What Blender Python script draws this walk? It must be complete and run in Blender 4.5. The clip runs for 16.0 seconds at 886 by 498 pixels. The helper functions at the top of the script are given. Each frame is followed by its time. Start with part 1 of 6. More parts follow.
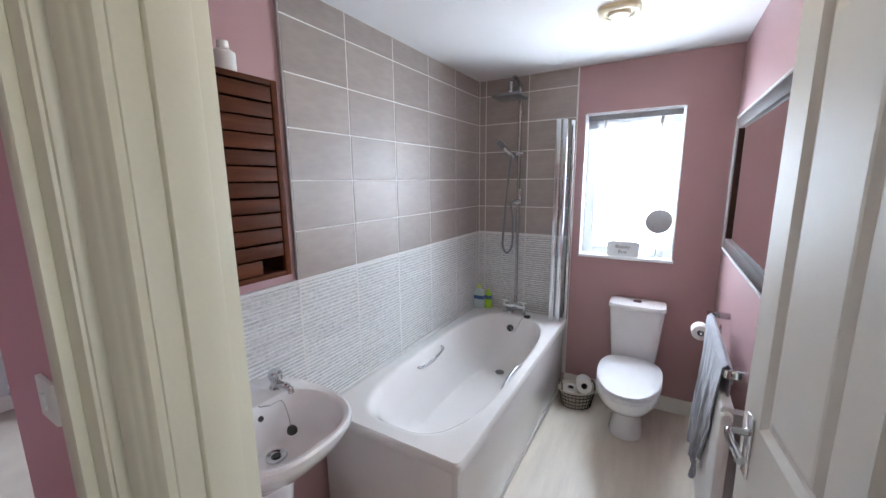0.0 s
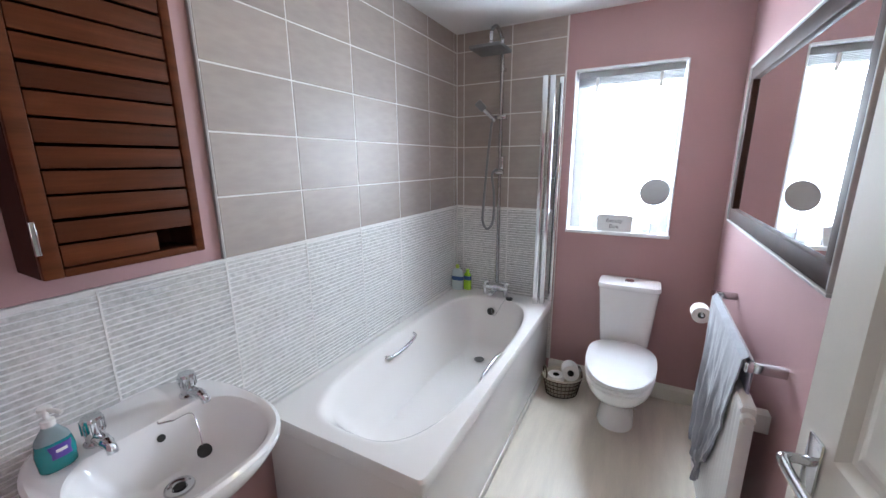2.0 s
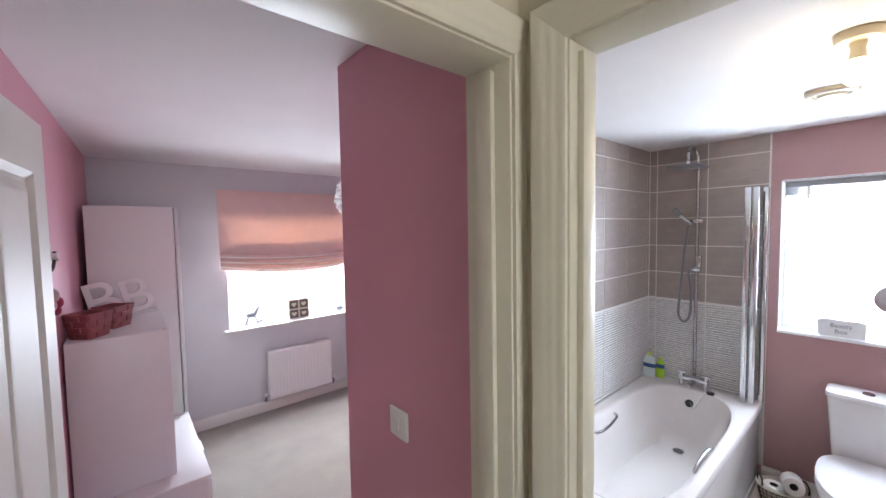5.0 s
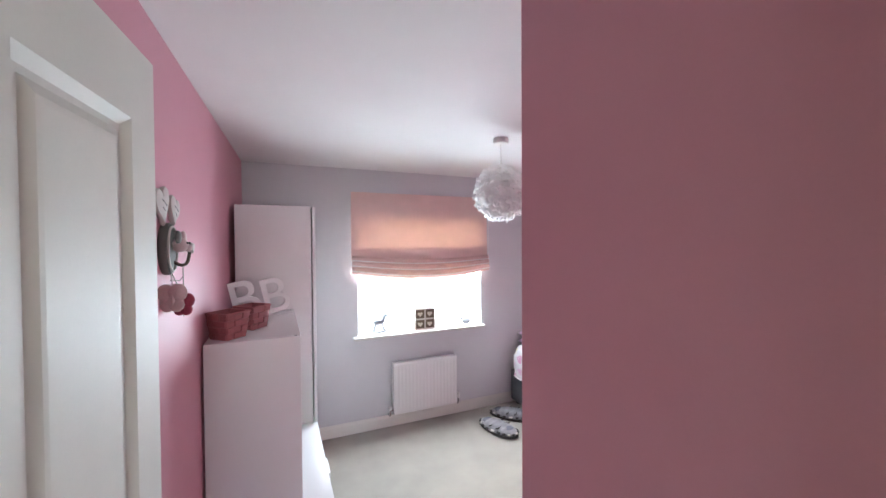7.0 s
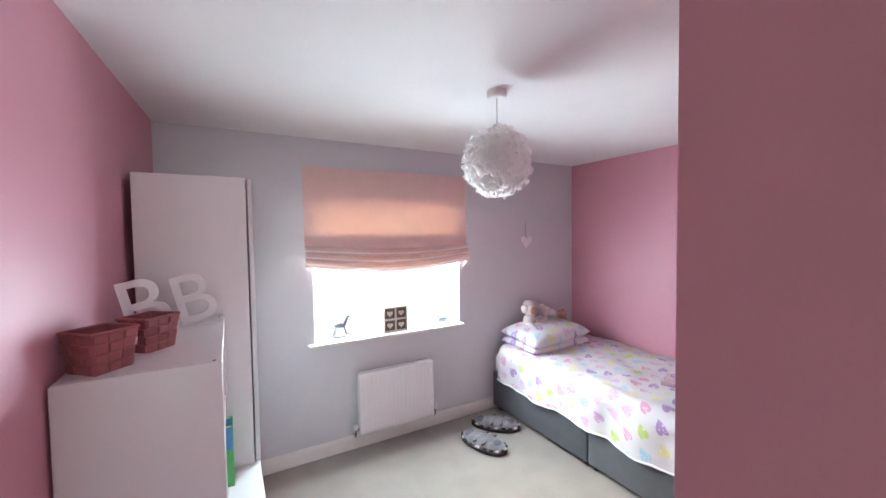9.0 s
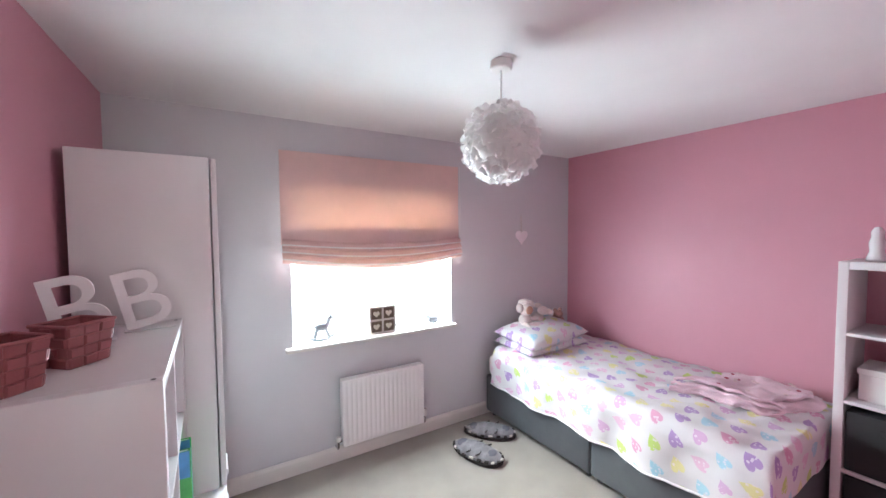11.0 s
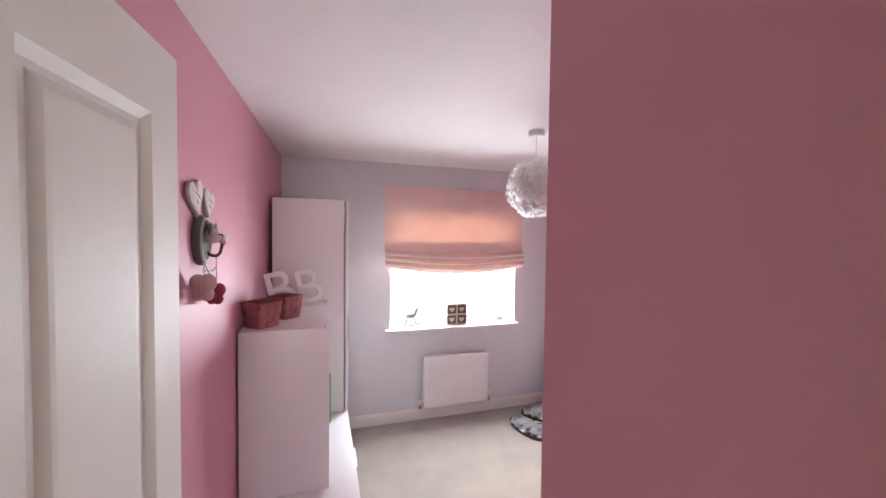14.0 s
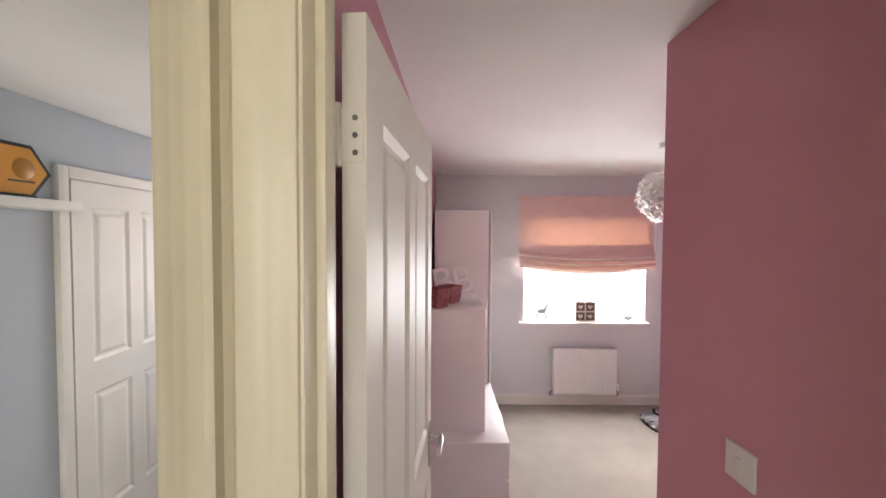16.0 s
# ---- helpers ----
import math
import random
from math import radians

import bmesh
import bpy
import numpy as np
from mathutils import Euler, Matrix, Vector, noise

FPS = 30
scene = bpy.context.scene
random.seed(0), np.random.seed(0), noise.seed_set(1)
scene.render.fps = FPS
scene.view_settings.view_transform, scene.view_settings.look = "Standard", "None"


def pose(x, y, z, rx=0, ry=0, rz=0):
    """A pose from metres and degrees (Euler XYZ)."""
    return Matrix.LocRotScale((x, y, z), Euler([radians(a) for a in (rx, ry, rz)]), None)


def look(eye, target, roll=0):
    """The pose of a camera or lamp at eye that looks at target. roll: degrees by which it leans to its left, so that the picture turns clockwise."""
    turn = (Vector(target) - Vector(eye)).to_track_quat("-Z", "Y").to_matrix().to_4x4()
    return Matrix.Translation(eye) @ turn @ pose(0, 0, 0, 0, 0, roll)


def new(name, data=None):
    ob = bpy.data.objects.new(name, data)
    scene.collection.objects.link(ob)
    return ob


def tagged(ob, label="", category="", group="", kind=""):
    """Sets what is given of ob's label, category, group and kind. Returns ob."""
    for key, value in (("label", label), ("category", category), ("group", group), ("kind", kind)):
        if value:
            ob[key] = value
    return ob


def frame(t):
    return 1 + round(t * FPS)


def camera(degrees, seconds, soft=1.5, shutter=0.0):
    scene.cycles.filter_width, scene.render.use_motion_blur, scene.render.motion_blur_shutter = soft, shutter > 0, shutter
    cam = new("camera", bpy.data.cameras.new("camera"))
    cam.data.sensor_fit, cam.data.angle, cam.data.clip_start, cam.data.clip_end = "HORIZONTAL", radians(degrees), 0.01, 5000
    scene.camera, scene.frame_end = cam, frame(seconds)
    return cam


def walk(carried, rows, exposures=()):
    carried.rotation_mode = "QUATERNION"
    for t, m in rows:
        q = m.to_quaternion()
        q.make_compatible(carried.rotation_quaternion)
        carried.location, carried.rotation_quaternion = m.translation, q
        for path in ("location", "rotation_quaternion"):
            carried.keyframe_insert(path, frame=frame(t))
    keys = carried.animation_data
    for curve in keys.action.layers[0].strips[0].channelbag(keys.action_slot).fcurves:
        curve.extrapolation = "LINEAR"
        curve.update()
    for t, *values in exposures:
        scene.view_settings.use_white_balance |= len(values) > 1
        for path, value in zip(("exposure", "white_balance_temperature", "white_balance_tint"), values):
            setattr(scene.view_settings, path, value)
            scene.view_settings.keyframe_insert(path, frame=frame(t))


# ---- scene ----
cam = camera(99.1, 16.0)
PATH = [
    (0, (0.569, 0.807, 1.558), (-0.429, 2.504, 1.205), -0.6),
    (0.5, (0.531, 0.923, 1.54), (-0.459, 2.617, 1.151), -1.2),
    (1, (0.503, 1.017, 1.508), (-0.455, 2.723, 1.093), -1.2),
    (1.5, (0.476, 1.079, 1.486), (-0.454, 2.791, 1.034), -0.9),
    (2, (0.495, 1.082, 1.466), (-0.424, 2.801, 1.019), -0.5),
    (2.5, (0.506, 1.005, 1.51), (-0.4, 2.738, 1.091), -0.7),
    (3, (0.552, 0.866, 1.622), (-0.397, 2.585, 1.239), -1.8),
    (3.5, (0.671, 0.725, 1.699), (-0.406, 2.388, 1.426), -2.7),
    (4, (0.65, 0.56, 1.737), (-0.522, 2.17, 1.546), -2),
    (4.5, (0.596, 0.446, 1.74), (-0.726, 1.941, 1.611), -1.2),
    (5, (0.498, 0.393, 1.728), (-1.023, 1.687, 1.618), -1),
    (5.2, (0.443, 0.385, 1.709), (-1.144, 1.598, 1.604), -1),
    (7.3, (-0.093, 0.493, 1.66), (-1.929, 1.286, 1.625), -0.3),
    (7.5, (-0.146, 0.51, 1.657), (-1.977, 1.312, 1.618), -0.3),
    (8, (-0.309, 0.52, 1.664), (-2.111, 1.385, 1.6), -0),
    (8.5, (-0.41, 0.532, 1.613), (-2.176, 1.471, 1.568), -0.5),
    (9, (-0.544, 0.586, 1.613), (-2.282, 1.573, 1.534), -0.8),
    (10.2, (-0.774, 0.692, 1.592), (-2.471, 1.748, 1.509), -0.4),
    (11.3, (-0.749, 0.654, 1.585), (-2.452, 1.698, 1.482), -0.4),
    (11.5, (-0.706, 0.675, 1.597), (-2.433, 1.68, 1.508), -0.3),
    (12, (-0.601, 0.631, 1.617), (-2.358, 1.585, 1.561), -0.1),
    (12.5, (-0.488, 0.585, 1.637), (-2.285, 1.462, 1.581), 0),
    (13, (-0.355, 0.55, 1.637), (-2.19, 1.343, 1.583), 0.5),
    (13.5, (-0.19, 0.536, 1.647), (-2.055, 1.256, 1.592), 0.8),
    (14, (-0.036, 0.521, 1.67), (-1.939, 1.134, 1.602), 0.7),
    (14.5, (0.111, 0.487, 1.665), (-1.823, 0.992, 1.595), 0.2),
    (15, (0.256, 0.398, 1.674), (-1.708, 0.773, 1.612), 0.2),
    (15.5, (0.366, 0.327, 1.683), (-1.618, 0.563, 1.613), -0),
    (16, (0.447, 0.293, 1.684), (-1.552, 0.292, 1.621), 0.3),
]
EXPOSURES = [(0.0, 2.5, 5900, 10), (2.0, 2.6, 5900, 9), (4.4, 2.55, 5950, 12), (5.2, 2.92, 5950, 13), (7.3, 3.05, 5850, 2), (11.5, 3.05, 5950, 1), (13.0, 3.05, 6200, 9), (14.0, 3.05, 6450, 15), (15.0, 2.95, 6650, 15), (16.0, 2.9, 6950, 14)]
walk(cam, [(t, look(eye, target, roll)) for t, eye, target, roll in PATH], EXPOSURES)

# ---- light ----
world = bpy.data.worlds.new("overcast_sky")
scene.world = world
world.use_nodes = True
sky = world.node_tree.nodes.new("ShaderNodeTexSky")
sky.sky_type, sky.sun_disc = "NISHITA", False
sky.sun_elevation, sky.sun_rotation = radians(38), radians(250)
sky.air_density, sky.dust_density = 1.0, 4.0
world.node_tree.nodes["Background"].inputs["Strength"].default_value = 0.15
world.node_tree.links.new(sky.outputs["Color"], world.node_tree.nodes["Background"].inputs["Color"])


def lamp(name, kind, matrix, power, colour, **kw):
    data = bpy.data.lights.new(name, kind)
    data.energy, data.color = power, colour
    if kind == "AREA":
        data.shape, data.size, data.size_y = "RECTANGLE", kw["w"], kw["h"]
    if kind == "SUN":
        data.angle = kw["angle"]
    if kind == "POINT":
        data.shadow_soft_size = kw["r"]
    ob = new(name, data)
    ob.matrix_basis = matrix
    return ob


lamp("sun", "SUN", look((0, 0, 10), (-3.5, 5.0, 4.0)), 3.0, (1.0, 0.97, 0.93), angle=radians(15))
# sky light at the bathroom and bedroom windows
lamp("sky_light_bathroom", "AREA", look((0.35, 3.84, 1.52), (0.30, 2.4, 1.05)), 8.8, (0.86, 0.94, 1.0), w=0.56, h=0.95)
lamp("sky_light_bedroom", "AREA", look((-3.468, 1.7125, 1.358), (-2.0, 1.78, 1.22)), 15.5, (0.88, 0.95, 1.0), w=1.13, h=0.96)
# added fill lamp that brightens the next room through an invented opening
lamp("fill_light_box_room", "AREA", look((-2.75, -0.8, 1.5), (-0.5, -0.8, 1.2)), 0.9, (0.90, 0.97, 1.0), w=0.9, h=1.0)
# added fill lamp beyond the landing, no known source there
lamp("fill_light_landing", "AREA", look((2.1, 0.3, 1.6), (0.0, 0.75, 1.2)), 4.2, (1.0, 0.94, 0.82), w=1.3, h=1.5)
lamp("bulb_light", "POINT", pose(0.425, 2.125, 2.175), 0.22, (1.0, 0.72, 0.34), r=0.03)

# ---- materials ----


def node(nt, kind, **kw):
    n = nt.nodes.new(kind)
    for k, v in kw.items():
        n.inputs[k.replace("_", " ")].default_value = v
    return n


def material(name, colour, rough=0.5, metal=0.0, vary=0.12, scale=6.0, fine=180.0, bump=0.05, coat=0.0, sheen=0.0, stretch=(1, 1, 1), trans=0.0, piece=0.0, glow=None):
    m = bpy.data.materials.new(name)
    m.use_nodes = True
    nt, L = m.node_tree, m.node_tree.links
    bsdf = nt.nodes["Principled BSDF"]
    bsdf.inputs["Roughness"].default_value, bsdf.inputs["Metallic"].default_value = rough, metal
    bsdf.inputs["Coat Weight"].default_value, bsdf.inputs["Sheen Weight"].default_value = coat, sheen
    tc = nt.nodes.new("ShaderNodeTexCoord")
    mp = nt.nodes.new("ShaderNodeMapping")
    mp.inputs["Scale"].default_value = stretch
    L.new(tc.outputs["Object"], mp.inputs["Vector"])
    big = node(nt, "ShaderNodeTexNoise", Scale=scale, Detail=4.0)
    small = node(nt, "ShaderNodeTexNoise", Scale=fine, Detail=3.0)
    for n in (big, small):
        L.new(mp.outputs["Vector"], n.inputs["Vector"])
    mix = nt.nodes.new("ShaderNodeMath")
    mix.operation = "MULTIPLY_ADD"
    L.new(small.outputs["Fac"], mix.inputs[0])
    mix.inputs[1].default_value = 0.35
    L.new(big.outputs["Fac"], mix.inputs[2])
    ramp = nt.nodes.new("ShaderNodeMapRange")
    ramp.inputs["From Min"].default_value, ramp.inputs["From Max"].default_value = 0.35, 1.0
    ramp.inputs["To Min"].default_value, ramp.inputs["To Max"].default_value = 1 - vary, 1 + vary
    L.new(mix.outputs[0], ramp.inputs["Value"])
    val = ramp.outputs[0]
    if piece:
        info = nt.nodes.new("ShaderNodeObjectInfo")
        pm = nt.nodes.new("ShaderNodeMapRange")
        pm.inputs["To Min"].default_value, pm.inputs["To Max"].default_value = 1 - piece, 1 + piece
        L.new(info.outputs["Random"], pm.inputs["Value"])
        mul = nt.nodes.new("ShaderNodeMath")
        mul.operation = "MULTIPLY"
        L.new(val, mul.inputs[0])
        L.new(pm.outputs[0], mul.inputs[1])
        val = mul.outputs[0]
    vm = nt.nodes.new("ShaderNodeVectorMath")
    vm.operation = "SCALE"
    vm.inputs[0].default_value = colour
    L.new(val, vm.inputs["Scale"])
    L.new(vm.outputs[0], bsdf.inputs["Base Color"])
    if bump:
        b = node(nt, "ShaderNodeBump", Strength=bump, Distance=0.004)
        L.new(mix.outputs[0], b.inputs["Height"])
        L.new(b.outputs[0], bsdf.inputs["Normal"])
    if trans:
        tr = nt.nodes.new("ShaderNodeBsdfTranslucent")
        if glow:
            tr.inputs["Color"].default_value = (*glow, 1)
        else:
            L.new(vm.outputs[0], tr.inputs["Color"])
        ms = nt.nodes.new("ShaderNodeMixShader")
        ms.inputs[0].default_value = trans
        out = nt.nodes["Material Output"]
        L.new(bsdf.outputs[0], ms.inputs[1])
        L.new(tr.outputs[0], ms.inputs[2])
        L.new(ms.outputs[0], out.inputs["Surface"])
    return m


def glass(name, rough=0.0, tint=(1, 1, 1)):
    m = bpy.data.materials.new(name)
    m.use_nodes = True
    b = m.node_tree.nodes["Principled BSDF"]
    b.inputs["Base Color"].default_value = (*tint, 1)
    b.inputs["Transmission Weight"].default_value, b.inputs["Roughness"].default_value, b.inputs["IOR"].default_value = 1.0, rough, 1.2
    return m


PINK_BATH = material("pink_bathroom_paint", (0.44, 0.27, 0.275), 0.45, vary=0.04, scale=2, bump=0.04)
PINK = material("pink_bedroom_paint", (0.60, 0.282, 0.348), 0.5, vary=0.04, scale=2, bump=0.04)
GREY = material("grey_wall_paint", (0.61, 0.605, 0.62), 0.6, vary=0.04, scale=2, bump=0.04)
LANDING = material("cream_landing_paint", (0.50, 0.45, 0.33), 0.6, vary=0.04, scale=2, bump=0.04)
GREY_BLUE = material("pale_blue_grey_paint", (0.42, 0.46, 0.50), 0.6, vary=0.04, scale=2, bump=0.04)
CEILING = material("white_ceiling_emulsion", (0.78, 0.77, 0.76), 0.8, vary=0.03, scale=3, fine=260, bump=0.08)
GLOSS = material("white_gloss_woodwork", (0.70, 0.68, 0.63), 0.55, vary=0.04, scale=4, bump=0.02)
GLOSS_CREAM = material("aged_cream_gloss_woodwork", (0.62, 0.58, 0.46), 0.42, vary=0.06, scale=4, bump=0.03)
UPVC = material("white_upvc", (0.80, 0.81, 0.82), 0.3, vary=0.02, bump=0.0)
TILE = material("taupe_stone_effect_tile", (0.345, 0.292, 0.262), 0.46, vary=0.24, scale=2.6, fine=22, bump=0.02, stretch=(1, 0.55, 2.2), piece=0.08)
TILE_FAR = material("taupe_stone_effect_tile_end", (0.345, 0.292, 0.262), 0.46, vary=0.24, scale=2.6, fine=22, bump=0.02, stretch=(0.55, 1, 2.2), piece=0.08)
RIB = material("white_tile_rib", (0.80, 0.79, 0.78), 0.4, vary=0.05, scale=30, bump=0.02)
RIDGE = material("ridged_grey_white_tile", (0.53, 0.52, 0.505), 0.45, vary=0.34, scale=62, fine=170, bump=0.05, piece=0.04)
GROUT = material("white_grout", (0.74, 0.72, 0.70), 0.8, vary=0.06, scale=20, bump=0.1)
ACRYLIC = material("white_bath_acrylic", (0.80, 0.77, 0.75), 0.16, vary=0.015, scale=3, bump=0.0, coat=0.3)
CERAMIC = material("white_glazed_ceramic", (0.82, 0.81, 0.81), 0.12, vary=0.015, scale=3, bump=0.0, coat=0.5)
CHROME = material("polished_chrome", (0.64, 0.65, 0.66), 0.09, 1.0, vary=0.03, bump=0.0)
STEEL = material("brushed_steel", (0.55, 0.55, 0.56), 0.3, 1.0, vary=0.08, fine=300, bump=0.02)
DARK_CHROME = material("dull_chrome", (0.42, 0.42, 0.43), 0.22, 1.0, vary=0.08, bump=0.0)
DARK_STEEL = material("dull_dark_steel", (0.24, 0.24, 0.25), 0.35, 0.9, vary=0.1, bump=0.0)
# slat grey, deepened to carry the shade of the backlit blind
GREY_SLAT = material("grey_backlit_slat", (0.34, 0.34, 0.35), 0.5, vary=0.06, bump=0.0)
SEAT = material("white_moulded_seat", (0.70, 0.69, 0.70), 0.55, vary=0.015, scale=3, bump=0.0)
DARK = material("black_rubber", (0.02, 0.02, 0.02), 0.5, vary=0.2, bump=0.02)
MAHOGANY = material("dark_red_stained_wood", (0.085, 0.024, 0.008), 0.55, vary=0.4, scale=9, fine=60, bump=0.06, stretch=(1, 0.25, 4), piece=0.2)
# carcass boards, about half the colour value of the door wood
MAHOGANY_SIDE = material("darker_carcass_wood", (0.040, 0.011, 0.007), 0.55, vary=0.35, scale=9, fine=60, bump=0.06, stretch=(1, 3, 0.3))
for wood in (MAHOGANY, MAHOGANY_SIDE):
    wood.node_tree.nodes["Principled BSDF"].inputs["Specular IOR Level"].default_value = 0.12
CARPET = material("beige_carpet_pile", (0.305, 0.272, 0.233), 0.95, vary=0.14, scale=5, fine=420, bump=0.6, sheen=0.3)
VINYL = material("pale_wood_vinyl", (0.72, 0.655, 0.56), 0.32, vary=0.12, scale=7, fine=60, bump=0.02, stretch=(3, 0.4, 1))
LAMINATE = material("white_laminate", (0.72, 0.69, 0.69), 0.35, vary=0.02, scale=4, bump=0.0)
RADIATOR = material("white_radiator_enamel", (0.78, 0.77, 0.76), 0.3, vary=0.02, bump=0.0)
WHITE_PLASTIC = material("white_plastic", (0.76, 0.75, 0.72), 0.35, vary=0.03, bump=0.0)
CREAM_PLASTIC = material("aged_cream_plastic", (0.68, 0.60, 0.42), 0.4, vary=0.05, bump=0.0)
BED_GREY = material("slate_grey_bed_fabric", (0.075, 0.08, 0.088), 0.8, vary=0.12, scale=12, fine=500, bump=0.15, sheen=0.2)
SHEET = material("white_cotton_sheet", (0.74, 0.72, 0.73), 0.85, vary=0.04, scale=8, fine=400, bump=0.1)
BLIND = material("peach_pink_blind_fabric", (0.74, 0.53, 0.50), 0.85, vary=0.06, scale=8, fine=350, bump=0.12, trans=0.11, glow=(0.86, 0.66, 0.49))
PIPING = material("cream_blind_piping", (0.86, 0.82, 0.79), 0.8, vary=0.04, bump=0.0)
BASKET = material("rose_woven_ribbon", (0.30, 0.090, 0.095), 0.5, vary=0.18, scale=14, fine=250, bump=0.1)
PETAL = material("white_paper_petal", (0.90, 0.885, 0.875), 0.7, vary=0.03, scale=30, bump=0.04, trans=0.74)
GLOBE = material("white_lamp_globe", (0.90, 0.885, 0.875), 0.7, vary=0.02, bump=0.0, trans=0.85)
TOWEL = material("blue_grey_terry_towel", (0.29, 0.30, 0.34), 0.95, vary=0.16, scale=18, fine=380, bump=0.5, sheen=0.3)
PAPER = material("white_tissue_paper", (0.80, 0.78, 0.76), 0.9, vary=0.04, fine=300, bump=0.1)
CARDBOARD = material("grey_card", (0.05, 0.045, 0.04), 0.9)
WIRE = material("bronze_wire", (0.10, 0.075, 0.055), 0.45, 0.7, vary=0.2)
LINEN = material("cream_linen", (0.60, 0.55, 0.46), 0.9, vary=0.1, fine=300, bump=0.2)
GREY_FUR = material("grey_plush", (0.16, 0.155, 0.15), 0.95, vary=0.25, scale=20, fine=260, bump=0.6, sheen=0.4)
PINK_PLUSH = material("pale_pink_plush", (0.62, 0.44, 0.44), 0.95, vary=0.14, scale=20, fine=260, bump=0.5, sheen=0.4)
RED_PLUSH = material("deep_rose_felt", (0.33, 0.05, 0.09), 0.9, vary=0.14, scale=20, fine=260, bump=0.3)
CREAM_WOOD = material("distressed_cream_wood", (0.55, 0.51, 0.47), 0.6, vary=0.16, scale=14, bump=0.08)
GREEN_WOOD = material("dark_sage_painted_wood", (0.13, 0.145, 0.13), 0.55, vary=0.15, scale=14, bump=0.06)
BLACK_BOX = material("black_fabric_box", (0.022, 0.022, 0.024), 0.8, vary=0.2, fine=300, bump=0.1)
MIRROR = material("mirror_glass", (0.92, 0.93, 0.93), 0.01, 1.0, vary=0.0, bump=0.0)
FROSTED = material("frosted_glass", (0.85, 0.87, 0.88), 0.3, vary=0.02, fine=120, bump=0.05, trans=0.75)
GLASS = glass("clear_glass")
LENS_GLASS = glass("shower_screen_glass", 0.02, (0.93, 0.97, 0.96))

# ---- mesh tools ----


def bm_new():
    return bmesh.new()


def bx(bm, x0, x1, y0, y1, z0, z1, m=None):
    v = [bm.verts.new((x, y, z)) for x in (x0, x1) for y in (y0, y1) for z in (z0, z1)]
    if m is not None:
        for p in v:
            p.co = m @ p.co
    for f in ((0, 1, 3, 2), (4, 6, 7, 5), (0, 4, 5, 1), (2, 3, 7, 6), (0, 2, 6, 4), (1, 5, 7, 3)):
        bm.faces.new([v[i] for i in f])
    return bm


def rbox(x0, x1, y0, y1, z0, z1, r=0.004, seg=2, m=None):
    bm = bx(bm_new(), x0, x1, y0, y1, z0, z1)
    bmesh.ops.recalc_face_normals(bm, faces=bm.faces)
    if r:
        bmesh.ops.bevel(bm, geom=bm.edges[:], offset=r, segments=seg, affect="EDGES", profile=0.5)
    if m is not None:
        bmesh.ops.transform(bm, matrix=m, verts=bm.verts)
    return bm


def loft(bm, rings, cap0=True, cap1=True, closed=True):
    vs = [[bm.verts.new(p) for p in r] for r in rings]
    n = len(rings[0])
    for a, b in zip(vs, vs[1:]):
        for i in range(n if closed else n - 1):
            j = (i + 1) % n
            bm.faces.new((a[i], a[j], b[j], b[i]))
    if cap0:
        bm.faces.new(vs[0][::-1])
    if cap1:
        bm.faces.new(vs[-1])
    return bm


def tube(bm, pts, r, n=10):
    pts = [Vector(p) for p in pts]
    rings, up = [], Vector((0.0123, 0.31, 0.95)).normalized()
    for i, p in enumerate(pts):
        d = (pts[min(i + 1, len(pts) - 1)] - pts[max(i - 1, 0)]).normalized()
        a = d.cross(up)
        if a.length < 0.05:
            a = d.cross(Vector((1, 0, 0)))
        a.normalize()
        b = d.cross(a).normalized()
        rr = r[i] if isinstance(r, (list, tuple)) else r
        rings.append([p + rr * (math.cos(2 * math.pi * k / n) * a + math.sin(2 * math.pi * k / n) * b) for k in range(n)])
    return loft(bm, rings)


def lathe(bm, prof, c=(0, 0, 0), n=24, m=None):
    rings = [[Vector((r * math.cos(2 * math.pi * k / n), r * math.sin(2 * math.pi * k / n), z)) for k in range(n)] for r, z in prof]
    t = Matrix.Translation(c) @ (m if m is not None else Matrix())
    return loft(bm, [[t @ p for p in r] for r in rings])


def prism(bm, pts, z0, z1):
    return loft(bm, [[(x, y, z0) for x, y in pts], [(x, y, z1) for x, y in pts]])


def bez(pts, n=16):
    pts = [Vector(p) for p in pts]
    out = []
    for i in range(len(pts) - 1):
        p0, p1, p2, p3 = pts[max(i - 1, 0)], pts[i], pts[i + 1], pts[min(i + 2, len(pts) - 1)]
        for k in range(n):
            t = k / n
            out.append(0.5 * ((2 * p1) + (p2 - p0) * t + (2 * p0 - 5 * p1 + 4 * p2 - p3) * t * t + (3 * p1 - p0 - 3 * p2 + p3) * t ** 3))
    return out + [pts[-1]]


def finish(bm, mat, name, smooth=True):
    bmesh.ops.recalc_face_normals(bm, faces=bm.faces)
    me = bpy.data.meshes.new(name)
    bm.to_mesh(me)
    bm.free()
    me.materials.append(mat)
    if smooth:
        me.polygons.foreach_set("use_smooth", [True] * len(me.polygons))
        me.set_sharp_from_angle(angle=radians(38))
    return me


def solid(name, bm, mat, label="", category="", kind="", group="", smooth=True):
    return tagged(new(name, finish(bm, mat, name, smooth)), label, category, group, kind)


def setting(name, bm, mat, label="", category="", smooth=True):
    return solid(name, bm, mat, label, category or name.split("_")[0], "structure", smooth=smooth)


def thing(name, base, label, category, group="", kind=""):
    ob = new(name)
    ob.empty_display_size = 0.05
    ob.matrix_basis = Matrix.Translation(base)
    return tagged(ob, label, category, group, kind)


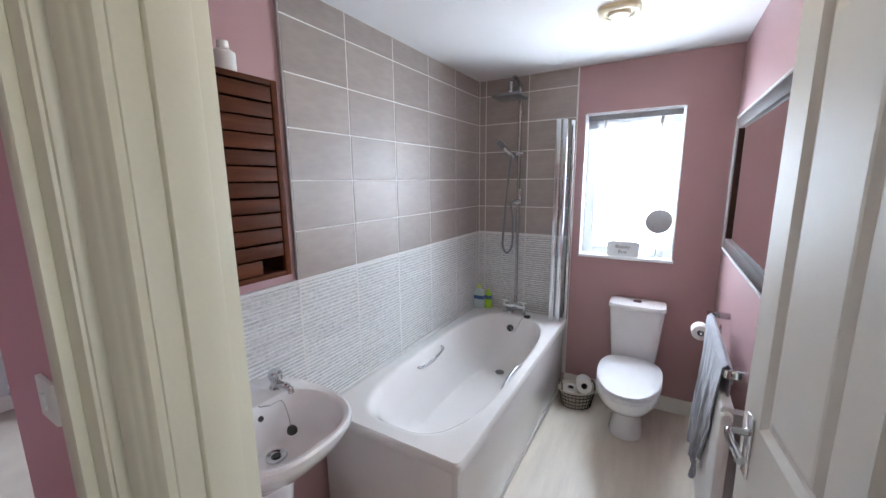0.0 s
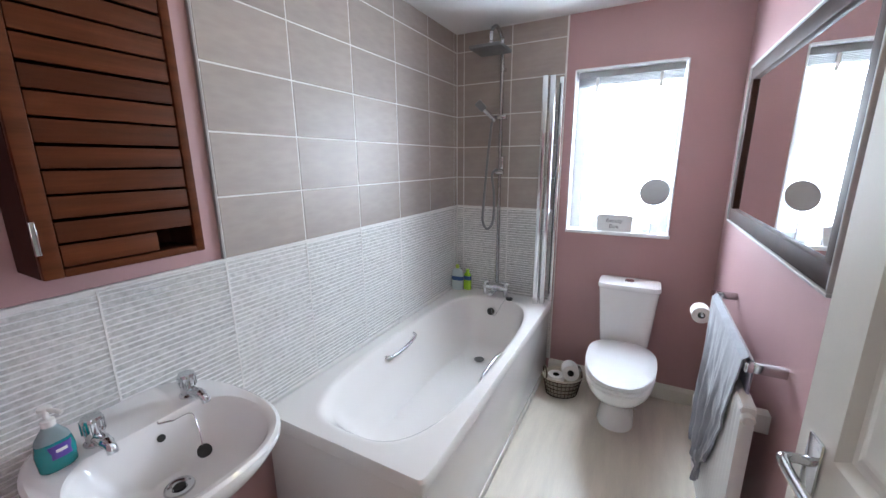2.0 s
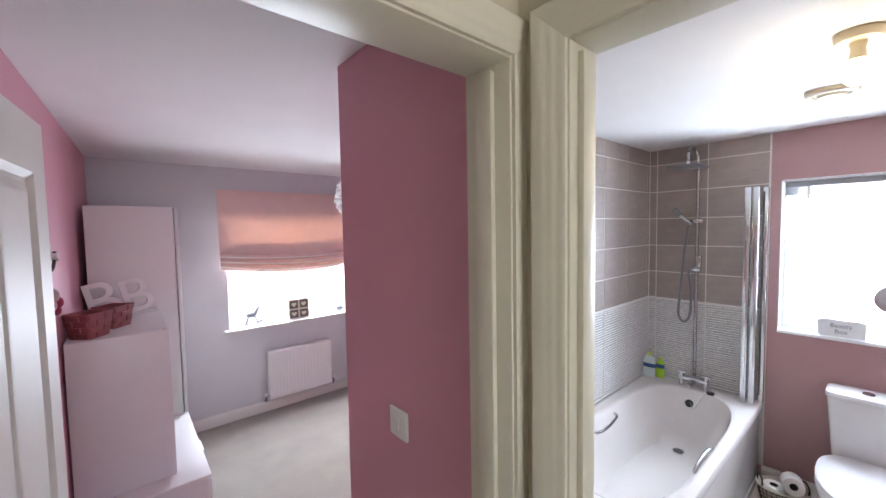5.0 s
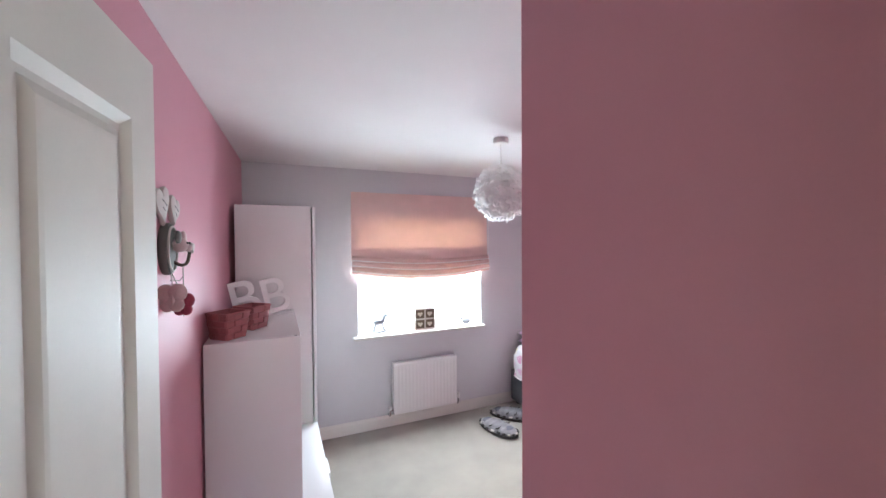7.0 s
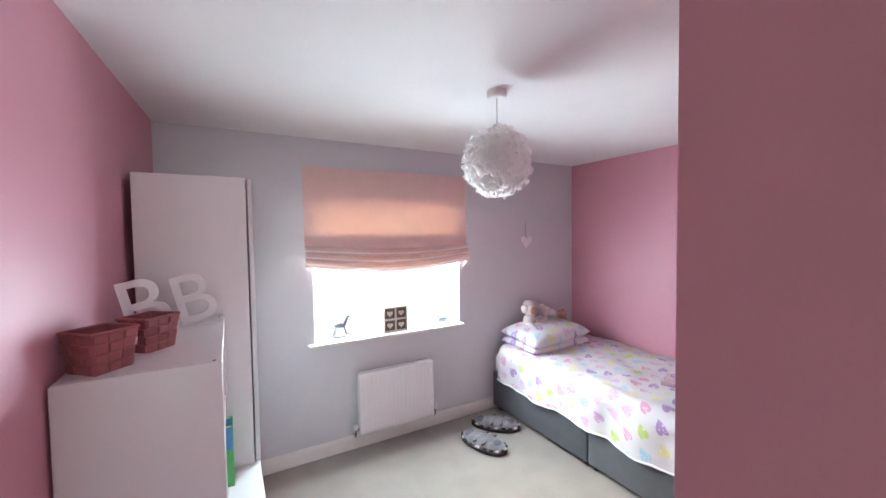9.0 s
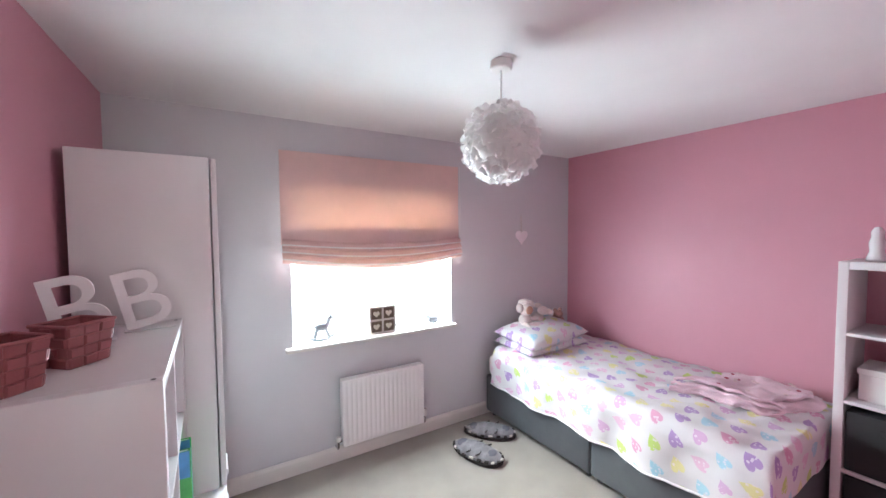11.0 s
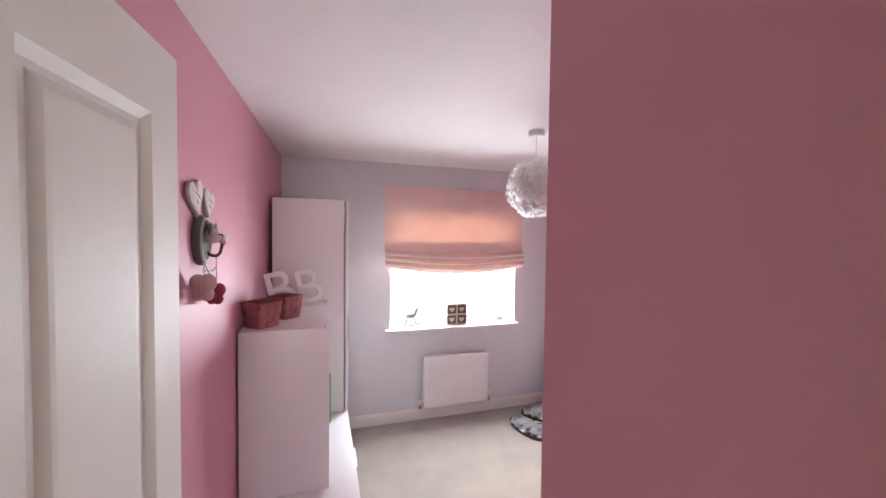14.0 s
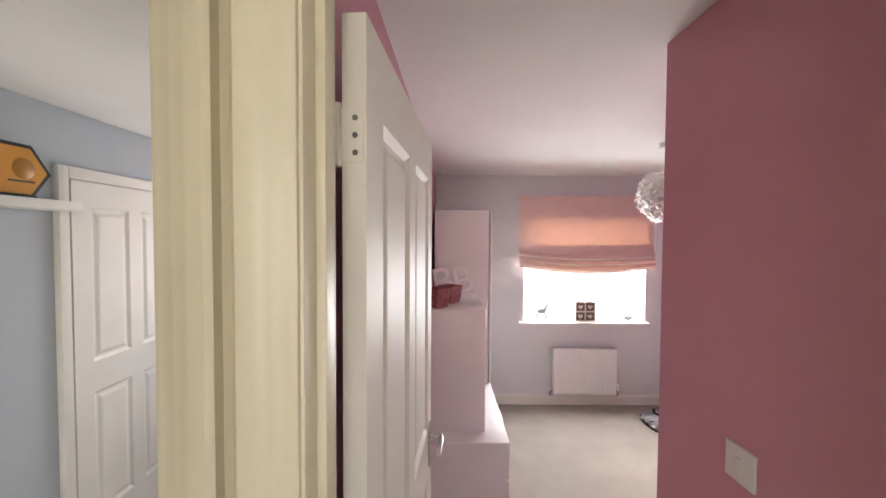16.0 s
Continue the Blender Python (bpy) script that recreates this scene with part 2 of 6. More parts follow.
def part(name, bm, mat, parent, label="", smooth=True):
    ob = new(name, finish(bm, mat, name, smooth))
    ob.parent = parent
    ob.matrix_parent_inverse = parent.matrix_basis.inverted() if parent.parent is None else Matrix()
    if label:
        ob["label"] = label
    return ob


def piece(name, mesh, parent, m):
    ob = new(name, mesh)
    ob.parent = parent
    ob.matrix_parent_inverse = parent.matrix_basis.inverted() if parent.parent is None else Matrix()
    ob.matrix_basis = m
    return ob


# ---- plan ----
CZ = 2.30
XW, YR = -3.33, 3.727            # bedroom window wall, bedroom bed wall
XT, YF, XR = -0.735, 3.60, 0.885  # bathroom tiled wall, window wall, radiator wall
YL0, YL1 = 0.097, 0.215          # bedroom wardrobe wall, door end and window end
DH = 2.03                       # height of door openings

# floors
setting("floor_bedroom", prism(bm_new(), [(-3.5, -0.1), (0.0, -0.1), (0.0, 1.02), (-0.745, 1.02), (-0.745, 4.0), (-3.5, 4.0)], -0.12, 0.0), CARPET, "beige cut-pile bedroom carpet", "floor")
setting("floor_bathroom", bx(bm_new(), -0.74, 1.0, 1.0, 3.7, -0.12, 0.001), VINYL, "pale wood-effect vinyl bathroom floor", "floor")
setting("floor_landing", prism(bm_new(), [(0.0, -1.25), (1.9, -1.25), (1.9, 1.0), (0.0, 1.0)], -0.12, 0.0), CARPET, "beige landing carpet", "floor")
setting("floor_box_room", bx(bm_new(), -2.6, 0.0, -1.66, -0.1, -0.12, 0.0), CARPET, "beige carpet of the next room", "floor")
# ceilings
setting("ceiling_bedroom", prism(bm_new(), [(-3.5, -0.1), (0.0, -0.1), (0.0, 1.02), (-0.745, 1.02), (-0.745, 4.0), (-3.5, 4.0)], CZ, CZ + 0.15), CEILING, "white emulsioned bedroom ceiling", "ceiling")
setting("ceiling_bathroom", bx(bm_new(), -0.744, 1.0, 1.021, 3.7, CZ, CZ + 0.15), CEILING, "white emulsioned bathroom ceiling", "ceiling")
setting("ceiling_landing", bx(bm_new(), 0.001, 1.9, -1.25, 1.02, CZ, CZ + 0.15), CEILING, "white landing ceiling", "ceiling")
setting("ceiling_box_room", bx(bm_new(), -2.6, 0.0, -1.66, -0.101, CZ + 0.002, CZ + 0.15), CEILING, "white ceiling of the next room", "ceiling")

# bedroom walls
WY0, WY1, WZ0, WZ1 = 1.10, 2.325, 0.835, 1.88    # bedroom window opening
bm = bm_new()
bx(bm, XW - 0.28, XW, -0.1, WY0, 0, CZ)
bx(bm, XW - 0.28, XW, WY1, 4.0, 0, CZ)
bx(bm, XW - 0.28, XW, WY0, WY1, 0, WZ0)
bx(bm, XW - 0.28, XW, WY0, WY1, WZ1, CZ)
setting("wall_bedroom_window", bm, GREY, "pale lilac-grey painted wall with a window", "wall", smooth=False)
setting("wall_bedroom_bed", bx(bm_new(), XW, -0.75, YR, YR + 0.12, 0, CZ), PINK, "rose pink painted wall beside the bed", "wall", smooth=False)
setting("wall_bedroom_wardrobe", prism(bm_new(), [(-0.06, -0.01), (-0.06, YL0), (XW, YL1), (XW, -0.01)], 0, CZ), PINK, "rose pink painted wall behind the wardrobe", "wall", smooth=False)
setting("wall_bedroom_entry", prism(bm_new(), [(-0.77, 1.0), (-0.06, 1.0), (-0.06, 1.048), (-0.743, 1.048), (-0.743, YR), (-0.77, YR)], 0, CZ), PINK, "rose pink wall at the bedroom entry", "wall", smooth=False)

# landing wall with the bedroom door opening
OB0, OB1 = 0.147, 0.937
OC0, OC1 = -0.79, -0.008          # doorway of the next room
bm = bm_new()
bx(bm, -0.06, 0.05, OC1 + 0.03, OB0 - 0.03, 0, CZ)
bx(bm, -0.06, 0.05, OC0 - 0.03, OC1 + 0.03, DH + 0.03, CZ)
bx(bm, -0.06, 0.05, -1.2, OC0 - 0.03, 0, CZ)
bx(bm, -0.06, 0.05, OB1 + 0.03, 1.048, 0, CZ)
bx(bm, -0.06, 0.05, OB0 - 0.03, OB1 + 0.03, DH + 0.03, CZ)
setting("wall_landing_bedroom", bm, LANDING, "cream landing wall with two doorways", "wall", smooth=False)
# wall between landing and bathroom
OA0, OA1 = 0.155, 0.88
bm = bm_new()
bx(bm, 0.05, OA0 - 0.03, 0.965, 1.048, 0, CZ)
bx(bm, OA0 - 0.03, OA1 + 0.03, 0.965, 1.048, DH + 0.03, CZ)
bx(bm, OA1 + 0.03, 1.9, 0.965, 1.048, 0, CZ)
setting("wall_landing_bathroom", bm, LANDING, "cream landing wall with the bathroom doorway", "wall", smooth=False)
setting("wall_landing_south", bx(bm_new(), -0.06, 1.9, -1.3, -1.2, 0, CZ), LANDING, "cream landing end wall", "wall", smooth=False)
# out of view; opening made up to let the landing fill lamp in
bm = bm_new()
for y0, y1, z0, z1 in ((-1.2, 0.15, 0, CZ), (0.15, 0.85, 0, 1.1), (0.15, 0.85, 2.1, CZ), (0.85, 1.05, 0, CZ)):
    bx(bm, 1.9, 2.0, y0, y1, z0, z1)
setting("wall_landing_east", bm, LANDING, "cream landing end wall with an added opening for fill light", "wall", smooth=False)

# bathroom walls
BX0, BX1, BZ0, BZ1 = 0.06, 0.632, 1.032, 1.992
bm = bm_new()
bx(bm, -0.90, BX0, YF, YF + 0.27, 0, CZ)
bx(bm, BX1, 1.1, YF, YF + 0.27, 0, CZ)
bx(bm, BX0, BX1, YF, YF + 0.27, 0, BZ0)
bx(bm, BX0, BX1, YF, YF + 0.27, BZ1, CZ)
setting("wall_bathroom_window", bm, PINK_BATH, "dusky pink bathroom wall with a window", "wall", smooth=False)
setting("wall_bathroom_radiator", bx(bm_new(), XR, XR + 0.12, 1.048, YF, 0, CZ), PINK_BATH, "dusky pink wall above the radiator", "wall", smooth=False)
setting("wall_bathroom_basin", bx(bm_new(), -0.742, XT - 0.003, 1.048, YF, 0, CZ), PINK_BATH, "dusky pink wall behind basin and bath", "wall", smooth=False)
setting("wall_bathroom_door", bx(bm_new(), XT - 0.003, OA0 - 0.03, 1.0485, 1.052, 0, CZ), PINK_BATH, "dusky pink wall beside the bathroom door", "wall", smooth=False)

# next room seen through the open doorway
setting("wall_box_room_far", bx(bm_new(), -2.6, -0.06, -1.66, -1.56, 0, CZ), GREY_BLUE, "pale blue-grey wall of the next room", "wall", smooth=False)
# the hole in this wall is invented, for the box room fill lamp
bm = bm_new()
for y0, y1, z0, z1 in ((-1.66, -1.25, 0, CZ), (-1.25, -0.35, 0, 1.0), (-1.25, -0.35, 2.0, CZ), (-0.35, -0.01, 0, CZ)):
    bx(bm, -2.7, -2.6, y0, y1, z0, z1)
setting("wall_box_room_side", bm, GREY_BLUE, "pale blue-grey side wall with an added opening for fill light", "wall", smooth=False)
setting("wall_box_room_north", bx(bm_new(), -2.6, -0.06, -0.03, -0.012, 0, CZ), GREY_BLUE, "pale blue-grey wall", "wall", smooth=False)

# skirting boards
SK = [(0, 0), (0.018, 0), (0.018, 0.075), (0.014, 0.085), (0.008, 0.092), (0.006, 0.10), (0, 0.10)]


def skirting(name, a, b, normal, label):
    a, b, n = Vector((*a, 0)), Vector((*b, 0)), Vector((*normal, 0))
    return setting(name, loft(bm_new(), [[p + n * d + Vector((0, 0, z)) for d, z in SK] for p in (a, b)]), GLOSS, label, "baseboard")


skirting("baseboard_window_wall", (XW, 0.25), (XW, YR), (1, 0), "white gloss skirting board under the window")
skirting("baseboard_bed_wall", (XW, YR), (-0.77, YR), (0, -1), "white gloss skirting board behind the bed")
skirting("baseboard_wardrobe_wall", (-0.93, 0.129), (XW, YL1), (0, 1), "white gloss skirting board")
skirting("baseboard_entry_wall", (-0.77, 1.0), (-0.12, 1.0), (0, -1), "white gloss skirting board at the entry")
skirting("baseboard_bathroom_window", (0.0, YF), (XR, YF), (0, -1), "white gloss bathroom skirting board")
skirting("baseboard_bathroom_radiator", (XR, 1.1), (XR, YF), (-1, 0), "white gloss bathroom skirting board")

# door linings and architraves
ARCH = [(0.0, 0.0), (0.010, 0.0), (0.014, 0.008), (0.014, 0.020), (0.018, 0.026), (0.018, 0.036), (0.022, 0.044), (0.022, 0.058), (0.016, 0.064), (0.0, 0.064)]


def door_lining(name, axis, u0, u1, w0, w1, label, sides, mat=GLOSS_CREAM):
    """Lining with stops round an opening along u, through the wall from w0 to w1, and architraves on the given faces."""
    t = thing(name, ((u0 + u1) / 2, (w0 + w1) / 2, 0) if axis == "x" else ((w0 + w1) / 2, (u0 + u1) / 2, 0), label, "door frame", kind="structure")

    def put(bm):
        if axis == "y":
            for v in bm.verts:
                v.co = Vector((v.co.y, v.co.x, v.co.z))
        return bm
    for nm, a, b in (("jamb", u0 - 0.03, u0), ("jamb", u1, u1 + 0.03)):
        part(nm, put(rbox(a, b, w0 - 0.002, w1 + 0.002, 0, DH + 0.03, 0.002)), mat, t)
    part("head", put(rbox(u0, u1, w0 - 0.002, w1 + 0.002, DH, DH + 0.03, 0.002)), mat, t)
    wm = (w0 + w1) / 2
    for nm, a, b in (("door_stop", u0, u0 + 0.012), ("door_stop", u1 - 0.012, u1)):
        part(nm, put(rbox(a, b, wm - 0.02, wm + 0.02, 0, DH - 0.012, 0.002)), mat, t)
    for w, s in sides:
        for e, d in ((u0, -1), (u1, 1)):
            prof = [(e + d * (0.004 + q), w + s * p) for p, q in ARCH]
            part("architrave", put(loft(bm_new(), [[(x, y, 0) for x, y in prof], [(x, y, DH + 0.004 + (abs(x - e) - 0.004)) for x, y in prof]])), mat, t)
        top = [(w + s * p, DH + 0.004 + q) for p, q in ARCH]
        part("architrave", put(loft(bm_new(), [[(u0 - (z - DH), y, z) for y, z in top], [(u1 + (z - DH), y, z) for y, z in top]])), mat, t)
    return t


door_lining("door_frame_bedroom", "y", OB0, OB1, -0.06, 0.05, "cream gloss moulded frame of the bedroom doorway", ((0.05, 1),))
door_lining("door_frame_bathroom", "x", OA0, OA1, 0.965, 1.048, "cream gloss moulded frame of the bathroom doorway", ((0.965, -1),))
door_lining("door_frame_box_room", "y", OC0, OC1, -0.06, 0.05, "cream gloss moulded frame of the next doorway", ((0.05, 1),))


def panel_door(name, hinge, angle, width, label, hand=1, category="door", handles=True, mat=GLOSS, gap=0.026, tall=DH - 0.030):
    """A moulded four-panel door leaf, built along +x from its hinge edge, then turned."""
    H, T = tall, 0.036
    t = thing(name, (0, 0, 0), label, category, kind="structure")
    rows = ((0.20, 0.86), (1.02, H - 0.13))
    cols = ((0.100, width / 2 - 0.042), (width / 2 + 0.042, width - 0.095))
    bm = bm_new()
    xs = sorted({0, width, *[c for p in cols for c in p]})
    zs = sorted({0, H, *[r for p in rows for r in p]})
    for i in range(len(xs) - 1):
        for j in range(len(zs) - 1):
            if not any(c[0] <= xs[i] < c[1] for c in cols) or not any(r[0] <= zs[j] < r[1] for r in rows):
                bx(bm, xs[i], xs[i + 1], -T / 2, T / 2, zs[j], zs[j + 1])
    bmesh.ops.remove_doubles(bm, verts=bm.verts, dist=1e-5)
    part("leaf", bm, mat, t, smooth=False)
    for c in cols:
        for r in rows:
            rings = []
            for d, dep in ((0, 0.0), (0.006, -0.004), (0.016, -0.011), (0.026, -0.011), (0.042, -0.004), (0.05, -0.003)):
                rings.append((d, dep))
            pb = bm_new()
            for s in (-1, 1):
                loft(pb, [[(x, s * (T / 2 + dep), z) for x, z in ((c[0] + d, r[0] + d), (c[1] - d, r[0] + d), (c[1] - d, r[1] - d), (c[0] + d, r[1] - d))] for d, dep in rings], cap0=False)
            part("panel", pb, mat, t, smooth=False)
    if handles:
        for s in (-1, 1):
            bp = part("backplate", rbox(width - 0.075, width - 0.035, *sorted((s * T / 2, s * (T / 2 + 0.006))), 0.88, 1.03, 0.003), CHROME, t, "chrome backplate")
            y = s * (T / 2 + 0.045)
            hb = tube(bm_new(), bez([(width - 0.055, s * T / 2, 0.985), (width - 0.055, s * (T / 2 + 0.035), 0.985), (width - 0.075, y, 0.985), (width - 0.165, y, 0.982)], 6), 0.0085, 10)
            part("lever_handle", hb, CHROME, bp, "chrome lever handle")
    for z in (0.22, 1.0, 1.825):
        hp = part("hinge", rbox(-0.0022, 0.0004, -T / 2 + 0.004, T / 2 + 0.002, z - 0.04, z + 0.04, 0.0008, 1), GLOSS, t, "painted steel hinge")
        part("hinge_leaf", rbox(-gap, -0.004, T / 2 + 0.006, T / 2 + 0.0085, z - 0.04, z + 0.04, 0.0008, 1), GLOSS, hp)
        kb = bm_new()
        for k in range(5):
            lathe(kb, [(0.0001, -0.0095), (0.006, -0.0095), (0.006, 0.0095), (0.0001, 0.0095)], (-0.004, hand * (T / 2 + 0.006), z - 0.036 + 0.018 * k), 10)
        part("knuckle", kb, GLOSS, hp)
        for k in (-0.025, 0.0, 0.025):
            part("screw", lathe(bm_new(), [(0.0001, 0), (0.0045, 0), (0.004, 0.0012), (0.0001, 0.0015)], (-0.0022, -0.002, z + k), 10, Matrix.Rotation(radians(-90), 4, "Y")), DARK_STEEL, hp)
    t.matrix_basis = pose(*hinge, 0, 0, angle)
    return t


panel_door("door_bedroom", (-0.106, 0.163, 0.006), 175.0, 0.808, "white moulded panel bedroom door standing open", 1, gap=0.012)
panel_door("door_bathroom", (0.872, 1.075, 0.006), 96.0, 0.80, "white moulded panel bathroom door standing open", 1)

# ---- bathroom: tiles ----
ROW, COL = 0.2055, 0.345
TZ = 1.156                                     # top of the ridged dado
COLS = [1.822, 2.167, 2.512, 2.857, 3.202, 3.547, YF - 0.010]
ROWS = [TZ + ROW * k for k in range(6)] + [CZ]


def tile_mesh(w, h, mat, axis):
    g, d = 0.0028, 0.009
    if axis == "x":
        bm = rbox(0, d, g, w - g, g, h - g, 0.0012, 1)
    else:
        bm = rbox(g, w - g, -d, 0, g, h - g, 0.0012, 1)
    return finish(bm, mat, "tile", smooth=False)


bath_tiles = setting("tiled_wall_bath", bx(bm_new(), XT - 0.003, XT + 0.0075, COLS[0], YF, TZ, CZ), GROUT, "taupe stone-effect wall tiles with white grout", "tiles", smooth=False)
cache = {}
for i in range(len(COLS) - 1):
    for j in range(len(ROWS) - 1):
        w, h = COLS[i + 1] - COLS[i], ROWS[j + 1] - ROWS[j]
        key = (round(w, 3), round(h, 3))
        if key not in cache:
            cache[key] = tile_mesh(w, h, TILE, "x")
        piece("tile", cache[key], bath_tiles, Matrix.Translation((XT, COLS[i], ROWS[j])))
end_tiles = setting("tiled_wall_shower", bx(bm_new(), XT, 0.0, YF - 0.0075, YF + 0.002, TZ, CZ), GROUT, "taupe stone-effect tiles behind the shower", "tiles", smooth=False)
ENDS = [XT + 0.010, -0.672, -0.338, -0.001]
cache = {}
for i in range(3):
    for j in range(len(ROWS) - 1):
        w, h = ENDS[i + 1] - ENDS[i], ROWS[j + 1] - ROWS[j]
        key = (round(w, 3), round(h, 3))
        if key not in cache:
            cache[key] = tile_mesh(w, h, TILE_FAR, "y")
        piece("tile", cache[key], end_tiles, Matrix.Translation((ENDS[i], YF, ROWS[j])))
setting("trim_tile_edge", rbox(XT - 0.002, XT + 0.011, COLS[0] - 0.008, COLS[0], TZ, CZ, 0.002), material("satin_grey_trim", (0.36, 0.33, 0.32), 0.5, vary=0.06, bump=0.0), "grey metal tile edge trim", "trim")
setting("trim_shower_tile_edge", rbox(0.0, 0.006, YF - 0.011, YF, 0.10, CZ, 0.002), GROUT, "white tile edge trim", "trim")


def ridge_mesh(w, h, axis, seed):
    """A mottled grey tile with thin raised white ribs running along it."""
    rng = random.Random(seed)
    bands, z = [], 0.003
    while z < h - 0.010:
        p = 0.0162 + rng.uniform(-0.0018, 0.0018)
        bands.append((z, min(z + p, h - 0.002), rng.uniform(0.0034, 0.0050)))
        z += p
    bm = bm_new()
    steps = 9

    def strip(pts, slot):
        rings = []
        for k in range(steps + 1):
            u = 0.0028 + (w - 0.0056) * k / steps
            ring = []
            for zz, d, key in pts:
                wob = 0.0022 * noise.noise((u * 8, key * 3.7, seed))
                ring.append(Vector((d, u, zz + wob)) if axis == "x" else Vector((u, -d, zz + wob)))
            rings.append(ring)
        old = len(bm.faces)
        loft(bm, rings, False, False, closed=False)
        bm.faces.ensure_lookup_table()
        for f in bm.faces[old:]:
            f.material_index = slot

    for i, (a, b, rib) in enumerate(bands):
        strip([(a, 0.0062, i), (b - rib, 0.0062, i + 1)], 0)
        strip([(b - rib, 0.0062, i + 1), (b - rib + 0.0008, 0.0098, i + 1), (b - 0.0008, 0.0098, i + 1), (b, 0.0062, i + 1)], 1)
    me = finish(bm, RIDGE, "tile", smooth=False)
    me.materials.append(RIB)
    return me


dado = setting("dado_basin_wall", bx(bm_new(), XT - 0.003, XT + 0.0054, 1.052, YF, 0.50, TZ), GROUT, "ridged grey and white dado tiles", "tiles", smooth=False)
DC = [1.052, 1.132, 1.477, 1.822, 2.167, 2.512, 2.857, 3.202, 3.547, YF - 0.01]
ZB = [0.555, TZ - 0.006]
cache = {}
for i in range(len(DC) - 1):
    for j in range(1):
        key = (round(DC[i + 1] - DC[i], 3), j, i % 3)
        if key not in cache:
            cache[key] = ridge_mesh(DC[i + 1] - DC[i], ZB[j + 1] - ZB[j], "x", i + 11 * j)
        piece("tile", cache[key], dado, Matrix.Translation((XT, DC[i], ZB[j])))
for y in DC[1:-1]:
    part("grout_line", rbox(XT + 0.004, XT + 0.0092, y - 0.0029, y + 0.0029, 0.556, TZ - 0.006, 0.0006, 1), GROUT, dado)
setting("trim_dado", rbox(XT - 0.002, XT + 0.012, 1.052, YF - 0.011, TZ - 0.006, TZ + 0.003, 0.002), GROUT, "white line along the top of the dado", "trim")
dado2 = setting("dado_shower_wall", bx(bm_new(), XT, 0.0, YF - 0.0054, YF + 0.002, 0.10, TZ), GROUT, "ridged grey and white tiles under the shower", "tiles", smooth=False)
for i in range(3):
    for j, (a, b) in enumerate(((0.105, 0.555), (0.555, TZ - 0.006))):
        piece("tile", ridge_mesh(ENDS[i + 1] - ENDS[i], b - a, "y", 31 + i * 3 + j), dado2, Matrix.Translation((ENDS[i], YF, a)))
for x in ENDS[1:-1]:
    part("grout_line", rbox(x - 0.0029, x + 0.0029, YF - 0.0092, YF - 0.004, 0.106, TZ - 0.006, 0.0006, 1), GROUT, dado2)
setting("trim_shower_dado", rbox(XT + 0.012, 0.0, YF - 0.012, YF, TZ - 0.006, TZ + 0.003, 0.002), GROUT, "white line above the shower dado", "trim")
# under the basin the lower wall is boxed and painted
setting("trim_bath_seal", rbox(XT + 0.001, XT + 0.014, 1.9, YF - 0.012, 0.541, 0.556, 0.004), WHITE_PLASTIC, "white sealant strip along the bath", "trim")

# ---- bathroom: bath ----


def squircle(cx, cy, ax, ay, z, p=4.0, n=64):
    out = []
    for k in range(n):
        a = 2 * math.pi * k / n
        c, s = math.cos(a), math.sin(a)
        out.append(Vector((cx + ax * math.copysign(abs(c) ** (2 / p), c), cy + ay * math.copysign(abs(s) ** (2 / p), s), z)))
    return out


BY0, BXR = 1.872, 0.0
bath = thing("bathtub", (-0.37, 2.74, 0), "white acrylic bath with plain white panels", "bathtub")
ocx, ocy, oax, oay = (XT + 0.012 + BXR) / 2, (BY0 + YF - 0.012) / 2, (BXR - XT - 0.012) / 2, (YF - 0.012 - BY0) / 2
icx, icy = -0.352, 2.700
bm = loft(bm_new(), [
    squircle(ocx, ocy, oax, oay, 0.495, 60), squircle(ocx, ocy, oax, oay, 0.53, 60), squircle(ocx, ocy, oax - 0.006, oay - 0.006, 0.54, 50),
    squircle(icx, icy, 0.312, 0.776, 0.5408, 3.4), squircle(icx, icy, 0.303, 0.765, 0.541, 3.3), squircle(icx, icy, 0.292, 0.752, 0.534, 3.2), squircle(icx, icy + 0.012, 0.278, 0.722, 0.49, 3.2), squircle(icx, icy + 0.04, 0.258, 0.660, 0.36, 3.2),
    squircle(icx, icy + 0.06, 0.232, 0.590, 0.24, 3.3), squircle(icx, icy + 0.075, 0.196, 0.52, 0.185, 3.2), squircle(icx, icy + 0.08, 0.13, 0.43, 0.170, 3.0), squircle(icx, icy + 0.08, 0.02, 0.05, 0.166, 2.0)], cap0=False)
part("tub", bm, ACRYLIC, bath)
part("side_panel", rbox(BXR - 0.03, BXR - 0.018, BY0 + 0.02, YF - 0.014, 0.03, 0.495, 0.004), ACRYLIC, bath, "white moulded bath panel")
part("end_panel", rbox(XT + 0.02, BXR - 0.018, BY0 + 0.014, BY0 + 0.026, 0.03, 0.495, 0.004), ACRYLIC, bath)
part("corner_post", rbox(BXR - 0.036, BXR - 0.008, BY0 + 0.006, BY0 + 0.034, 0.0, 0.497, 0.006), ACRYLIC, bath)
part("plinth", rbox(BXR - 0.036, BXR - 0.012, BY0 + 0.034, YF - 0.014, 0.0, 0.045, 0.003), GLOSS, bath)
part("waste", lathe(bm_new(), [(0.0001, 0.0), (0.032, 0.0), (0.034, 0.003), (0.022, 0.004), (0.018, -0.004), (0.0001, -0.006)], (-0.380, 3.22, 0.178), 24), DARK_STEEL, bath, "chrome bath waste")
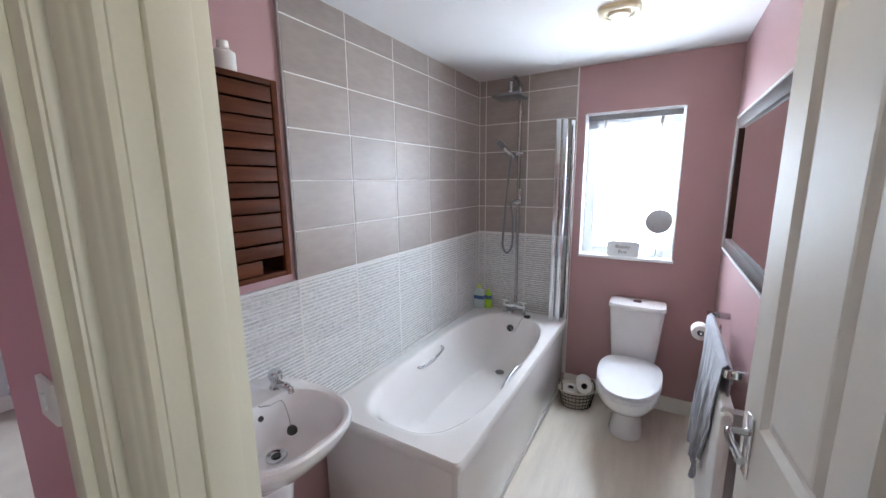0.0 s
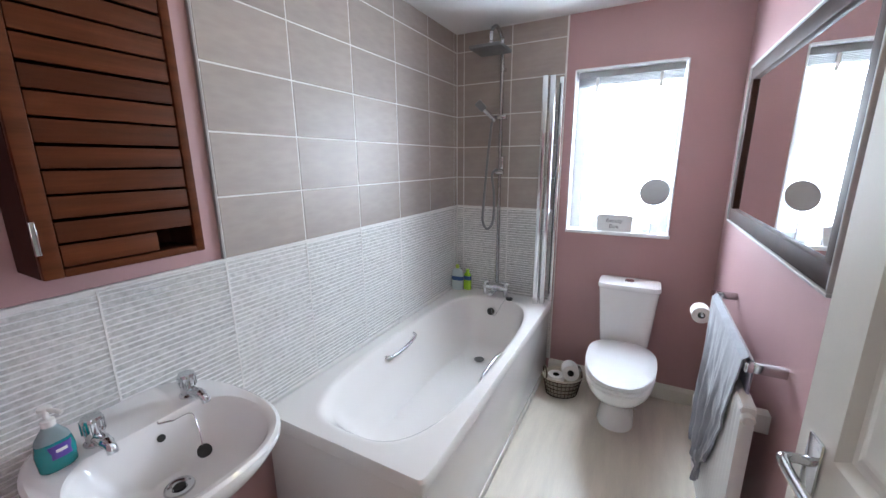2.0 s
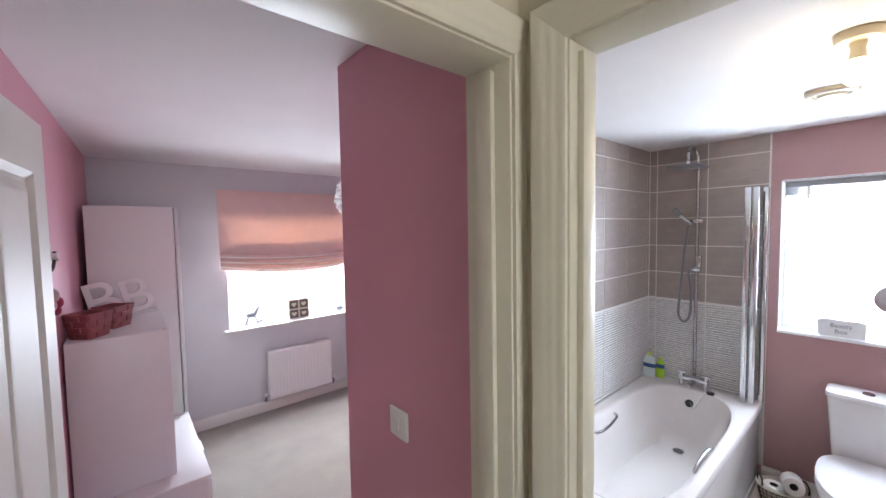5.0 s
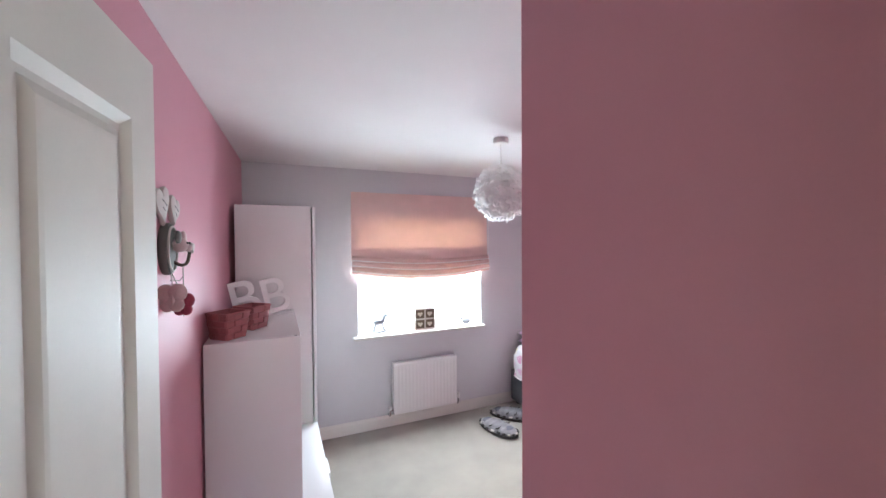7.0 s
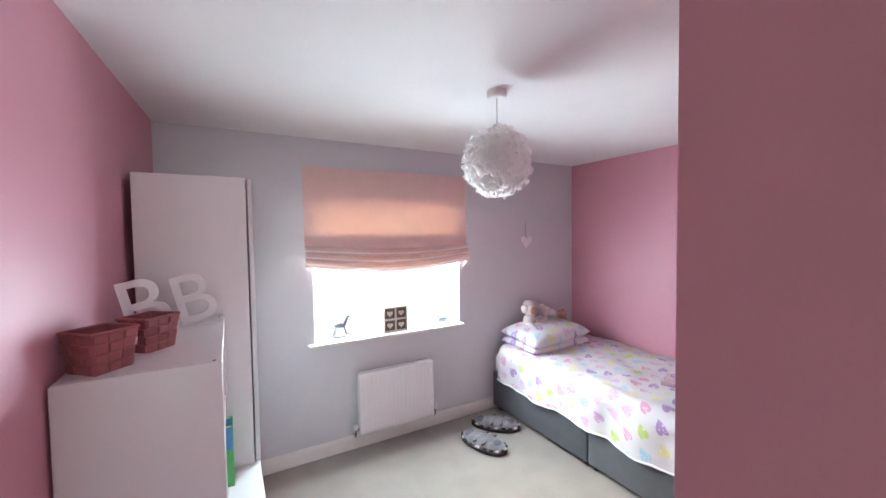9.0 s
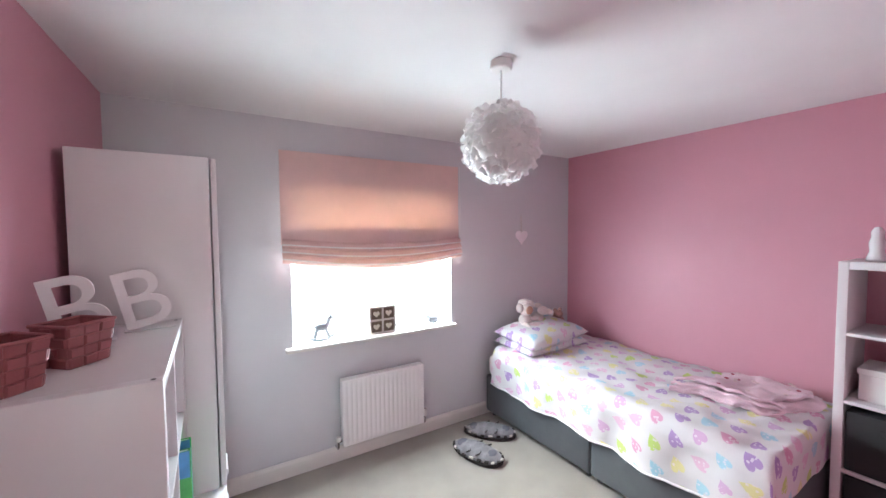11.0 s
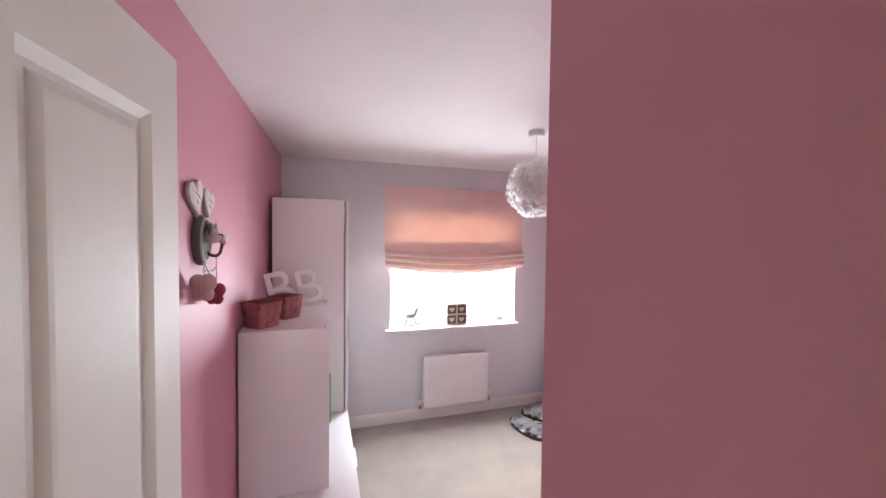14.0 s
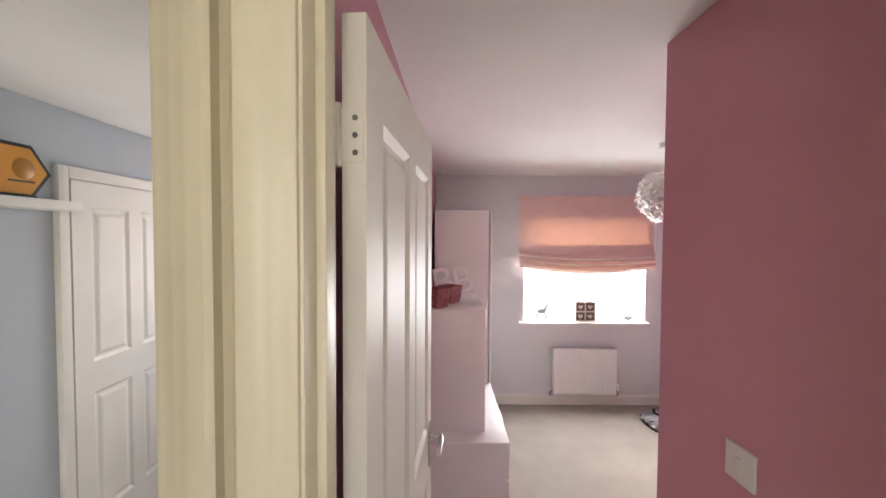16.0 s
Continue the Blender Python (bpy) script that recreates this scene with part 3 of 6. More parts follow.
part("overflow", lathe(bm_new(), [(0.0001, 0.0), (0.026, 0.0), (0.026, 0.006), (0.016, 0.010), (0.0001, 0.011)], (-0.375, 3.408, 0.455), 20, Matrix.Rotation(radians(80), 4, "X")), DARK, bath, "dark overflow hole")
for x0 in (-0.640, -0.066):
    g = bez([(x0, 2.53, 0.47), (x0 + 0.035 * (1 if x0 < -0.3 else -1), 2.55, 0.468), (x0 + 0.045 * (1 if x0 < -0.3 else -1), 2.66, 0.470), (x0 + 0.035 * (1 if x0 < -0.3 else -1), 2.79, 0.485), (x0, 2.81, 0.49)], 6)
    part("grab_handle", tube(bm_new(), g, 0.009, 10), CHROME, bath, "chrome grab handle")

mixer = thing("bath_mixer_tap", (-0.38, 3.50, 0.541), "chrome bath mixer tap with square lever heads", "tap")
for x in (-0.455, -0.305):
    b = part("pillar", tube(bm_new(), [(x, 3.505, 0.541), (x, 3.505, 0.64)], 0.017, 14), CHROME, mixer)
    part("lever", rbox(x - 0.036, x + 0.036, 3.475, 3.500, 0.64, 0.653, 0.003), CHROME, b)
part("bar", tube(bm_new(), [(-0.47, 3.505, 0.600), (-0.29, 3.505, 0.600)], 0.019, 14), CHROME, mixer)
part("spout", rbox(-0.397, -0.363, 3.39, 3.505, 0.572, 0.592, 0.004), CHROME, mixer)
plug = thing("bath_plug", (-0.27, 3.46, 0.541), "black rubber bath plug on the rim", "plug")
part("stopper", lathe(bm_new(), [(0.0001, 0), (0.022, 0), (0.026, 0.012), (0.010, 0.016), (0.0001, 0.018)], (-0.262, 3.455, 0.542), 18), DARK, plug)
part("chain", tube(bm_new(), bez([(-0.37, 3.40, 0.47), (-0.33, 3.36, 0.45), (-0.29, 3.42, 0.535), (-0.262, 3.455, 0.56)], 6), 0.0022, 6), CHROME, plug)

shower = thing("shower_riser", (-0.385, 3.56, 0.64), "chrome rain shower riser with hand shower and hose", "shower")
part("riser_rail", tube(bm_new(), bez([(-0.385, 3.545, 0.62), (-0.385, 3.545, 1.3), (-0.385, 3.545, 2.12), (-0.388, 3.525, 2.22), (-0.393, 3.46, 2.26), (-0.40, 3.40, 2.23), (-0.402, 3.39, 2.165)], 8), 0.0115, 12), DARK_CHROME, shower)
part("rain_head", rbox(-0.505, -0.305, 3.29, 3.49, 2.110, 2.130, 0.006), DARK_STEEL, shower, "square steel rain head")
part("swivel", lathe(bm_new(), [(0.0001, 0), (0.018, 0.0), (0.014, 0.03), (0.0001, 0.035)], (-0.402, 3.39, 2.129), 14), CHROME, shower)
br = part("bracket", rbox(-0.40, -0.37, 3.54, YF - 0.009, 2.03, 2.05, 0.003), CHROME, shower)
part("slider", rbox(-0.425, -0.345, 3.52, 3.57, 1.735, 1.760, 0.004), CHROME, shower)
hm = Matrix.Translation((-0.43, 3.50, 1.745)) @ Matrix.Rotation(radians(-38), 4, "Y") @ Matrix.Rotation(radians(35), 4, "X")
part("hand_shower", rbox(-0.012, 0.012, -0.009, 0.009, -0.03, 0.12, 0.004, m=hm), DARK_CHROME, shower)
part("spray_face", rbox(-0.022, 0.022, -0.014, 0.012, 0.075, 0.140, 0.005, m=hm), DARK_STEEL, shower)
part("hose", tube(bm_new(), bez([(-0.425, 3.49, 1.72), (-0.45, 3.49, 1.5), (-0.47, 3.48, 1.2), (-0.475, 3.48, 1.07), (-0.44, 3.48, 1.02), (-0.405, 3.49, 1.08), (-0.405, 3.50, 1.25), (-0.425, 3.51, 1.38), (-0.40, 3.53, 1.42)], 10), 0.009, 8), DARK_STEEL, shower, "ribbed steel shower hose")
part("diverter", tube(bm_new(), [(-0.41, 3.545, 1.40), (-0.36, 3.545, 1.40)], 0.018, 14), CHROME, shower)
part("diverter_knob", rbox(-0.372, -0.345, 3.50, 3.53, 1.42, 1.50, 0.005), CHROME, shower)

screen = thing("shower_screen", (-0.03, 3.56, 0.545), "folded glass shower screen with chrome frame", "shower screen")
for k, (x, y) in enumerate(((-0.084, 3.46), (-0.044, 3.475))):
    part("frame_post", rbox(x - 0.017, x + 0.017, y - 0.013, y + 0.013, 0.545, 1.955, 0.004), CHROME, screen)
for x in (-0.084, -0.044):
    gob = part("pane", bx(bm_new(), x - 0.003, x + 0.003, 3.475 if x < -0.06 else 3.49, 3.555, 0.56, 1.94), LENS_GLASS, screen, "clear glass pane", smooth=False)
    gob.visible_shadow = False
part("wall_profile", rbox(-0.022, 0.004, 3.54, YF - 0.011, 0.545, 1.955, 0.003), CHROME, screen)

# ---- bathroom: basin ----
basin = thing("pedestal_basin", (-0.45, 1.455, 0), "white ceramic pedestal basin with two chrome taps", "basin")


def dshape(cx, cy, ax, ay, z, back, n=56, p=2.3):
    out = squircle(cx, cy, ax, ay, z, p, n)
    for v in out:
        v.x = max(v.x, back)
    return out


BK = XT + 0.012
CY = 1.452
part("bowl", loft(bm_new(), [
    dshape(-0.52, CY, 0.10, 0.09, 0.60, BK), dshape(-0.52, CY, 0.16, 0.13, 0.66, BK), dshape(-0.49, CY, 0.215, 0.18, 0.72, BK), dshape(-0.47, CY, 0.255, 0.208, 0.785, BK), dshape(-0.47, CY, 0.268, 0.222, 0.815, BK, p=2.6),
    dshape(-0.47, CY, 0.268, 0.222, 0.828, BK, p=2.6), dshape(-0.47, CY, 0.260, 0.214, 0.834, BK + 0.004, p=2.6), dshape(-0.395, CY, 0.172, 0.190, 0.832, -0.545, p=2.6), dshape(-0.395, CY, 0.163, 0.180, 0.822, -0.535, p=2.5),
    dshape(-0.40, CY, 0.150, 0.166, 0.775, -0.525, p=2.4), dshape(-0.40, CY, 0.120, 0.130, 0.725, -0.50, p=2.2), dshape(-0.43, CY, 0.06, 0.07, 0.703, -0.49, p=2.0), dshape(-0.43, CY, 0.02, 0.02, 0.70, -0.45, p=2.0)]), CERAMIC, basin)
part("pedestal", loft(bm_new(), [dshape(-0.55, CY, 0.13, 0.105, 0.0, BK), dshape(-0.55, CY, 0.11, 0.09, 0.06, BK), dshape(-0.54, CY, 0.095, 0.08, 0.35, BK), dshape(-0.53, CY, 0.11, 0.10, 0.62, BK)]), CERAMIC, basin)
part("waste", lathe(bm_new(), [(0.0001, -0.001), (0.014, -0.001), (0.020, 0.004), (0.031, 0.005), (0.033, 0.002), (0.033, -0.002)], (-0.43, CY, 0.706), 24), CHROME, basin, "chrome basin waste")
part("drain", lathe(bm_new(), [(0.0001, 0.0), (0.013, 0.0), (0.013, 0.0015), (0.0001, 0.0015)], (-0.43, CY, 0.7085), 18), DARK, basin)
part("overflow", lathe(bm_new(), [(0.0001, 0), (0.0095, 0), (0.0095, 0.003), (0.0001, 0.003)], (-0.527, CY + 0.02, 0.792), 16, Matrix.Rotation(radians(72), 4, "Y")), DARK, basin, "dark overflow hole")
for y in (1.372, 1.580):
    tp = part("tap", lathe(bm_new(), [(0.0001, 0), (0.024, 0), (0.024, 0.005), (0.018, 0.009), (0.018, 0.024), (0.021, 0.029), (0.0215, 0.062), (0.019, 0.068), (0.0001, 0.070)], (-0.588, y, 0.832), 20), CHROME, basin, "chrome basin tap")
    part("spout", tube(bm_new(), bez([(-0.578, y, 0.846), (-0.540, y, 0.853), (-0.512, y, 0.848), (-0.507, y, 0.836)], 5), [0.014] * 8 + [0.011] * 8, 12), CHROME, tp)
    kn = bm_new()
    for k in range(12):
        a = math.pi * k / 6
        tube(kn, [(-0.588 + 0.021 * math.cos(a), y + 0.021 * math.sin(a), 0.864), (-0.588 + 0.021 * math.cos(a), y + 0.021 * math.sin(a), 0.892)], 0.0026, 6)
    part("knob_ribs", kn, CHROME, tp)
bplug = thing("basin_plug", (-0.45, 1.50, 0.75), "black rubber basin plug on a chain", "plug")
part("stopper", lathe(bm_new(), [(0.0001, 0), (0.015, 0), (0.0175, 0.010), (0.010, 0.016), (0.0001, 0.018)], (-0.448, 1.525, 0.742), 18, Matrix.Rotation(radians(40), 4, "Y")), DARK, bplug)
part("chain", tube(bm_new(), bez([(-0.515, 1.50, 0.828), (-0.50, 1.535, 0.832), (-0.475, 1.535, 0.80), (-0.448, 1.525, 0.762)], 6), 0.0013, 6), CHROME, bplug)
part("chain_ring", tube(bm_new(), bez([(-0.535, 1.475, 0.834), (-0.52, 1.47, 0.838), (-0.512, 1.485, 0.836), (-0.515, 1.50, 0.828)], 5), 0.0022, 6), CHROME, bplug)

soap = thing("soap_dispenser", (-0.565, 1.300, 0.834), "teal liquid soap pump bottle on the basin", "soap bottle")
SX, SY, SZ = -0.565, 1.300, 0.834
part("bottle", loft(bm_new(), [squircle(SX, SY, a, b, SZ + z, 2.6, 28) for a, b, z in ((0.016, 0.026, 0), (0.019, 0.031, 0.005), (0.020, 0.033, 0.042), (0.018, 0.029, 0.066))]), material("teal_soap_liquid", (0.02, 0.24, 0.25), 0.12, vary=0.08, bump=0, coat=0.5), soap, "teal soap in the bottle")
part("shoulder", loft(bm_new(), [squircle(SX, SY, a, b, SZ + z, 2.6, 28) for a, b, z in ((0.018, 0.029, 0.0665), (0.016, 0.026, 0.076), (0.011, 0.016, 0.092), (0.010, 0.010, 0.100))]), material("pale_clear_plastic", (0.42, 0.52, 0.54), 0.12, vary=0.05, bump=0, trans=0.5), soap, "clear empty shoulder")
part("label_patch", loft(bm_new(), [squircle(SX + 0.0012, SY + 0.003, 0.0205, 0.024, SZ + z, 2.6, 28) for z in (0.030, 0.060)]), material("purple_label", (0.09, 0.05, 0.30), 0.3), soap, "purple and white label")
part("label_patch", loft(bm_new(), [squircle(SX + 0.0018, SY + 0.004, 0.0205, 0.019, SZ + z, 2.6, 28) for z in (0.044, 0.051)]), WHITE_PLASTIC, soap, "white label bar")
part("pump", lathe(bm_new(), [(0.0001, 0), (0.012, 0), (0.012, 0.014), (0.005, 0.017), (0.005, 0.034), (0.012, 0.036), (0.012, 0.043), (0.0001, 0.044)], (SX, SY, SZ + 0.100), 16), WHITE_PLASTIC, soap)
part("nozzle", tube(bm_new(), [(SX, SY, SZ + 0.139), (SX + 0.03, SY + 0.010, SZ + 0.139), (SX + 0.039, SY + 0.014, SZ + 0.134)], 0.0045, 8), WHITE_PLASTIC, soap)

# ---- bathroom: slatted cabinet ----
cx0, cx1, cy0, cy1, cz0, cz1 = XT, XT + 0.152, 1.352, 1.682, 1.232, 1.892
cab = thing("wall_cabinet", ((cx0 + cx1) / 2, (cy0 + cy1) / 2, cz0), "dark red-brown wooden cabinet with a slatted door", "wall cabinet")
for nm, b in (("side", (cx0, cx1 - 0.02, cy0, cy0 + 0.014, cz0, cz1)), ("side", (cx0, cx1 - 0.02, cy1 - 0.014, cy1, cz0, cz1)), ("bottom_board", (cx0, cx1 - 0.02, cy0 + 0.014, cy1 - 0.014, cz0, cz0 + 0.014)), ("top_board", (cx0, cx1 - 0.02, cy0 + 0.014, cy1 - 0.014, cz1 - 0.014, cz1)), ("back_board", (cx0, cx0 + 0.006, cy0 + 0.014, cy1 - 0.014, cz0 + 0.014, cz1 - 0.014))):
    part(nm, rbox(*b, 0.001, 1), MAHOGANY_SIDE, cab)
door = part("door_frame", rbox(cx1 - 0.018, cx1, cy0, cy0 + 0.034, cz0, cz1, 0.003), MAHOGANY, cab)
part("door_stile", rbox(cx1 - 0.018, cx1, cy1 - 0.022, cy1, cz0, cz1, 0.003), MAHOGANY, door)
part("door_rail", rbox(cx1 - 0.018, cx1, cy0 + 0.034, cy1 - 0.022, cz0, cz0 + 0.018, 0.003), MAHOGANY, door)
part("door_rail", rbox(cx1 - 0.018, cx1, cy0 + 0.034, cy1 - 0.022, cz1 - 0.018, cz1, 0.003), MAHOGANY, door)
n = 12
sh = (cz1 - cz0 - 0.04) / n
for k in range(n):
    z0 = cz0 + 0.02 + k * sh
    part("slat", rbox(cx1 - 0.014, cx1 - 0.003, cy0 + (0.036 if k else 0.036), cy1 - (0.024 if k else 0.11), z0 + 0.002, z0 + sh - (0.0035 + 0.002 * (k % 3 == 1)), 0.002), MAHOGANY, door)
for z in (cz0 + 0.09, cz1 - 0.12):
    part("hinge", rbox(cx1 - 0.004, cx1 + 0.004, cy0 - 0.003, cy0 + 0.006, z - 0.035, z + 0.035, 0.001), CHROME, cab, "chrome hinge")
for nm, y, h, r, mt, lb in (("toiletry_bottle", 1.42, 0.13, 0.028, material("white_bottle", (0.7, 0.7, 0.72), 0.3), "white toiletry bottle on the cabinet"), ("toiletry_bottle", 1.49, 0.15, 0.024, material("plum_bottle", (0.12, 0.03, 0.05), 0.3), "dark plum bottle on the cabinet"), ("toiletry_tub", 1.56, 0.10, 0.034, WHITE_PLASTIC, "white plastic tub on the cabinet")):
    tb = thing(nm, (XT + 0.07, y, cz1), lb, "bottle")
    part("body", lathe(bm_new(), [(0.0001, 0), (r, 0), (r, h * 0.7), (r * 0.5, h * 0.82), (r * 0.5, h * 0.85), (0.0001, h * 0.85)], (XT + 0.07, y, cz1), 18), mt, tb)
    part("cap", lathe(bm_new(), [(0.0001, 0), (r * 0.55, 0), (r * 0.5, h * 0.18), (0.0001, h * 0.18)], (XT + 0.07, y, cz1 + h * 0.85), 16), WHITE_PLASTIC, tb)

# ---- bathroom: toilet ----
TX = 0.462
wc = thing("toilet", (TX, 3.2, 0), "white close-coupled ceramic toilet with the lid down", "toilet")


def egg(cy, w, lf, lb, z, n=48, p=2.4):
    out = []
    for k in range(n):
        a = 2 * math.pi * k / n
        c, s = math.cos(a), math.sin(a)
        y = cy + (lb if s > 0 else lf) * math.copysign(abs(s) ** (2 / (3.0 if s > 0 else 2.1)), s)
        out.append(Vector((TX + w * math.copysign(abs(c) ** (2 / (p if s < 0 else 2.8)), c), y, z)))
    return out


part("pan", loft(bm_new(), [egg(3.26, 0.098, 0.135, 0.24, 0.0), egg(3.26, 0.096, 0.132, 0.24, 0.02), egg(3.27, 0.085, 0.125, 0.22, 0.10), egg(3.26, 0.095, 0.15, 0.22, 0.18), egg(3.22, 0.140, 0.25, 0.22, 0.25), egg(3.19, 0.168, 0.315, 0.23, 0.33), egg(3.19, 0.175, 0.33, 0.24, 0.375), egg(3.19, 0.170, 0.325, 0.24, 0.385)]), CERAMIC, wc)
part("seat", loft(bm_new(), [egg(3.18, 0.170, 0.335, 0.205, 0.388), egg(3.18, 0.174, 0.328, 0.205, 0.393), egg(3.18, 0.174, 0.328, 0.205, 0.403), egg(3.18, 0.168, 0.322, 0.20, 0.408)]), SEAT, wc)
part("lid", loft(bm_new(), [egg(3.18, 0.168, 0.322, 0.20, 0.411), egg(3.18, 0.174, 0.328, 0.205, 0.415), egg(3.18, 0.174, 0.328, 0.205, 0.424), egg(3.18, 0.166, 0.328, 0.20, 0.430), egg(3.18, 0.12, 0.26, 0.15, 0.433)]), SEAT, wc)
cs = part("cistern", loft(bm_new(), [squircle(TX, 3.495, w, d, z, 6, 40) for w, d, z in ((0.128, 0.085, 0.39), (0.134, 0.09, 0.40), (0.142, 0.092, 0.50), (0.158, 0.094, 0.70), (0.162, 0.095, 0.735))]), CERAMIC, wc)
part("cistern_lid", loft(bm_new(), [squircle(TX, 3.493, w, d, z, 6, 40) for w, d, z in ((0.162, 0.098, 0.734), (0.168, 0.102, 0.740), (0.168, 0.102, 0.754), (0.164, 0.098, 0.764), (0.10, 0.05, 0.768))]), CERAMIC, cs)
part("flush_button", lathe(bm_new(), [(0.0001, 0), (0.026, 0), (0.024, 0.006), (0.0001, 0.007)], (TX, 3.49, 0.771), 20), CHROME, cs, "chrome flush button")
for s in (-1, 1):
    part("floor_bolt", lathe(bm_new(), [(0.0001, 0), (0.009, 0), (0.007, 0.008), (0.0001, 0.01)], (TX + s * 0.105, 3.40, 0.0), 12), WHITE_PLASTIC, wc)
part("soil_pipe", tube(bm_new(), [(TX + 0.05, 3.48, 0.12), (TX + 0.09, 3.50, 0.10), (TX + 0.12, 3.585, 0.10)], 0.05, 18), WHITE_PLASTIC, wc)

# ---- bathroom: basket with rolls ----
wb = thing("wire_basket", (0.14, 3.36, 0), "bronze wire basket lined with cream cloth", "basket")


def oval(cx, cy, ax, ay, z, n=28, rot=0.45):
    out = []
    for k in range(n):
        a = 2 * math.pi * k / n
        x, y = ax * math.cos(a), ay * math.sin(a)
        out.append(Vector((cx + x * math.cos(rot) - y * math.sin(rot), cy + x * math.sin(rot) + y * math.cos(rot), z)))
    return out


wx, wy = 0.135, 3.37
for k in range(5):
    z, f = 0.006 + 0.028 * k, 0.80 + 0.05 * k
    r = oval(wx, wy, 0.122 * f, 0.092 * f, z)
    part("hoop", tube(bm_new(), r + [r[0]], 0.003 if k < 4 else 0.0045, 6), WIRE, wb)
lo, hi = oval(wx, wy, 0.122 * 0.8, 0.092 * 0.8, 0.006), oval(wx, wy, 0.122, 0.092, 0.118)
for k in range(28):
    part("wire", tube(bm_new(), [lo[k], hi[k]], 0.002, 5), WIRE, wb)
part("lining", loft(bm_new(), [oval(wx, wy, 0.09, 0.066, 0.009), oval(wx, wy, 0.112, 0.083, 0.11), oval(wx, wy, 0.125, 0.096, 0.135), oval(wx, wy, 0.129, 0.099, 0.125)], cap1=False), LINEN, wb)
for s in (0, 14):
    a, b = hi[(s + 26) % 28], hi[(s + 2) % 28]
    mid = (a + b) / 2 + Vector((0, 0, 0.06))
    part("handle", tube(bm_new(), bez([a, a + Vector((0, 0, 0.045)), mid, b + Vector((0, 0, 0.045)), b], 5), 0.005, 6), WIRE, wb)


def roll(name, m, label, group):
    t = thing(name, (0, 0, 0), label, "toilet roll", group)
    n = 28
    part("paper", loft(bm_new(), [[Vector((r * math.cos(2 * math.pi * k / n), r * math.sin(2 * math.pi * k / n), z)) for k in range(n)] for r, z in ((0.020, 0.003), (0.050, 0.0), (0.052, 0.004), (0.052, 0.096), (0.050, 0.1), (0.020, 0.097))], cap0=False, cap1=False), PAPER, t)
    part("core", loft(bm_new(), [[Vector((r * math.cos(2 * math.pi * k / n), r * math.sin(2 * math.pi * k / n), z)) for k in range(n)] for r, z in ((0.020, 0.001), (0.020, 0.099), (0.018, 0.099), (0.018, 0.001))], cap0=False, cap1=False), CARDBOARD, t)
    t.matrix_basis = m
    return t


roll("toilet_roll", pose(0.095, 3.375, 0.020, 0, 0, 25), "white toilet roll standing in the wire basket", "spare toilet rolls")
roll("toilet_roll", pose(0.165, 3.440, 0.150, 82, 0, 14), "white toilet roll lying on top in the basket", "spare toilet rolls")

# ---- bathroom: window ----
bw = thing("window_bathroom", (0.35, YF + 0.1, BZ0), "white plastic framed frosted bathroom window", "window", kind="structure")
for nm, b in (("reveal", (BX0 - 0.004, BX0 + 0.004, YF - 0.004, YF + 0.10, BZ0, BZ1)), ("reveal", (BX1 - 0.004, BX1 + 0.004, YF - 0.004, YF + 0.10, BZ0, BZ1)), ("reveal", (BX0 + 0.004, BX1 - 0.004, YF - 0.004, YF + 0.10, BZ1 - 0.008, BZ1 + 0.004)), ("window_sill", (BX0 - 0.004, BX1 + 0.010, YF - 0.014, YF + 0.10, BZ0 - 0.012, BZ0 + 0.008))):
    part(nm, rbox(*b, 0.003), UPVC, bw)
fx0, fx1, fz0, fz1, fy = BX0 + 0.004, BX1 - 0.004, BZ0 + 0.008, BZ1 - 0.008, YF + 0.10
for b in ((fx0, fx0 + 0.065, fy, fy + 0.06, fz0, fz1), (fx1 - 0.045, fx1, fy, fy + 0.06, fz0, fz1), (fx0 + 0.065, fx1 - 0.045, fy, fy + 0.06, fz0, fz0 + 0.05), (fx0 + 0.065, fx1 - 0.045, fy, fy + 0.06, fz1 - 0.05, fz1)):
    part("window_frame", rbox(*b, 0.006), UPVC, bw)
pn = part("pane", bx(bm_new(), fx0 + 0.06, fx1 - 0.04, fy + 0.03, fy + 0.036, fz0 + 0.045, fz1 - 0.045), FROSTED, bw, "frosted glass pane", smooth=False)
pn.visible_shadow = False
vb = thing("venetian_blind", (0.35, YF + 0.06, BZ1 - 0.06), "grey slatted venetian blind fully raised", "blind")
part("headrail", rbox(BX0 + 0.012, BX1 - 0.012, YF + 0.03, YF + 0.075, BZ1 - 0.045, BZ1 - 0.010, 0.003), GREY_SLAT, vb)
for k in range(6):
    part("slat", rbox(BX0 + 0.014, BX1 - 0.014, YF + 0.034, YF + 0.070, BZ1 - 0.053 - 0.0075 * k, BZ1 - 0.0495 - 0.0075 * k, 0.0008, 1), GREY_SLAT, vb)
for x in (BX0 + 0.12, BX1 - 0.12):
    part("clip", rbox(x - 0.008, x + 0.008, YF + 0.028, YF + 0.074, BZ1 - 0.125, BZ1 - 0.046, 0.002), WHITE_PLASTIC, vb)

mm = thing("magnifying_mirror", (0.53, YF + 0.05, BZ0 + 0.008), "round chrome magnifying mirror on a stand", "mirror")
part("base", lathe(bm_new(), [(0.0001, 0), (0.045, 0), (0.045, 0.006), (0.01, 0.012), (0.0001, 0.013)], (0.535, YF + 0.045, BZ0 + 0.008), 24), CHROME, mm)
part("stem", tube(bm_new(), [(0.535, YF + 0.045, BZ0 + 0.015), (0.535, YF + 0.045, BZ0 + 0.175)], 0.004, 10), CHROME, mm)
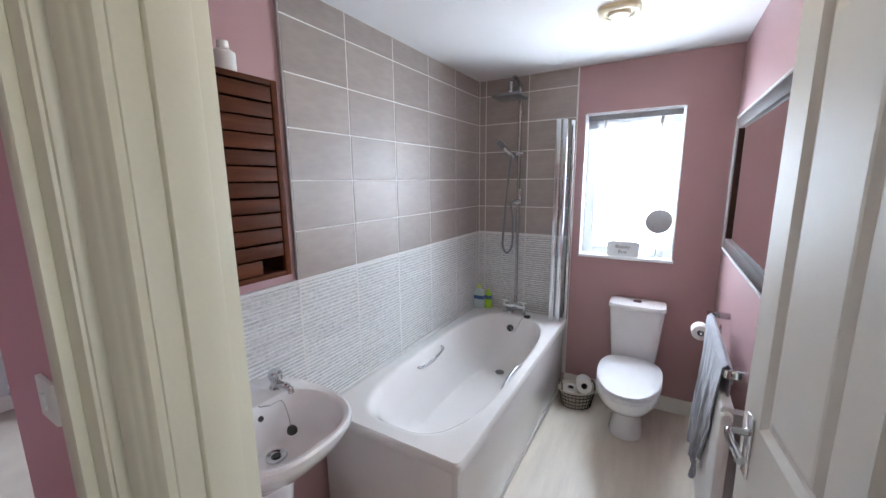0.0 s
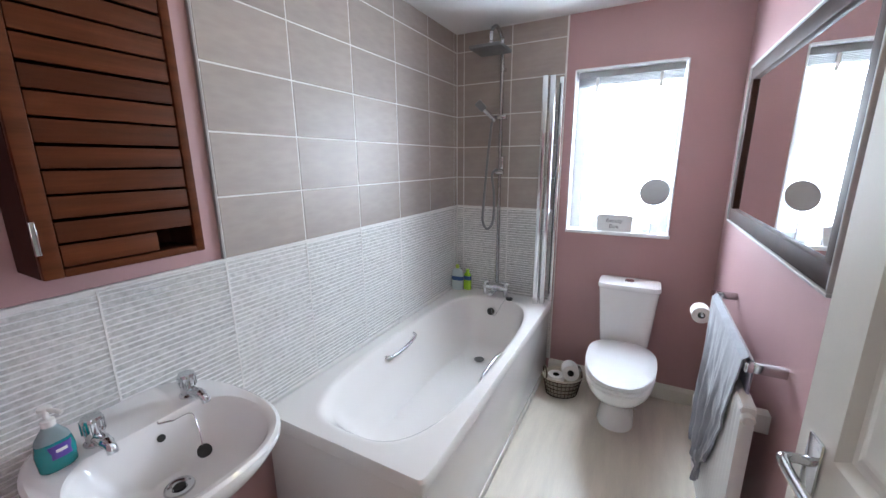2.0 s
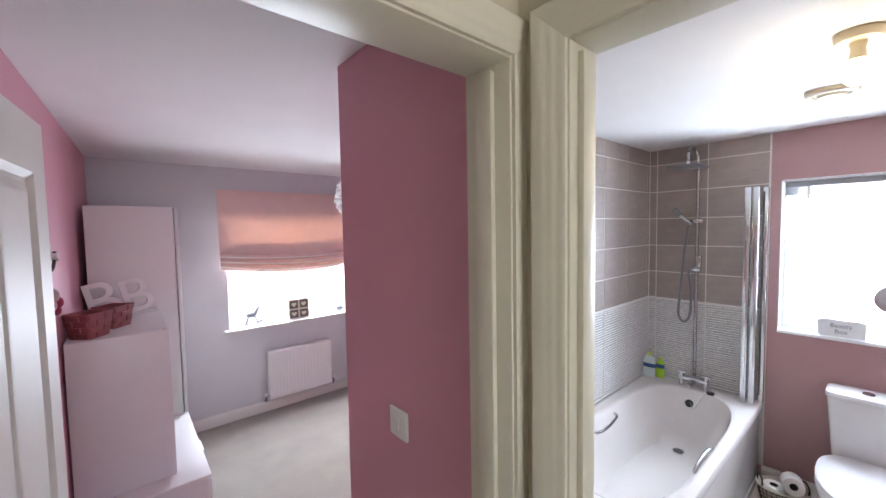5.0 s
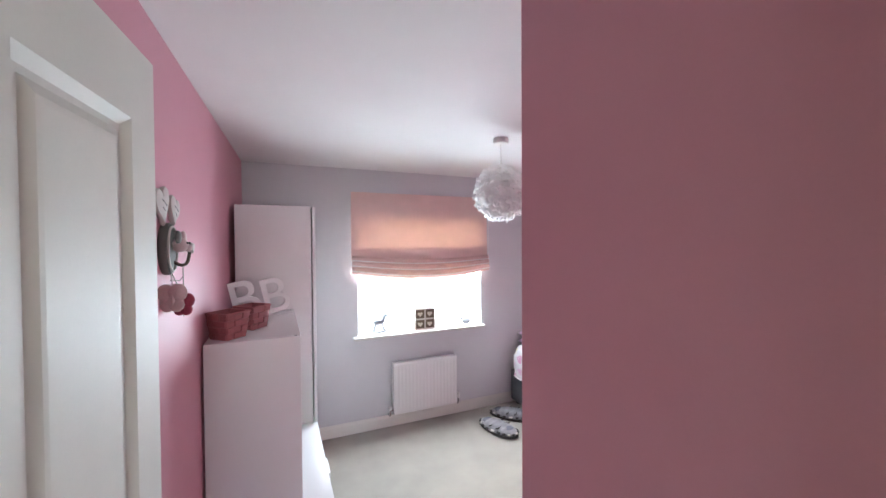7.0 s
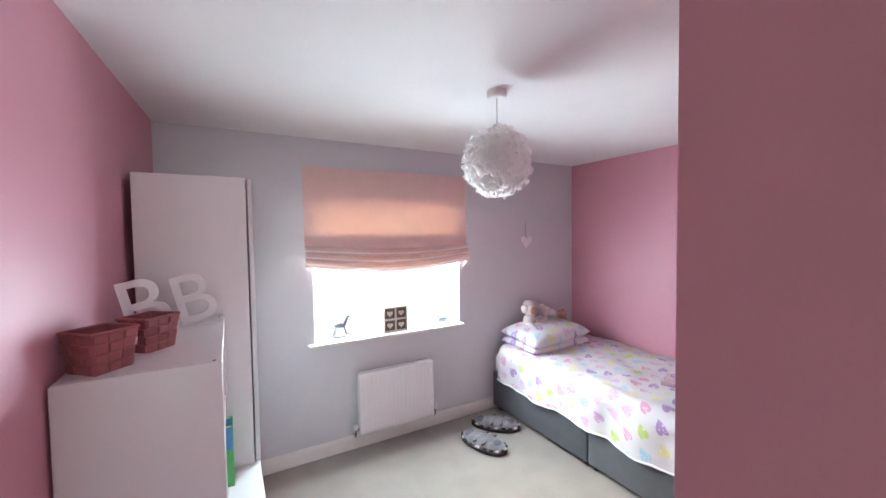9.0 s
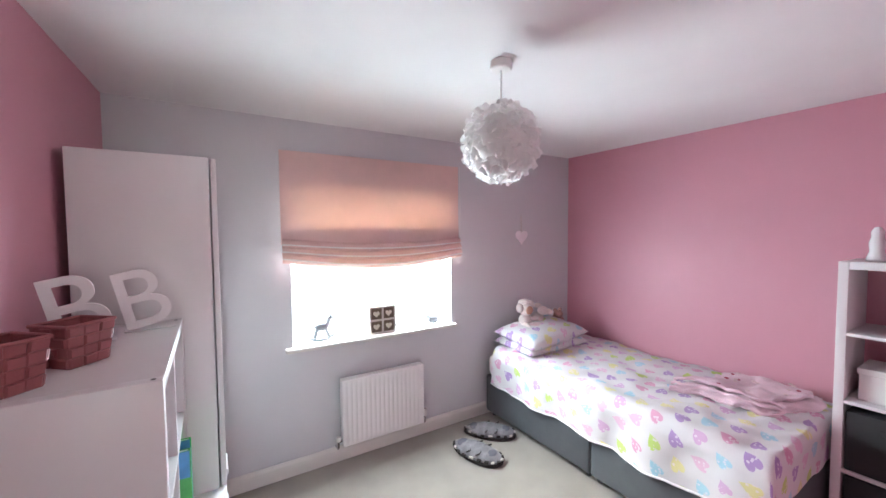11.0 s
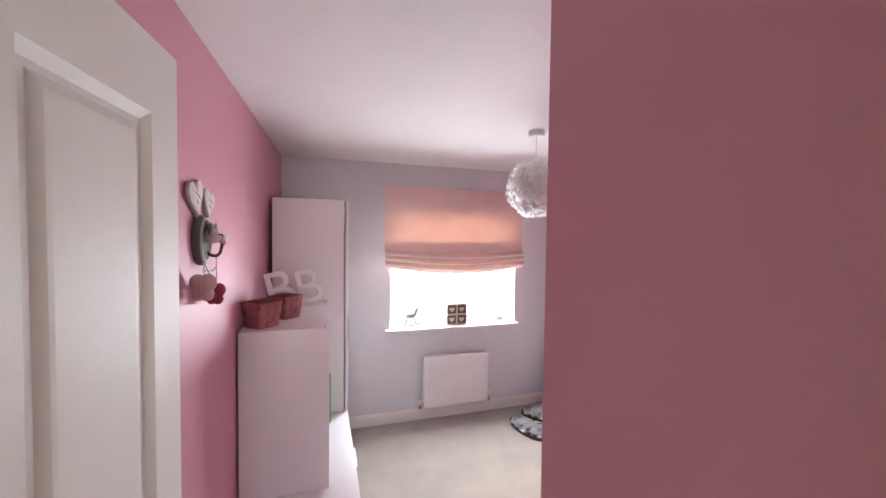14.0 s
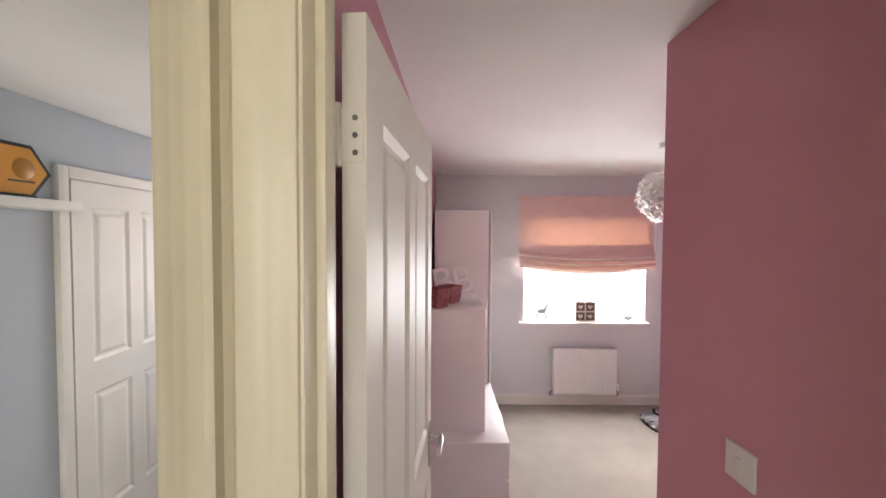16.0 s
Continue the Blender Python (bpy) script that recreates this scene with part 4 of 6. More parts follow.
dm = Matrix.Translation((0.54, YF + 0.045, BZ0 + 0.252)) @ Matrix.Rotation(radians(-14), 4, "Z") @ Matrix.Rotation(radians(74), 4, "X")
part("rim", lathe(bm_new(), [(0.074, -0.006), (0.079, -0.006), (0.081, 0.0), (0.079, 0.006), (0.074, 0.006)], (0, 0, 0), 36, dm), CHROME, mm)
part("disc", lathe(bm_new(), [(0.0001, 0.0045), (0.04, 0.0042), (0.0745, 0.003), (0.0745, -0.003), (0.0001, -0.003)], (0, 0, 0), 36, dm), MIRROR, mm, "mirror glass disc")


def text_mesh(body, size, depth, mat, name):
    cu = bpy.data.curves.new(name, "FONT")
    cu.body, cu.size, cu.extrude, cu.align_x, cu.align_y = body, size, depth, "CENTER", "CENTER"
    ob = bpy.data.objects.new(name, cu)
    me = bpy.data.meshes.new_from_object(ob)
    bpy.data.objects.remove(ob)
    me.materials.append(mat)
    return me


tr = thing("sill_trough", (0.33, YF + 0.05, BZ0 + 0.008), "white wooden trough with grey lettering", "planter")
tx0, tx1, ty0, ty1, tz0 = 0.240, 0.440, YF + 0.015, YF + 0.075, BZ0 + 0.008
part("front", loft(bm_new(), [[Vector((x, y, z)) for x, z in [(tx0 + 0.01, tz0), (tx1 - 0.01, tz0), (tx1 + 0.006, tz0 + 0.092)] + [(tx1 + 0.006 - (tx1 - tx0 + 0.012) * k / 10, tz0 + 0.092 + 0.014 * math.sin(math.pi * k / 10) + 0.004 * math.sin(3 * math.pi * k / 10)) for k in range(1, 10)] + [(tx0 - 0.006, tz0 + 0.092)]] for y in (ty0, ty0 + 0.008)]), UPVC, tr)
part("back", rbox(tx0, tx1, ty1 - 0.008, ty1, tz0, tz0 + 0.092, 0.002), UPVC, tr)
part("side", rbox(tx0, tx0 + 0.008, ty0 + 0.008, ty1 - 0.008, tz0, tz0 + 0.092, 0.002), UPVC, tr)
part("side", rbox(tx1 - 0.008, tx1, ty0 + 0.008, ty1 - 0.008, tz0, tz0 + 0.092, 0.002), UPVC, tr)
INK = material("grey_lettering", (0.22, 0.22, 0.24), 0.6)
for word, zz in (("Beauty", 0.066), ("Box", 0.030)):
    lt = piece("lettering", text_mesh(word, 0.034, 0.0008, INK, "lettering"), tr, pose(0.34, ty0 - 0.001, tz0 + zz, 90, 0, 0))

# ---- bathroom: radiator wall ----
mir = thing("wall_mirror", (XR, 2.75, 1.2), "wall mirror in a dark frame with a silver edge", "mirror")
my0, my1, mz0, mz1 = 2.13, 3.31, 1.19, 1.86
FRAME = material("dark_mirror_frame", (0.045, 0.020, 0.016), 0.6, vary=0.3, scale=10)
FRAME.node_tree.nodes["Principled BSDF"].inputs["Specular IOR Level"].default_value = 0.12
SILVER = material("worn_silver_edge", (0.50, 0.49, 0.48), 0.5, 0.4, vary=0.2, scale=14)
for b in ((my0, my1, mz0, mz0 + 0.055), (my0, my1, mz1 - 0.055, mz1), (my0, my0 + 0.055, mz0 + 0.055, mz1 - 0.055), (my1 - 0.055, my1, mz0 + 0.055, mz1 - 0.055)):
    part("frame", rbox(XR - 0.030, XR - 0.002, b[0], b[1], b[2], b[3], 0.004), FRAME, mir)
for b in ((my0 - 0.008, my1 + 0.008, mz0 - 0.009, mz0), (my0 - 0.008, my1 + 0.008, mz1, mz1 + 0.009), (my0 - 0.008, my0, mz0, mz1), (my1, my1 + 0.008, mz0, mz1)):
    part("edge", rbox(XR - 0.036, XR - 0.001, b[0], b[1], b[2], b[3], 0.003), SILVER, mir, "worn silver edge")
part("glass", bx(bm_new(), XR - 0.016, XR - 0.010, my0 + 0.05, my1 - 0.05, mz0 + 0.05, mz1 - 0.05), MIRROR, mir, smooth=False)

rail = thing("towel_rail", (XR, 2.6, 0.93), "square chrome towel rail on the wall", "towel rail")
rx, rz = XR - 0.085, 0.895
part("bar", rbox(rx - 0.010, rx + 0.010, 2.33, 3.03, rz - 0.014, rz + 0.014, 0.002), CHROME, rail)
for y in (2.33, 3.01):
    part("bracket", rbox(rx + 0.010, XR, y, y + 0.020, rz - 0.014, rz + 0.014, 0.002), CHROME, rail)


def cloth_sheet(nu, nv, fn, thick):
    bm = bm_new()
    top = [[bm.verts.new(fn(i / nu, j / nv)) for j in range(nv + 1)] for i in range(nu + 1)]
    for i in range(nu):
        for j in range(nv):
            bm.faces.new((top[i][j], top[i + 1][j], top[i + 1][j + 1], top[i][j + 1]))
    bmesh.ops.recalc_face_normals(bm, faces=bm.faces)
    bm.normal_update()
    low = [[bm.verts.new(v.co - v.normal * thick) for v in row] for row in top]
    for i in range(nu):
        for j in range(nv):
            bm.faces.new((low[i][j], low[i][j + 1], low[i + 1][j + 1], low[i + 1][j]))
    edge = [(i, 0) for i in range(nu)] + [(nu, j) for j in range(nv)] + [(i, nv) for i in range(nu, 0, -1)] + [(0, j) for j in range(nv, 0, -1)]
    for (a, b), (c, d) in zip(edge, edge[1:] + edge[:1]):
        bm.faces.new((top[a][b], low[a][b], low[c][d], top[c][d]))
    bmesh.ops.recalc_face_normals(bm, faces=bm.faces)
    return bm


def towel_fn(u, v):
    """v runs over the bar from the wall side to the room side, u along the bar."""
    L0, L1 = 0.30, 0.46 + 0.15 * math.exp(-((u - 0.38) / 0.22) ** 2) + 0.08 * u + 0.03 * noise.noise((u * 7, 0.0, 5.0))
    y = 2.35 + 0.60 * u
    crease = 0.5 * noise.noise((u * 9, v * 1.6, 1.0)) + 0.35 * noise.noise((u * 21, v * 2.6, 7.0)) + 0.2 * noise.noise((u * 14, v * 14, 3.0))
    if abs(v - 0.375) < 1e-6:
        return Vector((rx, y, rz + 0.028))
    if v < 0.375:
        d = L0 * (0.375 - v) / 0.375
        return Vector((rx + 0.016 + 0.008 * crease * min(1.0, d / 0.15), y + 0.10 * d * (0.5 - u), rz + 0.021 - d))
    d = L1 * (v - 0.375) / 0.625
    pinch = min(1.0, d / 0.52)
    y += (0.40 - u) * 0.42 * pinch ** 1.5 + 0.016 * pinch * noise.noise((u * 8, v * 5, 9.0))
    ridge = abs(noise.noise((u * 7 + v * 1.2, v * 0.8, 2.0)))
    return Vector((rx - 0.015 - 0.03 * pinch + (0.026 * crease + 0.030 * (ridge - 0.25)) * min(1.0, 0.02 + 2.2 * pinch ** 1.3), y, rz + 0.022 - d))


towel = solid("hand_towel", cloth_sheet(110, 80, towel_fn, 0.005), TOWEL, "blue-grey terry towel hung over the rail", "towel")

holder = thing("toilet_roll_holder", (XR, 3.17, 0.76), "chrome toilet roll holder on the wall", "roll holder")
part("arm", tube(bm_new(), bez([(XR, 3.23, 0.757), (XR - 0.085, 3.23, 0.757), (XR - 0.10, 3.22, 0.757), (XR - 0.10, 3.10, 0.757)], 5), 0.006, 8), CHROME, holder)
part("wall_plate", rbox(XR - 0.006, XR, 3.21, 3.25, 0.737, 0.777, 0.002), CHROME, holder)
roll("toilet_roll", pose(XR - 0.10, 3.215, 0.746, 90, 0, 0) @ Matrix.Scale(0.78, 4), "white toilet roll on the wall holder", "")


def radiator(name, m, length, z0, z1, label, deep=0.067):
    """A convector panel along +x, front face towards -y, wall behind at y = 0.1."""
    t = thing(name, (0, 0, z0), label, "radiator")
    pb, pitch = bm_new(), 0.0333
    n = int(length / pitch)
    prof = []
    for k in range(n):
        x = -length / 2 + length * k / n
        w = length / n
        prof += [(x, 0.004), (x + w * 0.22, 0.0), (x + w * 0.62, 0.0), (x + w * 0.84, 0.004)]
    prof.append((length / 2, 0.004))
    rings = []
    for z, d in ((z0, 0.006), (z0 + 0.012, 0.0), (z0 + 0.028, None), (z1 - 0.028, None), (z1 - 0.012, 0.0), (z1, 0.006)):
        rings.append([Vector((x, (y if d is None else d), z)) for x, y in prof] + [Vector((length / 2, 0.02, z)), Vector((-length / 2, 0.02, z))])
    part("panel", loft(pb, rings), RADIATOR, t)
    part("rear_panel", rbox(-length / 2, length / 2, deep - 0.012, deep, z0 + 0.005, z1 - 0.005, 0.004), RADIATOR, t)
    part("top_grille", rbox(-length / 2, length / 2, 0.004, deep, z1 - 0.006, z1 + 0.002, 0.002), RADIATOR, t)
    for s in (-1, 1):
        part("side_cover", rbox(*sorted((s * (length / 2 - 0.002), s * (length / 2 + 0.004))), 0.003, deep + 0.001, z0, z1, 0.002), RADIATOR, t)
        vv = part("valve", tube(bm_new(), [(s * (length / 2 + 0.004), 0.035, z0 + 0.035), (s * (length / 2 + 0.032), 0.035, z0 + 0.035)], 0.011, 12), CHROME, t)
        part("valve_pipe", tube(bm_new(), [(s * (length / 2 + 0.03), 0.035, z0 + 0.035), (s * (length / 2 + 0.03), 0.035, z0 - 0.005), (s * (length / 2 + 0.03), 0.05, z0 - 0.022), (s * (length / 2 + 0.03), 0.1, z0 - 0.024)], 0.0085, 10), CHROME, vv)
        part("valve_head", lathe(bm_new(), [(0.0001, 0), (0.014, 0), (0.017, 0.012), (0.016, 0.055 if s > 0 else 0.03), (0.0001, 0.06 if s > 0 else 0.033)], (s * (length / 2 + 0.03), 0.035, z0 + 0.035), 16), WHITE_PLASTIC, vv)
    for s in (-1, 1):
        part("wall_bracket", rbox(s * length * 0.3 - 0.02, s * length * 0.3 + 0.02, deep, 0.1, z1 - 0.13, z1 - 0.07, 0.002), RADIATOR, t)
    if deep < 0.05:
        part("thermostat_head", lathe(bm_new(), [(0.0001, 0), (0.016, 0), (0.017, 0.005), (0.017, 0.016), (0.013, 0.022), (0.0001, 0.023)], (length / 2 + 0.003, 0.018, z1 - 0.030), 18, Matrix.Rotation(radians(90), 4, "Y")), WHITE_PLASTIC, t, "white thermostat head")
    t.matrix_basis = m @ Matrix.Translation((0, 0, z0))
    return t


radiator("radiator", pose(XR - 0.1, 2.585, 0, 0, 0, -90), 0.60, 0.16, 0.80, "white panel radiator under the towel rail", 0.036)

# bathroom ceiling
pend = thing("ceiling_lamp", (0.425, 2.125, CZ), "bare lit bulb in a white batten holder", "ceiling lamp")
part("rose", lathe(bm_new(), [(0.0001, 0), (0.055, 0), (0.056, -0.018), (0.050, -0.027), (0.030, -0.030), (0.0001, -0.030)], (0.425, 2.125, CZ), 28), CREAM_PLASTIC, pend)
part("holder", lathe(bm_new(), [(0.0001, 0), (0.022, 0), (0.017, -0.02), (0.019, -0.040), (0.022, -0.052), (0.0001, -0.052)], (0.425, 2.125, CZ - 0.030), 20), CREAM_PLASTIC, pend)
BULB = bpy.data.materials.new("lit_bulb_glass")
BULB.use_nodes = True
bb = BULB.node_tree.nodes["Principled BSDF"]
bb.inputs["Emission Color"].default_value, bb.inputs["Emission Strength"].default_value = (1.0, 0.84, 0.50, 1), 4.0
blb = part("bulb", lathe(bm_new(), [(0.0001, 0), (0.014, 0), (0.018, -0.008), (0.030, -0.024), (0.034, -0.042), (0.030, -0.060), (0.016, -0.073), (0.0001, -0.077)], (0.425, 2.125, CZ - 0.082), 24), BULB, pend, "glowing bulb")
blb.visible_shadow = False
fan = thing("extractor_vent", (0.32, 2.79, CZ), "aged cream oval ceiling extractor vent", "vent")
part("plate", loft(bm_new(), [squircle(0.325, 2.785, w, d, CZ - z, 3.0, 40) for w, d, z in ((0.088, 0.080, 0.0), (0.088, 0.080, 0.012), (0.080, 0.072, 0.020), (0.062, 0.056, 0.022), (0.058, 0.052, 0.014), (0.02, 0.02, 0.014))]), CREAM_PLASTIC, fan)
part("cone", lathe(bm_new(), [(0.0001, 0), (0.048, 0), (0.050, -0.004), (0.042, -0.012), (0.0001, -0.016)], (0.325, 2.785, CZ - 0.018), 30), CREAM_PLASTIC, fan)

# bottles on the bath
for nm, x, y, h, a, b, col, cap, lb in (("shower_gel_bottle", -0.680, 3.505, 0.190, 0.046, 0.022, (0.64, 0.75, 0.75), (0.55, 0.70, 0.10), "pale aqua shower gel bottle with a blue label"), ("shampoo_bottle", -0.612, 3.535, 0.155, 0.029, 0.018, (0.42, 0.70, 0.05), (0.40, 0.65, 0.05), "lime green shampoo bottle on the bath")):
    bt = thing(nm, (x, y, 0.541), lb, "bottle", "bottles on the bath")
    part("body", loft(bm_new(), [squircle(x, y, a * s, b * s, 0.541 + h * z, 2.6, 28) for s, z in ((0.85, 0), (1, 0.04), (1, 0.55), (0.8, 0.78), (0.45, 0.84), (0.42, 0.86))]), material(nm + "_plastic", col, 0.25, vary=0.04, bump=0), bt)
    part("cap", lathe(bm_new(), [(0.0001, 0), (0.014, 0), (0.013, h * 0.14), (0.0001, h * 0.15)], (x, y, 0.541 + h * 0.86), 16), material(nm + "_cap", cap, 0.3, bump=0), bt)
    if h > 0.15:
        part("label_patch", loft(bm_new(), [squircle(x, y, a + 0.0008, b + 0.0008, 0.541 + z, 2.6, 28) for z in (0.075, 0.105)]), material("blue_label", (0.03, 0.09, 0.28), 0.3), bt, "blue label band")

# ---- bedroom: window ----
win = thing("window_bedroom", (XW - 0.14, 1.71, WZ0), "white plastic framed bedroom window with a deep sill", "window", kind="structure")
wx0 = XW - 0.15
for b in ((XW - 0.15, XW + 0.001, WY0 - 0.004, WY0 + 0.004, WZ0, WZ1), (XW - 0.15, XW + 0.001, WY1 - 0.004, WY1 + 0.004, WZ0, WZ1), (XW - 0.15, XW + 0.001, WY0 + 0.004, WY1 - 0.004, WZ1 - 0.008, WZ1 + 0.004)):
    part("reveal", rbox(*b, 0.002), UPVC, win)
part("window_sill", rbox(XW - 0.15, XW + 0.055, WY0 - 0.046, WY1 + 0.024, WZ0 - 0.020, WZ0 + 0.006, 0.008, 3), GLOSS, win, "white gloss window board")
for a, b in ((WY0 + 0.004, WY0 + 0.064), (1.680, 1.745), (WY1 - 0.064, WY1 - 0.004)):
    part("window_frame", rbox(wx0 - 0.06, wx0, a, b, WZ0 + 0.006, WZ1 - 0.008, 0.006), UPVC, win)
for a, b in ((WZ0 + 0.006, WZ0 + 0.066), (WZ1 - 0.068, WZ1 - 0.008)):
    for y0, y1 in ((WY0 + 0.064, 1.680), (1.745, WY1 - 0.064)):
        part("window_frame", rbox(wx0 - 0.06, wx0, y0, y1, a, b, 0.006), UPVC, win)
for y0, y1 in ((WY0 + 0.06, 1.684), (1.741, WY1 - 0.06)):
    g = part("pane", bx(bm_new(), wx0 - 0.033, wx0 - 0.027, y0, y1, WZ0 + 0.062, WZ1 - 0.064), GLASS, win, "clear glass pane", smooth=False)
    g.visible_shadow = False
    part("casement_handle", rbox(wx0, wx0 + 0.03, (y0 + y1) / 2 - 0.06, (y0 + y1) / 2 + 0.06, WZ0 + 0.03, WZ0 + 0.048, 0.004), WHITE_PLASTIC, win)

# roman blind, half drawn
rb = thing("roman_blind", (XW + 0.02, 1.71, 1.40), "peach pink roman blind drawn half down", "roman blind")
BY_0, BY_1, BT = 1.044, 2.385, 2.10


def blind_fn(u, v):
    y = BY_0 + (BY_1 - BY_0) * u
    sag = 0.030 * (4 * u * (1 - u)) ** 1.3
    z = BT - v * 0.590 - sag * v ** 4
    x = XW + 0.018 + 0.0025 * math.sin(v * 9.0) + 0.002 * noise.noise((u * 5, v * 4, 3))
    return Vector((x, y, z))


part("fabric", cloth_sheet(36, 24, blind_fn, 0.002), BLIND, rb)
for k in range(3):
    def fold_fn(u, v, k=k):
        y = BY_0 + (BY_1 - BY_0) * u + (0.004 - 0.002 * k)
        sag = (0.034 + 0.012 * k) * (4 * u * (1 - u)) ** 1.2
        z = 1.545 - 0.044 * k - sag - 0.062 * v
        return Vector((XW + 0.0215 + 0.012 * k + 0.010 * min(1.0, 4 * v) + 0.018 * math.sin(math.pi * min(1, v * 1.05)), y, z - 0.012 * u))
    fl = part("fold", cloth_sheet(36, 10, fold_fn, 0.002), BLIND, rb)
    def pipe_fn(u, k=k):
        p = fold_fn(u, 0.58)
        return p + Vector((0.003, 0, 0))
    part("piping", tube(bm_new(), [pipe_fn(i / 30) for i in range(31)], 0.006, 6), PIPING, fl, "cream piping")
part("rear_pleat", cloth_sheet(24, 6, lambda u, v: Vector((XW + 0.010, BY_0 + 0.01 + (BY_1 - BY_0 - 0.02) * u, 1.612 - 0.17 * v - 0.03 * v * (4 * u * (1 - u)) ** 1.3)), 0.002), BLIND, rb, "gathered fabric behind the folds")
part("headrail", rbox(XW, XW + 0.014, BY_0 + 0.004, BY_1 - 0.004, BT - 0.026, BT - 0.002, 0.003), GLOSS, rb)
part("cord", tube(bm_new(), [(XW + 0.022, BY_1 + 0.012, BT), (XW + 0.024, BY_1 + 0.016, 1.75), (XW + 0.024, BY_1 + 0.010, 1.50)], 0.002, 5), WHITE_PLASTIC, rb)

# sill ornaments
pf = thing("heart_photo_frame", (XW - 0.02, 1.73, WZ0 + 0.006), "dark wooden four-square heart frame on the sill", "photo frame")
fy0, fy1, fz = 1.622, 1.830, WZ0 + 0.006
DARKWOOD = material("dark_brown_wood", (0.12, 0.085, 0.055), 0.5, vary=0.25, scale=16)
part("backing", rbox(XW - 0.013, XW - 0.005, fy0, fy1, fz, fz + 0.203, 0.002), DARKWOOD, pf)
HEART = material("cream_heart", (0.62, 0.58, 0.48), 0.5, vary=0.1)
for b in ((fy0, fy1, fz, fz + 0.014), (fy0, fy1, fz + 0.0945, fz + 0.1085), (fy0, fy1, fz + 0.189, fz + 0.203)):
    part("rail", rbox(XW - 0.005, XW + 0.006, *b, 0.002), CREAM_WOOD, pf)
for y in (fy0, (fy0 + fy1) / 2 - 0.007, fy1 - 0.014):
    for z0, z1 in ((fz + 0.014, fz + 0.0945), (fz + 0.1085, fz + 0.189)):
        part("stile", rbox(XW - 0.005, XW + 0.005, y, y + 0.014, z0, z1, 0.002), CREAM_WOOD, pf)


def heart_ring(s, n=32):
    out = []
    for k in range(n):
        a = 2 * math.pi * k / n
        out.append((s * 16 * math.sin(a) ** 3 / 17, s * (13 * math.cos(a) - 5 * math.cos(2 * a) - 2 * math.cos(3 * a) - math.cos(4 * a)) / 17))
    return out


def heart_solid(c, s, depth, m, puff=0.3):
    """A rounded heart standing in the local x-z plane, thickness along y."""
    rings = []
    for f, d in ((0.75, -depth), (0.95, -depth * 0.7), (1.0, 0.0), (0.95, depth * 0.7), (0.75, depth)):
        rings.append([Matrix.Translation(c) @ m @ Vector((x * f, d, z * f)) for x, z in heart_ring(s)])
    return loft(bm_new(), rings)


ZUP = Matrix.Rotation(radians(90), 4, "Z")
for y in (fy0 + 0.056, fy1 - 0.056):
    for z in (fz + 0.052, fz + 0.147):
        part("heart", heart_solid((XW - 0.002, y, z), 0.027, 0.003, ZUP), HEART, pf)

def blob(bm, c, r, n=14, m=None):
    c = Vector(c)
    r = r if isinstance(r, (tuple, list)) else (r, r, r)
    rings = []
    for i in range(1, 9):
        a = math.pi * i / 9
        rings.append([c + (m or Matrix()) @ Vector((r[0] * math.sin(a) * math.cos(2 * math.pi * k / n), r[1] * math.sin(a) * math.sin(2 * math.pi * k / n), r[2] * math.cos(a))) for k in range(n)])
    return loft(bm, rings)


GREYORN = material("pewter_ornament", (0.15, 0.155, 0.17), 0.4, 0.3, vary=0.2)
hs = thing("rocking_horse_ornament", (XW - 0.06, 1.30, WZ0 + 0.006), "small grey rocking horse ornament on the sill", "ornament")
hb = bm_new()
o = Vector((XW - 0.06, 1.30, WZ0 + 0.006))
blob(hb, o + Vector((0, 0.0, 0.095)), (0.020, 0.050, 0.028))
tube(hb, [o + Vector((0, 0.03, 0.10)), o + Vector((0, 0.052, 0.15)), o + Vector((0, 0.055, 0.165))], [0.022, 0.017, 0.013], 8)
tube(hb, [o + Vector((0, 0.05, 0.168)), o + Vector((0, 0.085, 0.145))], [0.012, 0.007], 8)
part("horse", hb, GREYORN, hs)
for dx in (-0.016, 0.016):
    for dy in (-0.035, 0.035):
        part("leg", tube(bm_new(), [o + Vector((dx * 0.8, dy * 0.8, 0.085)), o + Vector((dx, dy * 1.4, 0.02))], 0.0075, 6), GREYORN, hs)
    part("rocker", tube(bm_new(), bez([o + Vector((dx, -0.09, 0.03)), o + Vector((dx, -0.04, 0.008)), o + Vector((dx, 0.04, 0.008)), o + Vector((dx, 0.09, 0.03))], 5), 0.0045, 6), GREYORN, hs)
part("tail", tube(bm_new(), [o + Vector((0, -0.045, 0.10)), o + Vector((0, -0.065, 0.08)), o + Vector((0, -0.068, 0.05))], [0.006, 0.005, 0.002], 6), GREYORN, hs)
ob2 = thing("sill_ornament", (XW - 0.06, 2.17, WZ0 + 0.006), "small grey bird ornament on the sill", "ornament")
o = Vector((XW - 0.06, 2.17, WZ0 + 0.006))
hb = blob(bm_new(), o + Vector((0, 0.02, 0.03)), (0.02, 0.045, 0.028))
blob(hb, o + Vector((0, -0.025, 0.062)), (0.015, 0.016, 0.018))
tube(hb, [o + Vector((0, -0.035, 0.06)), o + Vector((0, -0.06, 0.055))], [0.006, 0.001], 6)
part("bird", hb, GREYORN, ob2)

radiator("radiator", pose(XW + 0.1, 1.70, 0, 0, 0, 90), 0.61, 0.132, 0.585, "white panel radiator below the bedroom window")

# ---- bedroom: furniture along the wall ----
FY = 0.695


def yl(x):
    return YL0 + (YL1 - YL0) * (x + 0.06) / (XW + 0.06)


